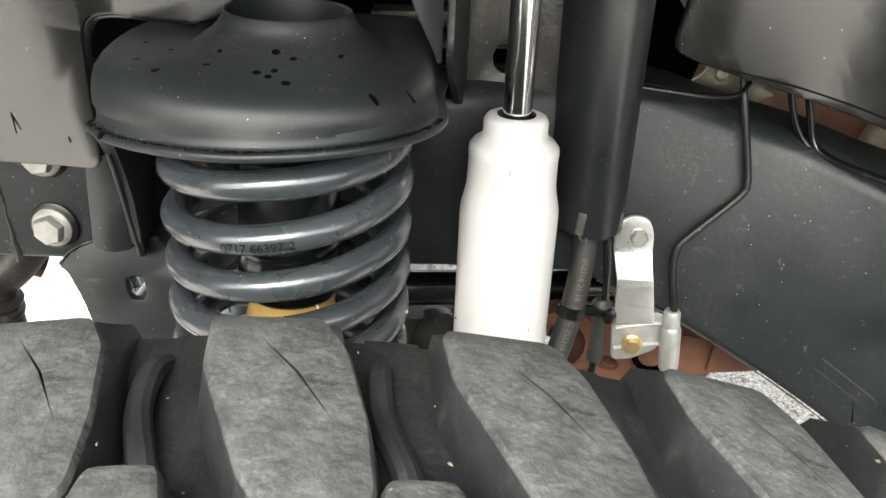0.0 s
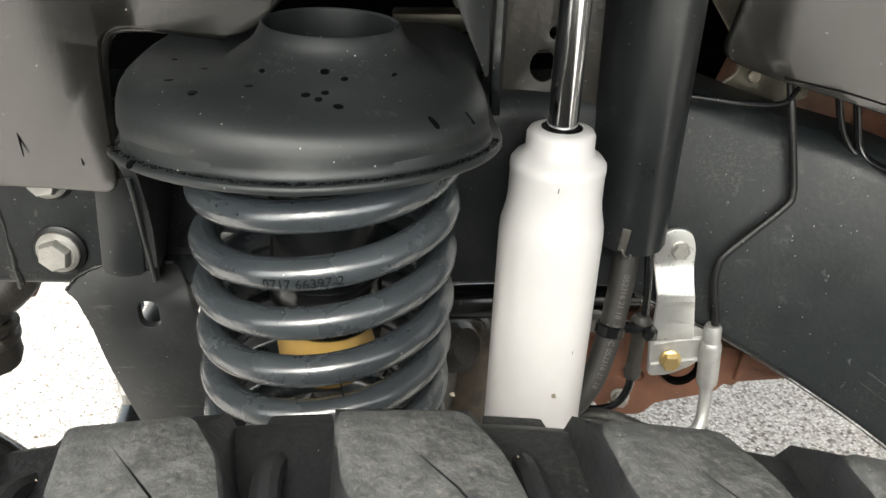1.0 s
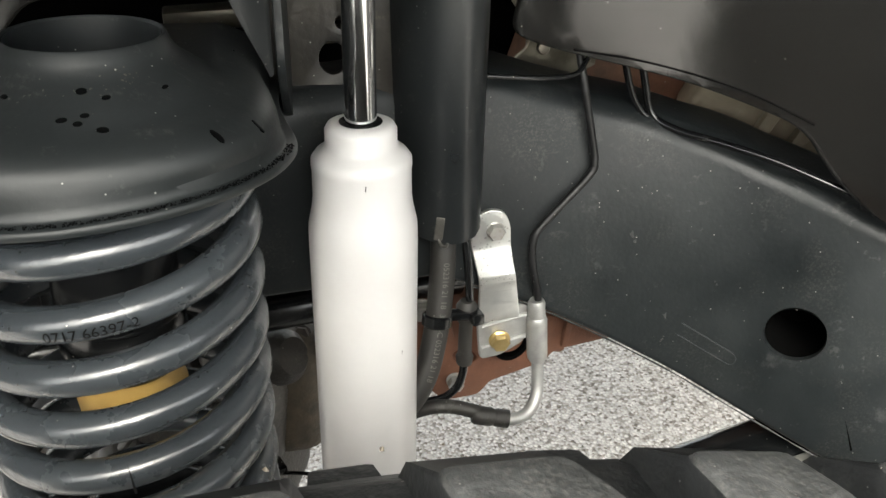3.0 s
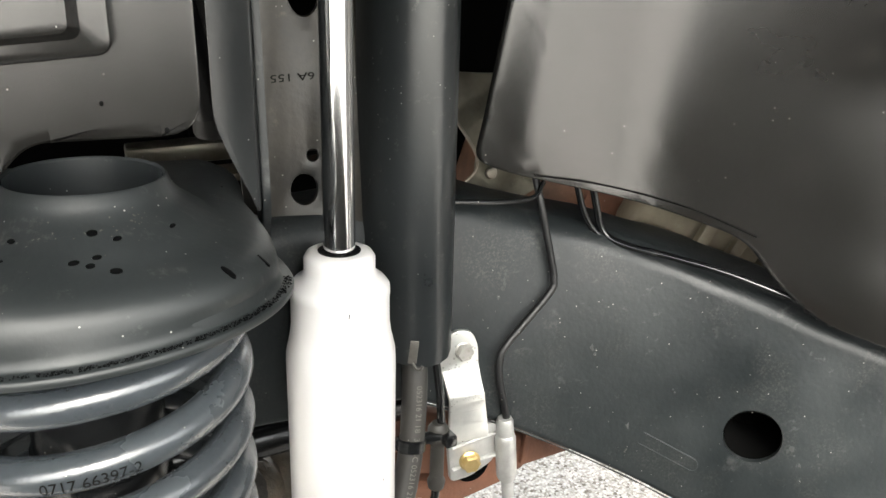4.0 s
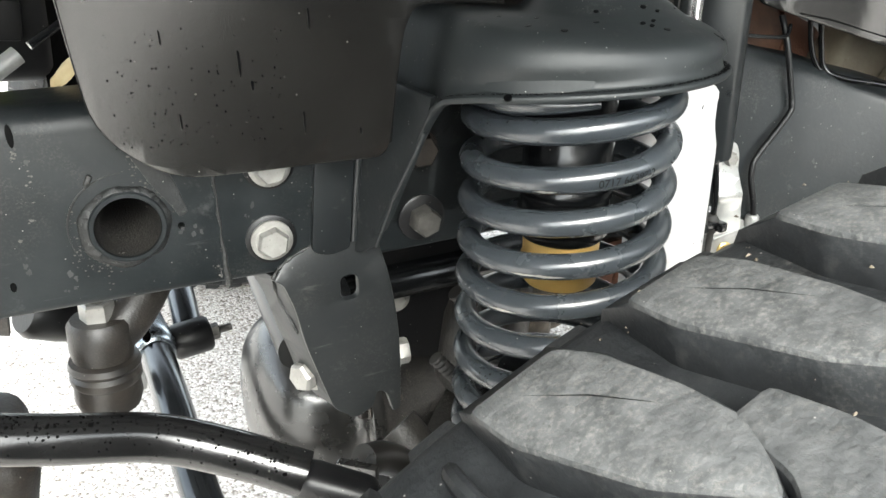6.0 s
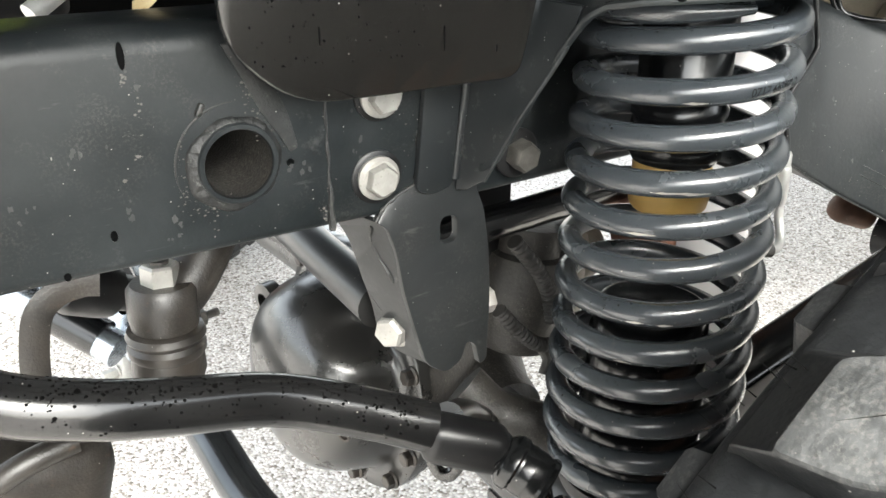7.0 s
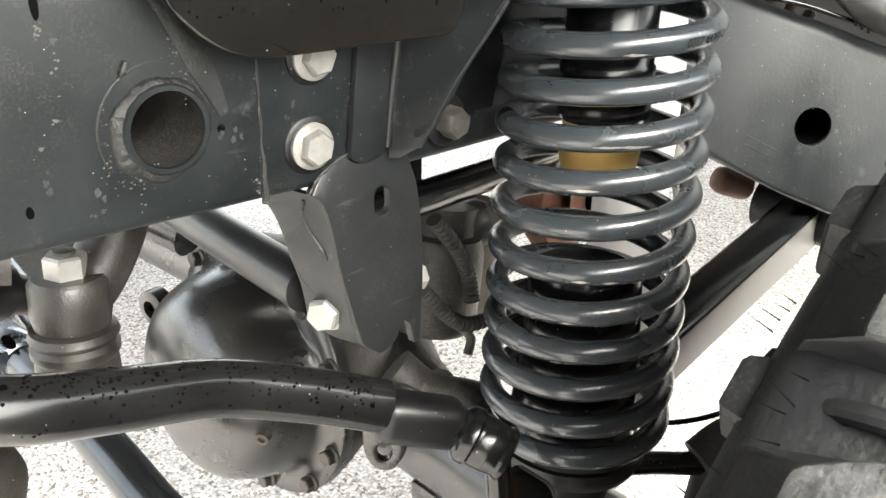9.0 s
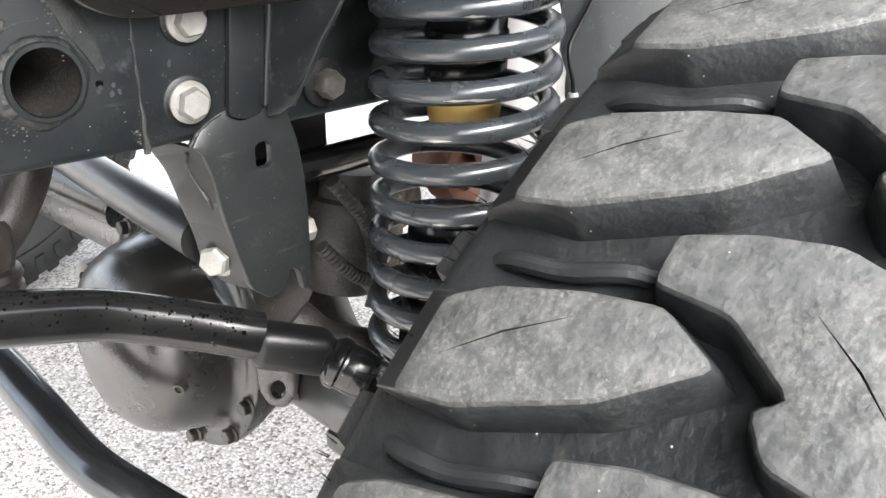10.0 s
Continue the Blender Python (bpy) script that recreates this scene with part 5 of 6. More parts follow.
for dz in (0.7000, 0.6830):
    part("plate_rib", bm_tube([(0.1150, 0.4945, dz - 0.003), (0.1380, 0.4940, dz + 0.001), (0.1470, 0.4945, dz + 0.001)], 0.0016, 8), M_ALLOY, bb)
part("yellow_bolt", bm_hex((0.1270, 0.4935, 0.6850), (-0.1, -1, 0), 0.0110, 0.0065, 0.001, 0.0072, 0.002), M_BRASS, bb, "yellow-passivated hexagon bolt", 30)
part("hose_socket", bm_lathe([(0.0, 0.0), (0.0050, 0.0), (0.0066, 0.003), (0.0070, 0.006), (0.0070, 0.034), (0.0062, 0.0365), (0.0058, 0.037), (0.0058, 0.047), (0.0046, 0.0495), (0, 0.0495)],
                              frame_to((0.1535, 0.4915, 0.6640), (-0.05, 0.0, 1)), 24), M_ALLOY, bb, "cast brake hose end")

hose = thing("brake_hose", (0.14, 0.48, 0.63), "grey rubber brake hose bending under the bracket", "hose")
pipe = part("hose_pipe", bm_tube([(0.1535, 0.4915, 0.668), (0.1530, 0.4880, 0.652), (0.1500, 0.4820, 0.640), (0.1420, 0.4760, 0.633), (0.1300, 0.4740, 0.632), (0.1150, 0.4790, 0.636)], 0.0042, 16, 8), M_ALLOY, hose, "pale crimped hose tube")
part("ferrule", bm_lathe([(0.0, 0), (0.0062, 0.001), (0.0062, 0.009), (0.0055, 0.011), (0.0064, 0.013), (0.0064, 0.024), (0.005, 0.026), (0, 0.026)], frame_to((0.1290, 0.4740, 0.632), (-1, 0.22, 0.22)), 20), M_HOSE, pipe)
part("hose_rubber", bm_tube([(0.1080, 0.4790, 0.6390), (0.0900, 0.4850, 0.6430), (0.0700, 0.4900, 0.640), (0.0400, 0.500, 0.620)], 0.0048, 14), M_HOSE, hose)

line = thing("brake_line", (0.17, 0.51, 0.75), "thin black steel brake line with a long bend across the rail", "brake line")
bl = [Vector((0.1825, 0.5230, 0.8700)), Vector((0.1840, 0.5150, 0.8500))]
for x, z in ((0.1875, 0.8100), (0.1885, 0.8000), (0.1850, 0.7910), (0.1550, 0.7630), (0.1495, 0.7540), (0.1485, 0.7420)):
    bl.append(on_rail(x, z, 0.006)[0])
bl += [Vector((0.1505, 0.4920, 0.7250)), Vector((0.1530, 0.4915, 0.7080))]
part("line_tube", bm_tube(bl, 0.0025, 12, 8), M_DARK, line)
line2 = thing("brake_line_pair", (0.22, 0.50, 0.82), "two black steel lines running along the top of the rail", "brake line")
part("line_tube", bm_tube([(0.2150, 0.5170, 0.885), (0.2270, 0.5200, 0.8425), (0.2330, 0.5180, 0.8220), (0.2440, 0.5060, 0.8150), (0.2650, 0.4830, 0.8120), (0.2900, 0.4600, 0.8060), (0.3270, 0.4300, 0.7920), (0.40, 0.380, 0.766)], 0.0024, 10, 8), M_GLOSS, line2)
part("line_tube", bm_tube([(0.2040, 0.5180, 0.888), (0.2160, 0.5210, 0.8455), (0.2240, 0.5200, 0.8270), (0.2330, 0.5170, 0.8170)], 0.0022, 10, 8), M_GLOSS, line2)
part("line_tube", bm_tube([(0.1150, 0.4960, 0.8660), (0.1500, 0.5000, 0.8600), (0.1750, 0.5080, 0.8570), (0.1860, 0.5160, 0.8630)], 0.0016, 10, 8), M_GLOSS, line2)
for k in range(3):
    part("clip", bm_tube([(0.318 + 0.006 * k, 0.430 - 0.004 * k, 0.804 - 0.0035 * k), (0.321 + 0.006 * k, 0.424 - 0.004 * k, 0.799 - 0.0035 * k), (0.324 + 0.006 * k, 0.424 - 0.004 * k, 0.789 - 0.0035 * k)], 0.0022, 8), M_DARK, line2)

vent = thing("vent_hose", (0.08, 0.48, 0.70), "dark rubber hose with pale printed codes", "hose")
vh = [(0.0910, 0.498, 0.790), (0.0890, 0.489, 0.762), (0.0850, 0.482, 0.735), (0.0785, 0.474, 0.708), (0.0690, 0.466, 0.685), (0.0545, 0.462, 0.668), (0.0340, 0.468, 0.655)]
vent_tube = part("hose_tube", bm_tube(vh, 0.0078, 18, 8), M_HOSE, vent)
vpath = smooth_path(vh, 24)
for body, start in (("052316 21 18", 24), ("346 -C 052316 21 18", 58)):
    tb = text_mesh(body, 0.0052)
    for v in tb.verts:
        f = start + (v.co.x + 0.02) / 0.028 * 24
        i = max(1, min(len(vpath) - 2, int(f)))
        p = vpath[i].lerp(vpath[i + 1], f - int(f))
        d = (vpath[i + 1] - vpath[i - 1]).normalized()
        side = d.cross(Vector((0, -1, 0))).normalized()
        out = side.cross(d)
        if out.y > 0:
            out = -out
        a = v.co.y / 0.0079
        v.co = p + (out * math.cos(a) - side * math.sin(a)) * 0.0080
    part("printed_code", tb, M_PALE, vent_tube)
wire = thing("sensor_cable", (0.105, 0.49, 0.70), "black wheel-speed sensor cable held by a plastic clip", "cable")
part("cable_upper", bm_tube([(0.1035, 0.500, 0.800), (0.1030, 0.490, 0.770), (0.1040, 0.486, 0.745), (0.1050, 0.487, 0.722)], 0.0026, 10), M_GLOSS, wire)
part("grommet", bm_lathe([(0, 0), (0.0052, 0.001), (0.0060, 0.006), (0.0046, 0.009), (0.0044, 0.034), (0.0064, 0.037), (0.0068, 0.047), (0.004, 0.051), (0, 0.051)], frame_to((0.1015, 0.4890, 0.674), (0.03, -0.05, 1)), 20), M_HOSE, wire)
part("cable_lower", bm_tube([(0.1015, 0.489, 0.676), (0.1005, 0.490, 0.664), (0.0960, 0.493, 0.650), (0.0840, 0.495, 0.642), (0.0600, 0.500, 0.640)], 0.0028, 10), M_GLOSS, wire)
part("clip", bm_box((0.022, 0.007, 0.006), pose(0.0925, 0.4820, 0.7190, 0, 8, 0), 0.0015), M_GLOSS, wire)
part("clip_jaw", bm_lathe([(0.0082, -0.004), (0.0094, -0.003), (0.0094, 0.003), (0.0082, 0.004)], frame_to((0.0815, 0.478, 0.720), (0.2, 0.25, 1)), 20), M_GLOSS, wire)
part("clip_jaw", bm_box((0.008, 0.010, 0.008), pose(0.1070, 0.4800, 0.7160, 0, 0, 10), 0.0015), M_GLOSS, wire)

# ---- rust-brown carrier below the rail ----
carrier = thing("rusty_carrier", (0.15, 0.60, 0.60), "rust-brown cast bracket with bolts below the rail", "bracket")
co = round_poly([(0.088, 0.662), (0.140, 0.640), (0.205, 0.628), (0.256, 0.606), (0.258, 0.596), (0.205, 0.592), (0.196, 0.582), (0.150, 0.572), (0.140, 0.560), (0.110, 0.560), (0.090, 0.585), (0.082, 0.610)],
                [0.01, 0.01, 0.006, 0.003, 0.002, 0.004, 0.004, 0.004, 0.006, 0.01, 0.01, 0.01])
part("casting", bm_plate(co, [ellipse(0.128, 0.602, 0.010, 0.006, 18, -0.4)], 0.030, lambda u, v, w: (u, 0.585 + w, v), bevel=0.003), M_RUST, carrier)
part("ring", bm_lathe([(0.020, -0.02), (0.030, -0.018), (0.034, 0.0), (0.030, 0.010), (0.020, 0.012)], frame_to((0.086, 0.582, 0.628), (0.15, -1, 0.1)), 32), M_RUST, carrier)
part("pipe", bm_tube([(0.085, 0.625, 0.630), (0.14, 0.62, 0.620), (0.22, 0.61, 0.600)], 0.024, 24), M_RUST, carrier)
# the socket's dark depth is painted black
part("socket", bm_lathe([(0.0, -0.010), (0.011, -0.008), (0.013, 0.002), (0.016, 0.003), (0.017, -0.004)], frame_to((0.165, 0.583, 0.612), (0.1, -1, 0.1)), 24), M_VOID, carrier, "open socket painted black as shade")
part("drum", bm_lathe([(0.0, 0.006), (0.022, 0.006), (0.024, 0.012), (0.034, 0.012), (0.036, 0.009), (0.036, -0.004), (0.032, -0.006), (0.032, -0.020), (0.0, -0.022)], frame_to((0.148, 0.622, 0.590), (-0.12, -0.10, 1)), 40), M_RUST, carrier, "rust-orange round flange")
part("step_edge", bm_box((0.006, 0.006, 0.030), pose(0.214, 0.584, 0.612, 0, 8, 0), 0.0015), M_RUST, carrier)
part("carrier_bolt", bm_hex((0.118, 0.576, 0.588), (-0.2, -1, 0), 0.011, 0.009, 0.001, 0.0075, 0.002), M_BOLT, carrier)
part("carrier_bolt", bm_hex((0.093, 0.576, 0.662), (-0.2, -1, 0), 0.012, 0.010, 0.001, 0.0085, 0.002), M_BOLT, carrier)

# ---- axle ----
axle = thing("front_axle", (-0.06, 0.70, 0.36), "black cast front axle with a bolted differential cover", "axle")
part("axle_tube", bm_tube([(-0.075, 0.30, 0.445), (-0.075, 0.66, 0.448)], 0.042, 36), M_AXLE, axle)
part("far_tube", bm_tube([(-0.075, 0.80, 0.500), (-0.075, 1.45, 0.448)], 0.038, 32), M_COVER, axle)
cm = frame_to((-0.1700, 0.706, 0.497), (-1, -0.04, 0.05), (0, 0, 1))


def bm_cover():
    """A pressed dome on a flange, with a hollow and a ridge on its upper wheel side."""
    bm = bmesh.new()
    rings = []
    seg = 120
    for f, h in ((1.13, -0.012), (1.13, -0.002), (1.12, 0.0), (1.0, 0.001), (0.93, 0.003), (0.90, 0.010), (0.885, 0.017), (0.87, 0.024), (0.847, 0.033), (0.82, 0.040), (0.78, 0.048), (0.73, 0.055), (0.66, 0.061), (0.58, 0.066), (0.48, 0.0696), (0.38, 0.072), (0.18, 0.0745), (0.0, 0.0755)):
        ring = []
        for k in range(seg):
            a = 2 * math.pi * k / seg
            r = 0.111 * f
            x, y = r * math.cos(a), r * math.sin(a)
            hh = h * 1.15 if h > 0.005 else h
            if h > 0.005:
                # a clearance hollow on the upper wheel side, above a rounded ridge
                u = (x - 0.041) * 0.88 - (y - 0.073) * 0.47
                w = (x - 0.041) * 0.47 + (y - 0.073) * 0.88
                span = 1 / (1 + math.exp(-(u - 0.002) / 0.005)) / (1 + math.exp((u - 0.060) / 0.005))
                hh -= (0.026 * math.exp(-((w - 0.009) / 0.0075) ** 2) - 0.004 * math.exp(-((w + 0.005) / 0.006) ** 2)) * span * min(1.0, h / 0.02)
                hh = max(hh, 0.004)
            ring.append(bm.verts.new(cm @ Vector((x, y, hh))))
        rings.append(ring)
    for a, b in zip(rings, rings[1:]):
        for k in range(seg):
            bm.faces.new((a[k], a[(k + 1) % seg], b[(k + 1) % seg], b[k]))
    bmesh.ops.remove_doubles(bm, verts=bm.verts, dist=1e-6)
    return bm


cover = part("differential_cover", bm_cover(), M_COVER, axle, "pressed black cover with a crease and a ring of bolts", 60)
for deg in (113, 80, 48, 22, 340, 314, 278, 250, 218, 190, 165, 138):
    a = radians(deg)
    p = cm @ Vector((0.1175 * math.cos(a), 0.1175 * math.sin(a), 0.0))
    part("cover_bolt", bm_hex(p, cm.to_3x3() @ Vector((0, 0, 1)), 0.013, 0.010, 0.001, 0.009, 0.003, a), M_BOLT_BLACK, cover, "", 30)
part("fill_plug", bm_lathe([(0, 0.004), (0.006, 0.004), (0.006, 0.008), (0.010, 0.008), (0.0105, 0.006), (0.0105, 0.0), (0.012, -0.004)], frame_to((-0.2210, 0.6160, 0.492), (-0.8, -0.55, -0.1)) @ Matrix.Scale(0.55, 4), 22), M_BOLT_BLACK, cover, "threaded metal fill plug")
part("housing", bm_lathe([(0.0, 0.16), (0.05, 0.15), (0.080, 0.11), (0.108, 0.05), (0.122, 0.012), (0.122, 0.0)], frame_to((-0.160, 0.706, 0.497), (1, 0.04, -0.02)), 48), M_CAST, axle)
part("housing_neck", bm_lathe([(0.075, 0.0), (0.062, 0.028), (0.051, 0.052), (0.046, 0.075)], frame_to((-0.075, 0.66, 0.47), (0.0, -1, -0.12)), 36), M_CAST, axle)
# tall casting beside the housing, with its cap and wiring
part("actuator_case", bm_lathe([(0.0, 0.0), (0.034, 0.0), (0.040, 0.008), (0.040, 0.070), (0.036, 0.085), (0.030, 0.088), (0.030, 0.112), (0.0, 0.114)], frame_to((-0.060, 0.590, 0.545), (0.18, 0.05, 1)), 30), M_CAST, axle, "rough black casting")
part("actuator_cap", bm_lathe([(0.0, 0.022), (0.014, 0.020), (0.020, 0.013), (0.022, 0.0), (0.024, -0.02)], frame_to((-0.018, 0.585, 0.632), (0.6, -0.6, 0.4)), 30), M_CAST, axle)
part("casting_lobe", bm_lathe([(0.0, 0.030), (0.014, 0.028), (0.026, 0.020), (0.033, 0.008), (0.035, -0.010), (0.030, -0.035), (0.0, -0.04)], frame_to((0.022, 0.615, 0.606), (-0.35, -0.8, 0.45)), 36), M_OCHRE, axle, "brown dusty casting")
part("lobe_bolt", bm_hex((0.004, 0.598, 0.640), (-0.35, -0.8, 0.45), 0.011, 0.007, 0.001, 0.0075, 0.002), M_BOLT_BLACK, axle, "", 30)
part("axle_casting", bm_box((0.050, 0.05, 0.11), pose(-0.008, 0.600, 0.590, 0, 4, 0), 0.018, 3), M_OCHRE, axle, "brown dusty casting")
part("saddle", bm_tube([(-0.165, 0.52, 0.575), (-0.150, 0.50, 0.556), (-0.120, 0.475, 0.545), (-0.090, 0.46, 0.52)], 0.020, 18, 8), M_CAST, axle)
part("link_tab", bm_plate(round_poly([(-0.016, 0.592), (0.016, 0.592), (0.014, 0.556), (0.004, 0.541), (-0.008, 0.543), (-0.015, 0.556)], [0.002, 0.002, 0.008, 0.006, 0.006, 0.008]), [ellipse(-0.001, 0.5575, 0.0052, 0.0078, 20)], 0.007,
                          lambda u, v, w: (-0.2150 + 0.75 * u + 0.6 * w, 0.4676 - 0.66 * u + 0.75 * w, v), bevel=0.001), M_COVER, axle)
part("tab_arm", bm_tube([(-0.205, 0.480, 0.585), (-0.18, 0.49, 0.570), (-0.13, 0.49, 0.52)], 0.013, 16, 6), M_COVER, axle)
seat_plate = part("seat_plate", bm_plate(round_poly([(-0.205, 0.594), (-0.195, 0.5940), (-0.1777, 0.5763), (-0.1641, 0.561), (-0.1566, 0.539), (-0.1507, 0.514), (-0.1480, 0.440), (-0.205, 0.440)], [0.002, 0.004, 0.02, 0.010, 0.02, 0.02, 0.002, 0.002]), [], 0.004,
                            lambda u, v, w: (u, 0.366 + w, v), bevel=0.0012), M_GLOSS, axle)
part("plate_rim", bm_tube([(-0.197, 0.3658, 0.5962), (-0.1777, 0.3656, 0.5768), (-0.1645, 0.3656, 0.5614), (-0.1570, 0.3656, 0.539), (-0.1510, 0.3658, 0.514), (-0.1485, 0.3660, 0.470)], 0.0009, 8, 6), M_BOLT_DULL, seat_plate, "worn pale rim")
part("lower_hook", bm_box((0.022, 0.034, 0.020), pose(-0.098, 0.545, 0.408, 0, 0, 0), 0.003), M_COVER, axle)
part("end_yoke", bm_box((0.060, 0.050, 0.100), pose(0.020, 0.335, 0.470, 4, 8, 10), 0.014, 3), M_CAST, axle)
part("yoke_cap", bm_tube([(-0.010, 0.345, 0.512), (0.012, 0.335, 0.526), (0.040, 0.318, 0.530)], 0.017, 18, 8), M_CAST, axle)
part("yoke_arm", bm_tube([(-0.060, 0.400, 0.500), (-0.035, 0.380, 0.503), (-0.010, 0.355, 0.504), (0.025, 0.328, 0.500)], 0.009, 14, 6), M_GLOSS, axle)
part("axle_end", bm_tube([(-0.060, 0.31, 0.447), (-0.058, 0.22, 0.447)], 0.050, 30), M_CAST, axle)

abs_wire = thing("wheel_sensor_cable", (0.0, 0.38, 0.53), "thin black cable looping behind the spring to the hub", "cable")
part("cable", bm_tube([(-0.045, 0.405, 0.536), (-0.012, 0.378, 0.530), (0.022, 0.355, 0.533), (0.055, 0.330, 0.552), (0.085, 0.30, 0.580)], 0.0022, 10, 8), M_GLOSS, abs_wire)
part("clip", bm_box((0.012, 0.010, 0.014), pose(0.036, 0.345, 0.543, 0, 20, 20), 0.002), M_DARK, abs_wire)

loom = thing("wiring_loom", (-0.09, 0.53, 0.60), "black corrugated wiring loom with a clip", "wiring loom")


def bm_corrugated(pts, r):
    p = smooth_path(pts, 26)
    return bm_sweep(p, lambda f: r * (1.0 + 0.10 * math.sin(f * len(p) * 1.6)), 12)


part("conduit", bm_corrugated([(-0.100, 0.545, 0.672), (-0.075, 0.545, 0.640), (-0.062, 0.545, 0.615), (-0.060, 0.54, 0.590)], 0.0065), M_HOSE, loom)
part("conduit", bm_corrugated([(-0.125, 0.53, 0.625), (-0.105, 0.525, 0.600), (-0.085, 0.52, 0.585), (-0.045, 0.52, 0.580)], 0.0060), M_HOSE, loom)
part("clip", bm_tube([(-0.085, 0.525, 0.580), (-0.083, 0.518, 0.572), (-0.090, 0.514, 0.562)], 0.004, 8), M_BOLT_DULL, loom)
part("wire_tail", bm_tube([(-0.045, 0.52, 0.580), (-0.02, 0.515, 0.582), (0.00, 0.51, 0.580)], 0.0014, 8), M_GLOSS, loom)
part("connector", bm_box((0.022, 0.016, 0.014), pose(-0.034, 0.52, 0.581, 0, 10, 20), 0.002), M_GLOSS, loom)

# ---- arms ----
lca = thing("lower_control_arm", (0.15, 0.43, 0.50), "thick gloss black lower control arm tube", "control arm")
LA, LB = Vector((-0.040, 0.435, 0.522)), Vector((0.365, 0.455, 0.575))
lm = frame_to((LA + LB) / 2, LB - LA, (0, 0, 1))
part("box_arm", bm_box((0.046, 0.046, (LB - LA).length), lm, 0.010, 3), M_GLOSS, lca)
# the ground's reflection along the arm, laid on as a pale strip
part("bare_face", bm_box((0.0016, 0.040, (LB - LA).length - 0.02), lm @ Matrix.Translation((-0.0230, -0.001, 0)), 0.0006), M_GREY, lca, "grey side face painted as the ground's reflection")
part("bushing", bm_tube([(0.375, 0.415, 0.578), (0.375, 0.505, 0.578)], 0.030, 26), M_DARK, lca)
part("bracket_ear", bm_plate(round_poly([(0.345, 0.640), (0.415, 0.620), (0.415, 0.565), (0.370, 0.545), (0.345, 0.565)], 0.015), [], 0.006, lambda u, v, w: (u, 0.410 + w, v), bevel=0.001), M_DARK, lca)
part("rusty_corner", bm_box((0.055, 0.03, 0.03), pose(0.335, 0.525, 0.603, 0, 20, -20), 0.013, 3), M_RUST_DARK, lca)
uca = thing("upper_control_arm", (-0.03, 0.56, 0.68), "black tube control arm passing behind the spring", "control arm")
part("tube", bm_tube([(-0.190, 0.555, 0.688), (-0.096, 0.570, 0.680), (0.008, 0.590, 0.671), (0.13, 0.615, 0.660)], 0.0140, 24, 6), M_GLOSS, uca)
tb2 = thing("track_bar", (-0.2, 0.62, 0.66), "dark tube bar running over the differential to the bracket", "track bar")
part("tube", bm_tube([(-0.235, 0.52, 0.668), (-0.230, 0.66, 0.668), (-0.215, 0.92, 0.665)], 0.0165, 24, 6), M_BAR, tb2)
part("end_bushing", bm_lathe([(0.0, 0.020), (0.017, 0.020), (0.022, 0.016), (0.022, -0.016), (0.017, -0.020), (0, -0.020)], frame_to((-0.215, 0.925, 0.665), (1, 0.1, 0)), 26), M_DARK, tb2)
part("weld_ring", bm_lathe([(0.0160, -0.004), (0.0185, -0.002), (0.0185, 0.002), (0.0160, 0.004)], frame_to((-0.2165, 0.895, 0.6652), (0.06, 1, 0)), 26), M_WELD, tb2)
far = thing("propeller_tube", (-0.2, 1.0, 0.60), "dark glossy tube beyond the differential", "axle tube")
part("tube", bm_tube([(-0.140, 0.86, 0.575), (-0.21, 1.02, 0.625), (-0.30, 1.2, 0.68)], 0.030, 26, 6), M_COVER, far)
part("eye", bm_lathe([(0.010, -0.01), (0.020, -0.008), (0.020, 0.008), (0.010, 0.01)], frame_to((-0.180, 0.880, 0.492), (-1, -0.2, 0)), 24), M_COVER, far)

# ---- drag link ----
link = thing("drag_link", (-0.33, 0.42, 0.68), "thick bent gloss black steering link spattered with water spots", "steering link")
DL = [(-0.620, 0.545, 0.800), (-0.540, 0.490, 0.762), (-0.480, 0.452, 0.727), (-0.440, 0.440, 0.7120), (-0.400, 0.4400, 0.6980), (-0.345, 0.4430, 0.6790), (-0.300, 0.430, 0.6610), (-0.262, 0.412, 0.6450)]
link_tube = part("tube", bm_tube(DL, 0.0150, 32, 10), M_LINK, link)
beads = bmesh.new()
rng = random.Random(23)
lpath = smooth_path(DL, 10)
for k in range(560):
    at = (0.28 + 0.70 * rng.random()) * (len(lpath) - 2)
    i = int(at)
    c, d = lpath[i].lerp(lpath[i + 1], at - i), (lpath[i + 1] - lpath[i]).normalized()
    side = d.cross(Vector((0, 0, 1))).normalized()
    if side.y > 0:
        side = -side
    top = side.cross(d) if side.cross(d).z > 0 else d.cross(side)
    a = radians(rng.gauss(72, 26) if k < 430 else rng.uniform(-25, 60))
    nrm = side * math.cos(a) + top * math.sin(a)
    r = 0.00030 + 0.0008 * rng.random() ** 2 + (0.0007 if rng.random() < 0.02 else 0.0)
    m = frame_to(c + nrm * 0.01495, nrm)
    ring = [beads.verts.new(m @ Vector((r * math.cos(q * 1.047), r * rng.uniform(0.75, 1.0) * math.sin(q * 1.047), 0.0))) for q in range(6)]
    tip = beads.verts.new(m @ Vector((0, 0, 0.00025)))
    for i in range(6):
        beads.faces.new((ring[i], ring[(i + 1) % 6], tip))
part("water_beading", beads, M_VOID, link_tube, "dense dark beads of water")["kind"] = "stuff"
SA, SB = Vector((-0.2660, 0.4110, 0.6420)), Vector((-0.2270, 0.3890, 0.6285))
part("sleeve", bm_box((0.0265, 0.0285, (SB - SA).length + 0.006), frame_to((SA + SB) / 2, SB - SA), 0.0095, 4), M_DARK, link, "squared forged sleeve")
JC = Vector((-0.2255, 0.3830, 0.6240))
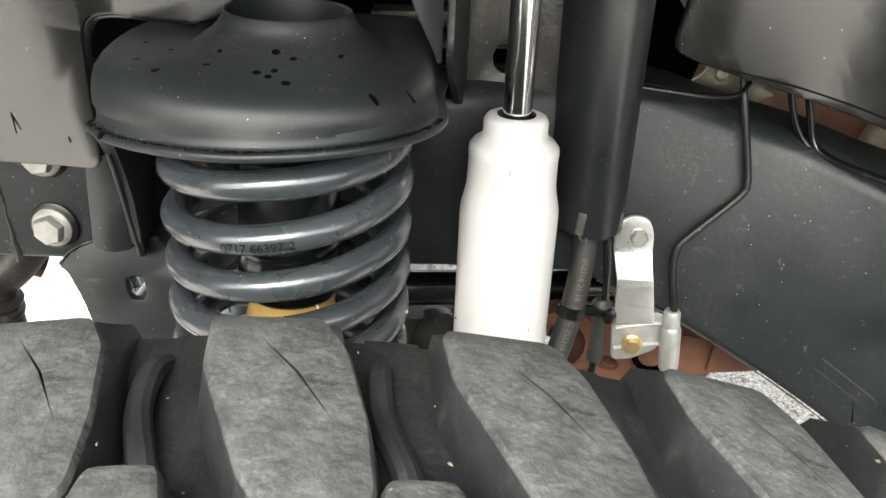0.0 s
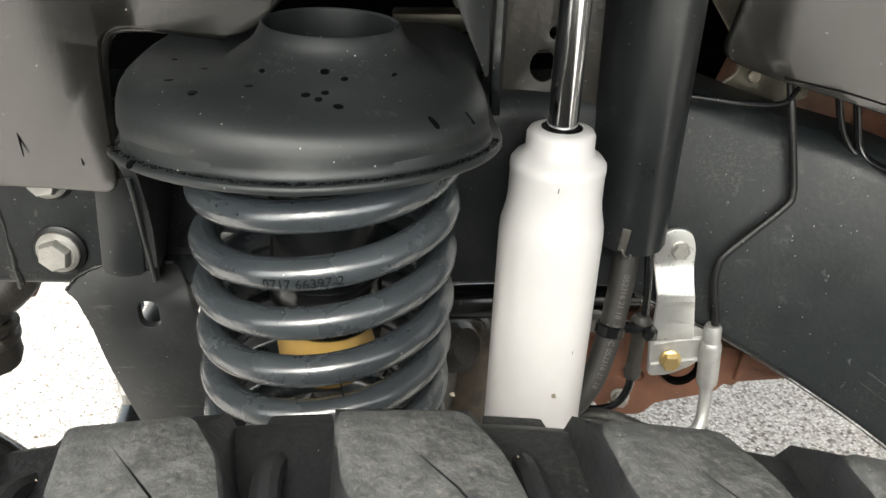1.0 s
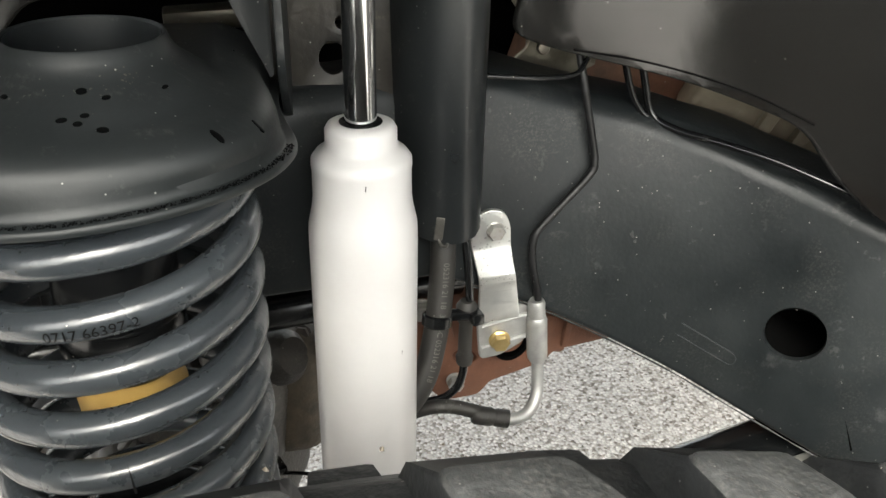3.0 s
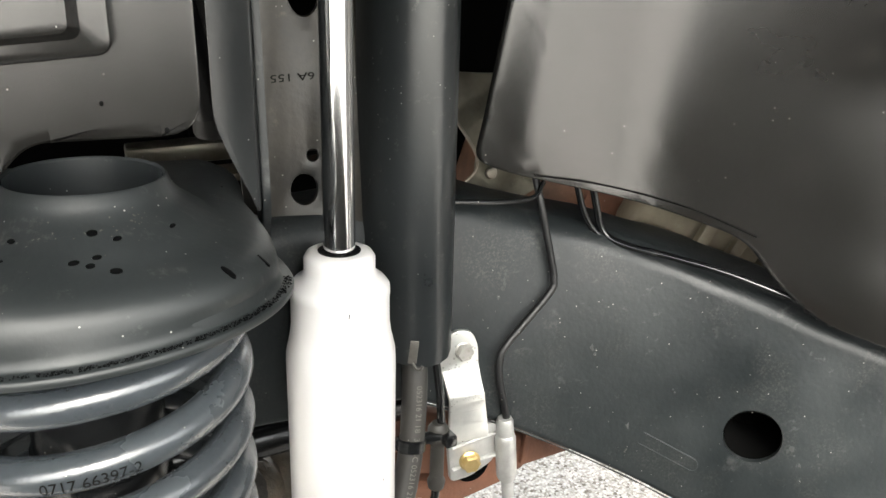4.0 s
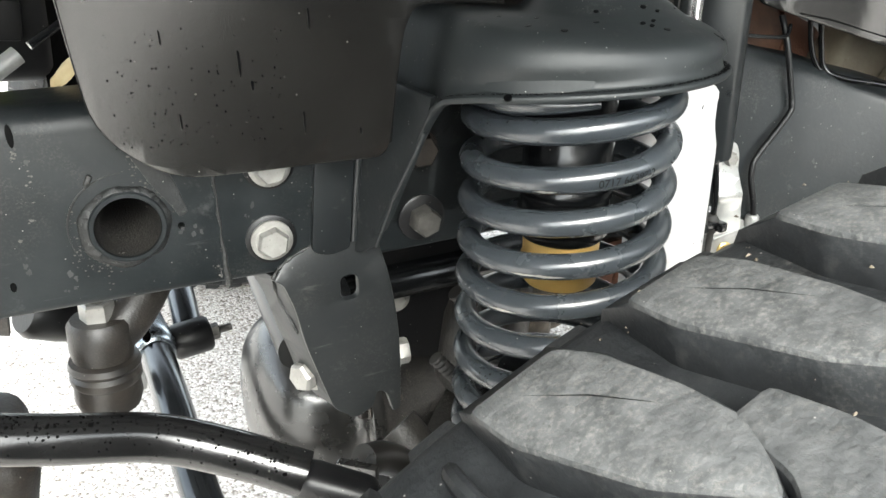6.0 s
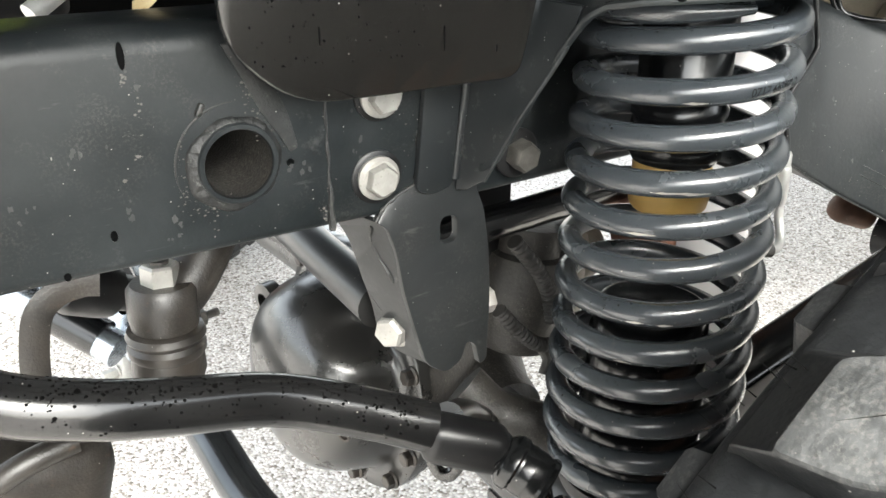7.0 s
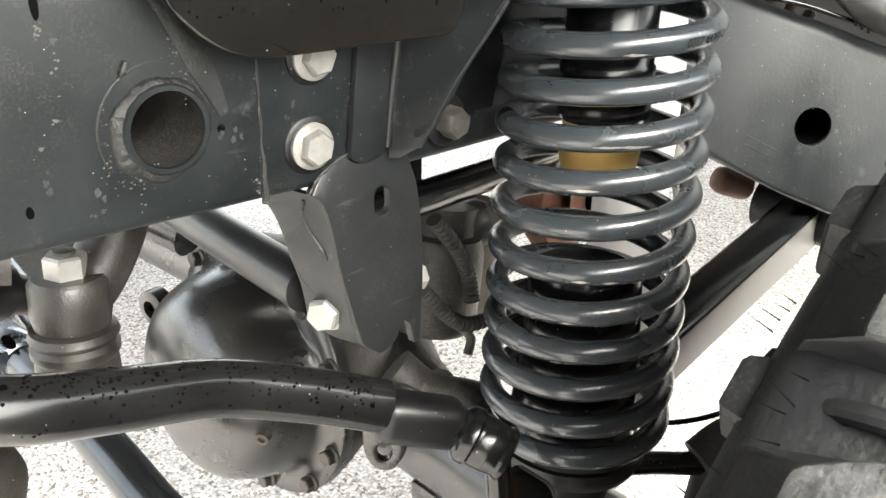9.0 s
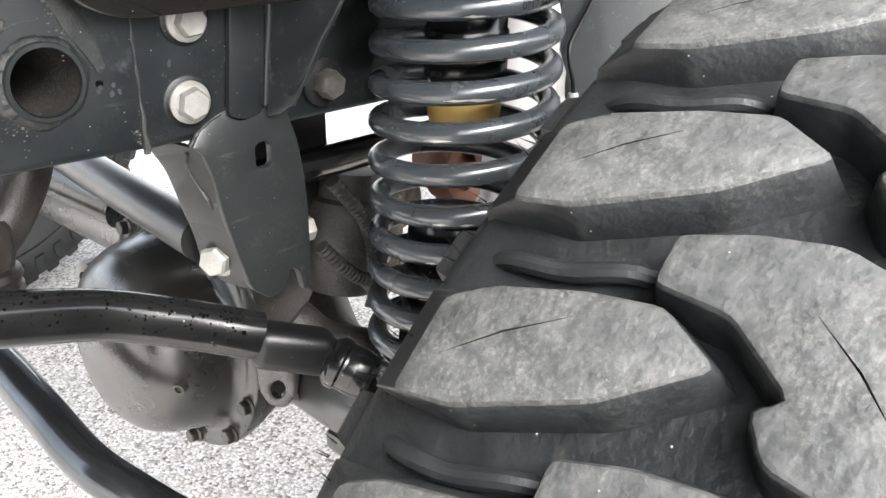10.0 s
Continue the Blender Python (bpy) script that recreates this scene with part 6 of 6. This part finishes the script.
JD = Vector((0.50, -0.76, -0.40)).normalized()
jm = frame_to(JC, JD)
part("joint_ring", bm_lathe([(0.0110, -0.012), (0.0140, -0.010), (0.0125, -0.006), (0.0150, -0.004), (0.0172, -0.001), (0.0172, 0.004), (0.0155, 0.006), (0.0160, 0.008), (0.0160, 0.014), (0.0140, 0.016)], jm, 32), M_GLOSS, link)
joint_head = part("joint_head", bm_lathe([(0.0, 0.0270), (0.0140, 0.0268), (0.0158, 0.0255), (0.0162, 0.0230), (0.0150, 0.0210), (0.0158, 0.016), (0.0158, 0.0)], jm, 32), M_GLOSS, link)
part("stud", bm_tube([JC + JD * 0.018, JC + JD * 0.019 + Vector((0.003, 0.0, -0.02)), JC + JD * 0.020 + Vector((0.010, 0.002, -0.075))], 0.0080, 18, 6), M_GLOSS, link)
part("paint_dash", bm_box((0.0105, 0.0022, 0.0022), pose(-0.2165, 0.3680, 0.6295, -20, 30, -35), 0.0008), M_BOLT, joint_head, "pale paint dash")

# ---- ball joint hanging below the rail ----
ball = thing("pitman_joint", (-0.365, 0.565, 0.64), "black cast steering arm with a pale nut and a rubber boot", "ball joint")
bjm = frame_to((-0.366, 0.566, 0.700), (0.06, 0.03, 1))
part("arm", bm_tube([(-0.315, 0.585, 0.745), (-0.330, 0.580, 0.716), (-0.350, 0.572, 0.694), (-0.366, 0.566, 0.688)], 0.018, 20, 8), M_ARM, ball)
part("socket", bm_lathe([(0.0, 0.004), (0.019, 0.004), (0.022, 0.0), (0.0225, -0.018), (0.021, -0.026), (0, -0.026)], bjm, 32), M_ARM, ball)
part("boot", bm_lathe([(0.019, -0.026), (0.024, -0.028), (0.0255, -0.032), (0.0240, -0.035), (0.0225, -0.036), (0.0250, -0.039), (0.0250, -0.043), (0.0230, -0.046), (0.0240, -0.058), (0.0215, -0.066), (0.0, -0.068)], bjm, 36), M_BOOT, ball, "ribbed dusty rubber boot")
part("nut", bm_hex((-0.366, 0.566, 0.703), (0.06, 0.03, 1), 0.021, 0.014, 0.0015, 0.0, 0.002, 0.4), M_BOLT, ball, "pale hexagon nut", 30)
part("bolt_tip", bm_lathe([(0.006, 0), (0.006, 0.019), (0, 0.020)], bjm, 16), M_BOLT_DULL, ball)
part("side_bushing", bm_lathe([(0.0, 0.030), (0.013, 0.030), (0.014, 0.016), (0.019, 0.014), (0.020, 0.006), (0.020, -0.018), (0.016, -0.024), (0, -0.024)], frame_to((-0.398, 0.625, 0.683), (0.75, 0.35, -0.5)), 26), M_DARK, ball)
part("bushing_sleeve", bm_lathe([(0.0, 0.048), (0.0125, 0.048), (0.0125, 0.028), (0, 0.028)], frame_to((-0.398, 0.625, 0.683), (0.75, 0.35, -0.5)), 24), M_RUST_DARK, ball, "tan dusty steel sleeve")

# ---- tie rod across the car, ahead of the axle ----
tie = thing("tie_rod", (-0.32, 0.80, 0.49), "glossy black bent tie rod with a bright slotted adjuster clamp", "tie rod")
TR = [(-0.42, 1.35, 0.500), (-0.372, 1.14, 0.497), (-0.349, 1.03, 0.494), (-0.331, 0.903, 0.499), (-0.3235, 0.778, 0.500), (-0.3196, 0.677, 0.488), (-0.315, 0.607, 0.472), (-0.301, 0.565, 0.457),
      (-0.270, 0.505, 0.432), (-0.215, 0.42, 0.405), (-0.15, 0.32, 0.39)]
part("tube", bm_tube(TR, 0.0180, 26, 8), M_TIE, tie)
cl = frame_to((-0.3290, 0.875, 0.4998), (0.06, -1, 0.0))
part("adjuster_tube", bm_tube([(-0.3300, 0.890, 0.4992), (-0.3400, 0.975, 0.4965), (-0.349, 1.03, 0.494), (-0.362, 1.09, 0.4955)], 0.0205, 26, 6), M_CLAMP, tie, "bright plated adjuster tube")
clamp = part("clamp", bm_lathe([(0.0185, -0.050), (0.0222, -0.048), (0.0225, -0.020), (0.0240, -0.018), (0.0245, 0.0), (0.0240, 0.018), (0.0225, 0.020), (0.0220, 0.030), (0.0185, 0.032)], cl, 30), M_CLAMP, tie, "bright plated adjuster clamp")
# no slots are cut: black discs paint the shade in them
for dy in (-0.012, 0.022):
    part("clamp_slot", bm_lathe([(0, 0.0006), (0.0050, 0.0006), (0.0060, -0.003)], frame_to(cl @ Vector((0.0, 0.0, dy)) + Vector((-0.006, 0.0, 0.0235)), (-0.25, 0, 1)) @ Matrix.Diagonal((2.2, 0.8, 1, 1)), 18), M_VOID, clamp)
part("clamp_ear", bm_box((0.014, 0.030, 0.034), pose(-0.348, 0.868, 0.471, 0, 10, 5), 0.003), M_ALLOY, clamp)
part("clamp_bolt", bm_hex((-0.355, 0.861, 0.469), (-1, -0.2, 0), 0.011, 0.016, 0.001, 0.008, 0.002), M_BOLT, clamp)

stab = thing("damper_link", (-0.285, 0.883, 0.49), "glossy black link tube with a rubber bush and nut", "damper")
part("bush", bm_lathe([(0.0, 0.022), (0.018, 0.022), (0.021, 0.018), (0.021, -0.018), (0.018, -0.022), (0, -0.022)], frame_to((-0.285, 0.883, 0.490), (1, 0.1, 0.05)), 28), M_DARK, stab)
part("nut", bm_hex((-0.265, 0.885, 0.490), (1, 0.1, 0.05), 0.017, 0.012, 0.001, 0.012, 0.003), M_BOLT_DULL, stab)
part("stud_tip", bm_lathe([(0.0045, 0), (0.0045, 0.024), (0, 0.025)], frame_to((-0.262, 0.885, 0.490), (1, 0.1, 0.05)), 14), M_BOLT_DULL, stab)
part("upper_tube", bm_tube([(-0.286, 0.895, 0.494), (-0.284, 0.96, 0.507), (-0.280, 1.15, 0.540)], 0.0165, 24, 6), M_TIE, stab)
damper = thing("steering_damper", (-0.45, 0.85, 0.60), "bright chrome steering damper tube", "damper")
part("tube", bm_tube([(-0.56, 1.05, 0.66), (-0.44, 0.90, 0.580), (-0.36, 0.80, 0.528)], 0.017, 24, 4), M_CLAMP, damper)
part("sleeve", bm_tube([(-0.40, 0.85, 0.556), (-0.37, 0.815, 0.536)], 0.019, 22), M_GLOSS, damper)

# ---- dark casting low beside the link ----
box = thing("steering_box", (-0.50, 0.52, 0.55), "dusty black cast steering housing below the rail", "steering box")
part("body", bm_box((0.13, 0.10, 0.16), pose(-0.500, 0.545, 0.585, 6, 14, 8), 0.022, 4), M_ARM, box)
part("crease", bm_tube([(-0.500, 0.494, 0.640), (-0.470, 0.492, 0.655), (-0.440, 0.496, 0.658)], 0.007, 12, 6), M_ARM, box)
part("guard", bm_tube([(-0.412, 0.497, 0.7465), (-0.420, 0.499, 0.7475), (-0.433, 0.500, 0.7450), (-0.4435, 0.500, 0.7360), (-0.4490, 0.500, 0.7170), (-0.4520, 0.502, 0.690), (-0.4540, 0.503, 0.665)], 0.0030, 10, 6, lambda f: (0.6, 2.6)), M_ARM, box, "thin bent steel guard")

# ---- engine-bay odds and ends over the rail ----
bay = thing("engine_accessory", (-0.42, 0.72, 0.86), "black plastic engine accessory with a stub pipe", "engine part")
part("housing", bm_box((0.16, 0.12, 0.12), pose(-0.440, 0.76, 0.905, 0, 6, 10), 0.014, 3), M_DARK, bay)
cap_plate = part("cap_plate", bm_box((0.05, 0.01, 0.03), pose(-0.402, 0.695, 0.893, 0, 8, 8), 0.003), M_DARK, bay)
part("stub_pipe", bm_tube([(-0.405, 0.60, 0.868), (-0.380, 0.61, 0.882)], 0.0062, 18), M_ALLOY, bay, "dull metal stub pipe")
part("cable", bm_tube([(-0.372, 0.61, 0.887), (-0.35, 0.62, 0.898), (-0.33, 0.64, 0.905)], 0.003, 10), M_GLOSS, bay)
tb = text_mesh("2", 0.014)
for v in tb.verts:
    v.co = Vector((-0.402 + v.co.x, 0.6885, 0.893 + v.co.y))
part("moulded_number", tb, M_PALE, cap_plate)
cap = thing("reservoir_cap", (-0.42, 0.72, 0.90), "lime green plastic cap", "cap")
part("cap", bm_lathe([(0, 0.012), (0.016, 0.012), (0.019, 0.008), (0.019, -0.01), (0, -0.01)], frame_to((-0.414, 0.685, 0.915), (0.2, -0.6, 0.8)), 24), M_LIME, cap)
leaf = thing("dry_leaf", (-0.35, 0.56, 0.865), "curled dry brown leaf caught on the rail", "leaf")
lf2 = bmesh.new()
for i in range(7):
    for j in range(4):
        u, v = i / 6 - 0.5, j / 3 - 0.5
        w = 0.020 * (1 - (2 * u) ** 2) + 0.001
        lf2.verts.new((-0.352 + 0.026 * u * 0.8 + 0.003 * v, 0.545 + v * w * 0.3, 0.882 + 0.022 * u * 0.6 + 0.004 * math.sin(5 * v) + 0.4 * v * w))
lf2.verts.ensure_lookup_table()
for i in range(6):
    for j in range(3):
        a = i * 4 + j
        lf2.faces.new([lf2.verts[k] for k in (a, a + 1, a + 5, a + 4)])
part("blade", lf2, M_LEAF, leaf)
tank = thing("labelled_reservoir", (-0.02, 0.62, 1.0), "dark reservoir with an orange label in the engine bay", "reservoir")
tank_body = part("body", bm_box((0.09, 0.08, 0.16), pose(-0.035, 0.66, 1.02), 0.012, 3), M_DARK, tank)
part("label", bm_box((0.030, 0.002, 0.04), pose(-0.012, 0.6185, 1.010, 0, 6, 0), 0.0005), M_ORANGE, tank_body)
hoses = thing("engine_hose", (-0.06, 0.56, 0.94), "tan dusty fittings and hoses behind the liner", "engine part")
part("fitting", bm_tube([(-0.10, 0.58, 0.940), (-0.04, 0.57, 0.938), (0.00, 0.56, 0.930)], 0.014, 18, 6), M_TAN, hoses)
part("fitting", bm_tube([(-0.02, 0.55, 0.990), (-0.012, 0.552, 0.950), (-0.006, 0.555, 0.915)], 0.009, 16, 6), M_DARK, hoses)
part("channel", bm_box((0.130, 0.020, 0.012), pose(0.010, 0.600, 0.8840, 0, 1, 2), 0.002), M_SHEET, hoses, "dull olive channel")
part("channel", bm_box((0.120, 0.024, 0.005), pose(0.015, 0.590, 0.8700, 0, 1, 2), 0.001), M_TAN, hoses)
part("connector", bm_lathe([(0.0, 0.0), (0.0105, 0.0), (0.0120, 0.003), (0.0120, 0.026), (0.0095, 0.029), (0.0095, 0.040), (0, 0.041)], frame_to((-0.004, 0.575, 0.898), (0.05, 0, 1)), 20), M_HOSE, hoses)
# black sheet and block painted as the darkness behind the hoses
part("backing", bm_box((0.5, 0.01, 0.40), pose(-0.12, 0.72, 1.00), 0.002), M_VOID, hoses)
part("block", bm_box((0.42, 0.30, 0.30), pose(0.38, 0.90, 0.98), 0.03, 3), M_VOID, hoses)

# ---- black sheets added as shade, closing the well's far side above the frame ----
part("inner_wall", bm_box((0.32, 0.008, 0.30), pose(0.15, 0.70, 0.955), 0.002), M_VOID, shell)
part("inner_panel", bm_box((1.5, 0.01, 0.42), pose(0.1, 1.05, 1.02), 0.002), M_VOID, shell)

# ---- wheel ----
WC = Vector((-0.048, 0.022, 0.4555))
R_TREAD, R_BASE, N_LUG = 0.4555, 0.4385, 50
PITCH = 2 * math.pi / N_LUG
wheel = thing("mud_terrain_tyre", WC, "dusty grey mud-terrain tyre with deep lugs on a dark rim", "tyre", "tyres")
WM = Matrix.Translation(WC) @ Matrix.Rotation(radians(-90), 4, "X")   # its z runs along +y
prof = [(0.215, 0.120), (0.232, 0.136), (0.262, 0.150), (0.300, 0.162), (0.345, 0.176), (0.388, 0.181), (0.409, 0.1795), (0.424, 0.177), (0.433, 0.172), (R_BASE, 0.164), (R_BASE + 0.001, 0.145), (R_BASE + 0.001, 0.120), (R_BASE + 0.001, 0.06)]
full = prof + [(r, -h) for r, h in reversed(prof)]
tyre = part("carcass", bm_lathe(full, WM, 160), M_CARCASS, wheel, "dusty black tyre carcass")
part("rim", bm_lathe([(0.0, 0.04), (0.06, 0.045), (0.10, 0.02), (0.17, 0.03), (0.19, 0.07), (0.205, 0.115), (0.226, 0.128), (0.228, 0.120), (0.212, 0.10), (0.205, -0.10), (0.228, -0.120), (0.226, -0.128), (0.19, -0.09), (0.0, -0.06)], WM, 72), M_RIM, wheel)
part("brake_disc", bm_lathe([(0.0, 0.10), (0.16, 0.10), (0.162, 0.112), (0.162, 0.124), (0.08, 0.126), (0.07, 0.15), (0, 0.15)], WM, 60), M_RUST_DARK, wheel)


def wheel_point(s, y, r):
    a = s / R_TREAD
    return Vector((r * math.sin(a), y, r * math.cos(a)))


def offset_poly(poly, d):
    out = []
    n = len(poly)
    for i in range(n):
        a, p, b = Vector(poly[i - 1]), Vector(poly[i]), Vector(poly[(i + 1) % n])
        e1, e2 = (p - a).normalized(), (b - p).normalized()
        n1, n2 = Vector((e1.y, -e1.x)), Vector((e2.y, -e2.x))
        q = n1 + n2
        q = q / max(0.3, q.dot(n1))
        out.append(p + q * d)
    return out


def signed_area(poly):
    return 0.5 * sum(Vector(poly[i - 1]).x * Vector(poly[i]).y - Vector(poly[i]).x * Vector(poly[i - 1]).y for i in range(len(poly)))


def crown(y):
    return R_TREAD - 0.0018 * ((y) / 0.155) ** 4


def bm_lug(poly, slit, shoulder):
    """A tread block: chamfered top with a narrow sipe, tapered sides, in the wheel's own frame (y from the tyre's middle)."""
    poly = [Vector(p) for p in poly]
    if signed_area(poly) < 0:
        poly.reverse()
    poly = round_poly(poly, 0.003, 2)
    bm = bmesh.new()
    levels = []
    for d, drop in ((-0.0022, 0.0), (-0.0009, 0.0005), (0.0, 0.0020), (0.0015, 0.0090), (0.0035, 0.0180)):
        ring = []
        for q in offset_poly(poly, d):
            r = crown(q.y) - drop
            if shoulder and drop > 0.005 and abs(q.y) > 0.145:
                r -= 0.003 if drop < 0.01 else 0.022
                q = Vector((q.x, math.copysign(0.1660 if drop < 0.01 else 0.1770, q.y)))
            ring.append(bm.verts.new(wheel_point(q.x, q.y, r)))
        levels.append(ring)
    n = len(poly)
    for level, (a, b) in enumerate(zip(levels, levels[1:])):
        for k in range(n):
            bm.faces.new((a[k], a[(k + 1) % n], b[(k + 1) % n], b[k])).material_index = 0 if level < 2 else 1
    edges = [e for e in (bm.edges.get((levels[0][k], levels[0][(k + 1) % n])) for k in range(n)) if e]
    if slit:
        (x0, y0), (x1, y1) = slit
        d = Vector((x1 - x0, y1 - y0)).normalized()
        w = Vector((-d.y, d.x)) * 0.00032
        mid = Vector(((x0 + x1) / 2, (y0 + y1) / 2)) + w * 4
        loop = [Vector((x0, y0)), mid + w, Vector((x1, y1)), mid - w]
        hi = [bm.verts.new(wheel_point(q.x, q.y, crown(q.y))) for q in loop]
        lo_ = [bm.verts.new(wheel_point(q.x, q.y, crown(q.y) - 0.006)) for q in loop]
        for k in range(4):
            edges.append(bm.edges.new((hi[k], hi[(k + 1) % 4])))
            bm.faces.new((hi[k], lo_[k], lo_[(k + 1) % 4], hi[(k + 1) % 4])).material_index = 1
        bm.faces.new(lo_).material_index = 1
    bmesh.ops.triangle_fill(bm, use_beauty=True, edges=edges)
    return bm


def lug_angles(phase):
    """The lugs are spaced unevenly round the tyre: two wide pitches, the rest narrow; gives angle and width."""
    wide = {5: 0.0705, 6: 0.067}
    narrow = (2 * math.pi * R_TREAD - sum(wide.values())) / (N_LUG - len(wide))
    at, out = phase * R_TREAD, []
    for k in range(N_LUG):
        out.append((at / R_TREAD, 1.12 if k in (5, 6, 7) else 1.0))
        at -= wide.get(k, narrow)
    return out


def lug_ring(name, make, material, phase, parent):
    """Two meshes, narrow and wide, as many objects round the wheel as it has lugs."""
    meshes = {}
    for angle, width in lug_angles(phase):
        if width not in meshes:
            bm = make(width)
            me = bpy.data.meshes.new(name)
            bmesh.ops.recalc_face_normals(bm, faces=bm.faces)
            bm.to_mesh(me)
            bm.free()
            me.polygons.foreach_set("use_smooth", [True] * len(me.polygons))
            me.set_sharp_from_angle(angle=radians(34))
            me.materials.append(material)
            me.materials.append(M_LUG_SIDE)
            meshes[width] = me
        ob = new(name, meshes[width])
        ob.parent = parent
        ob.rotation_euler = (0, angle, 0)


def scaled(poly, w, sign=1):
    return [(sign * x * w, sign * y) for x, y in poly]


SH = [(0.000, 0.1525), (0.028, 0.1528), (0.0355, 0.1395), (0.0425, 0.113), (0.0455, 0.092), (0.0360, 0.073), (0.0185, 0.096), (0.003, 0.132)]
SLIT = ((0.012, 0.145), (0.036, 0.110))
CE = [(-0.0106, 0.098), (0.004, 0.099), (0.010, 0.080), (0.013, 0.060), (0.008, 0.042), (-0.006, 0.010), (-0.022, 0.004), (-0.036, 0.016), (-0.041, 0.040), (-0.039, 0.055), (-0.029, 0.063), (-0.0246, 0.056), (-0.012, 0.076)]
CSLIT = ((-0.004, 0.060), (-0.026, 0.031))
PH = 0.0645 / R_TREAD
lug_ring("shoulder_lug", lambda w: bm_lug(scaled(SH, w), scaled(SLIT, w), True), M_RUBBER, PH, wheel)
lug_ring("shoulder_lug", lambda w: bm_lug(scaled(SH, w, -1), scaled(SLIT, w, -1), True), M_RUBBER, PH + 0.4 * PITCH, wheel)
lug_ring("centre_lug", lambda w: bm_lug(scaled(CE, w), scaled(CSLIT, w), False), M_RUBBER, PH, wheel)
lug_ring("centre_lug", lambda w: bm_lug(scaled(CE, w, -1), scaled(CSLIT, w, -1), False), M_RUBBER, PH + 0.4 * PITCH, wheel)


def bm_ejector(w):
    pts = [wheel_point(-0.0135, 0.160, R_BASE - 0.006), wheel_point(-0.0140, 0.145, R_BASE + 0.003), wheel_point(-0.012, 0.128, R_BASE + 0.004), wheel_point(-0.006, 0.112, R_BASE + 0.004), wheel_point(-0.003, 0.104, R_BASE)]
    return bm_tube(pts, 0.0032, 10, 4)


lug_ring("stone_ejector", bm_ejector, M_LUG_SIDE, PH, wheel)


def bm_biter(w):
    """A raised bar on the sidewall below each shoulder lug."""
    poly = [(-0.020, 0.428), (-0.004, 0.428), (-0.002, 0.409), (0.012, 0.402), (0.012, 0.388), (-0.012, 0.388), (-0.021, 0.404)]
    bm = bmesh.new()
    rings = []
    for grow, lift in ((0.0015, -0.003), (0.0, 0.0035), (-0.0015, 0.0045)):
        ring = []
        for q in offset_poly(poly[::-1], grow):
            y = lerp_table([(0.389, 0.182), (0.409, 0.182), (0.424, 0.180), (0.436, 0.172)], q.y)[0]
            a = q.x * w / R_TREAD
            ring.append(bm.verts.new((q.y * math.sin(a), y + lift, q.y * math.cos(a))))
        rings.append(ring)
    for a, b in zip(rings, rings[1:]):
        for k in range(len(a)):
            bm.faces.new((a[k], a[(k + 1) % len(a)], b[(k + 1) % len(a)], b[k]))
    bm.faces.new(rings[-1])
    return bm


lug_ring("sidewall_bar", bm_biter, M_CARCASS, PH, wheel)
part("sidewall_rib", bm_lathe([(0.364, 0.177), (0.366, 0.1835), (0.372, 0.1845), (0.375, 0.178)], WM, 160), M_CARCASS, wheel)
part("sidewall_rib", bm_lathe([(0.290, 0.158), (0.293, 0.167), (0.300, 0.168), (0.303, 0.162)], WM, 160), M_CARCASS, wheel)
# moulding hairs along the inner shoulder
hair = bmesh.new()
rng = random.Random(11)
for k in range(70):
    a = rng.uniform(-1.15, -0.58) if k < 62 else rng.uniform(-0.3, 3.0)
    y = rng.choice((0.160, 0.167, 0.173, 0.180)) + rng.uniform(-0.003, 0.003)
    r = lerp_table([(0.152, 0.452), (0.164, 0.447), (0.172, 0.438), (0.178, 0.430), (0.183, 0.409)], y)[0]
    p = Vector((r * math.sin(a), y, r * math.cos(a)))
    d = Vector((math.sin(a) * 0.5 + rng.uniform(-0.3, 0.3), 1.0, math.cos(a) * 0.5 + rng.uniform(-0.3, 0.3))).normalized() * rng.uniform(0.005, 0.009)
    sd = d.orthogonal().normalized() * 0.0003
    t = d.cross(sd).normalized() * 0.0003
    b = [hair.verts.new(WC + p + v) for v in (sd, -sd * 0.5 + t, -sd * 0.5 - t)]
    tip = hair.verts.new(WC + p + d)
    for i in range(3):
        hair.faces.new((b[i], b[(i + 1) % 3], tip))
part("moulding_hairs", hair, M_VOID, wheel)["kind"] = "stuff"
# crumbs of mud lodged in the grooves and on the blocks
mud = bmesh.new()
rng = random.Random(31)
for k in range(360):
    a = rng.uniform(-0.42, 0.75)
    y = 0.160 - 0.16 * rng.random() ** 1.6
    r = (R_BASE + 0.0008) if k < 260 else crown(y) - 0.0004
    size = (0.0003 + 0.0006 * rng.random() ** 3) if k < 260 else (0.0002 + 0.0006 * rng.random() ** 3)
    m = Matrix.Translation(WC) @ Matrix.Rotation(a, 4, "Y") @ Matrix.Translation((0, y, r)) @ Matrix.Rotation(rng.random() * 6.28, 4, "Z")
    ring = [mud.verts.new(m @ Vector((size * rng.uniform(0.7, 1.6) * math.cos(q), size * rng.uniform(0.5, 1.0) * math.sin(q), -0.0003))) for q in (0, 1.26, 2.51, 3.77, 5.03)]
    tip = mud.verts.new(m @ Vector((size * rng.uniform(-0.3, 0.3), 0, size * rng.uniform(0.3, 0.8))))
    for i in range(5):
        mud.faces.new((ring[i], ring[(i + 1) % 5], tip))
part("mud_crumbs", mud, M_OCHRE, wheel, "crumbs of brown dried mud")["kind"] = "stuff"
wheel.rotation_euler = (0, 0, radians(2.0))      # steered a little
# the far wheel
copy_thing(wheel, Matrix.Translation(WC + Vector((0, 2.06, 0))) @ Matrix.Rotation(math.pi, 4, "Z"))
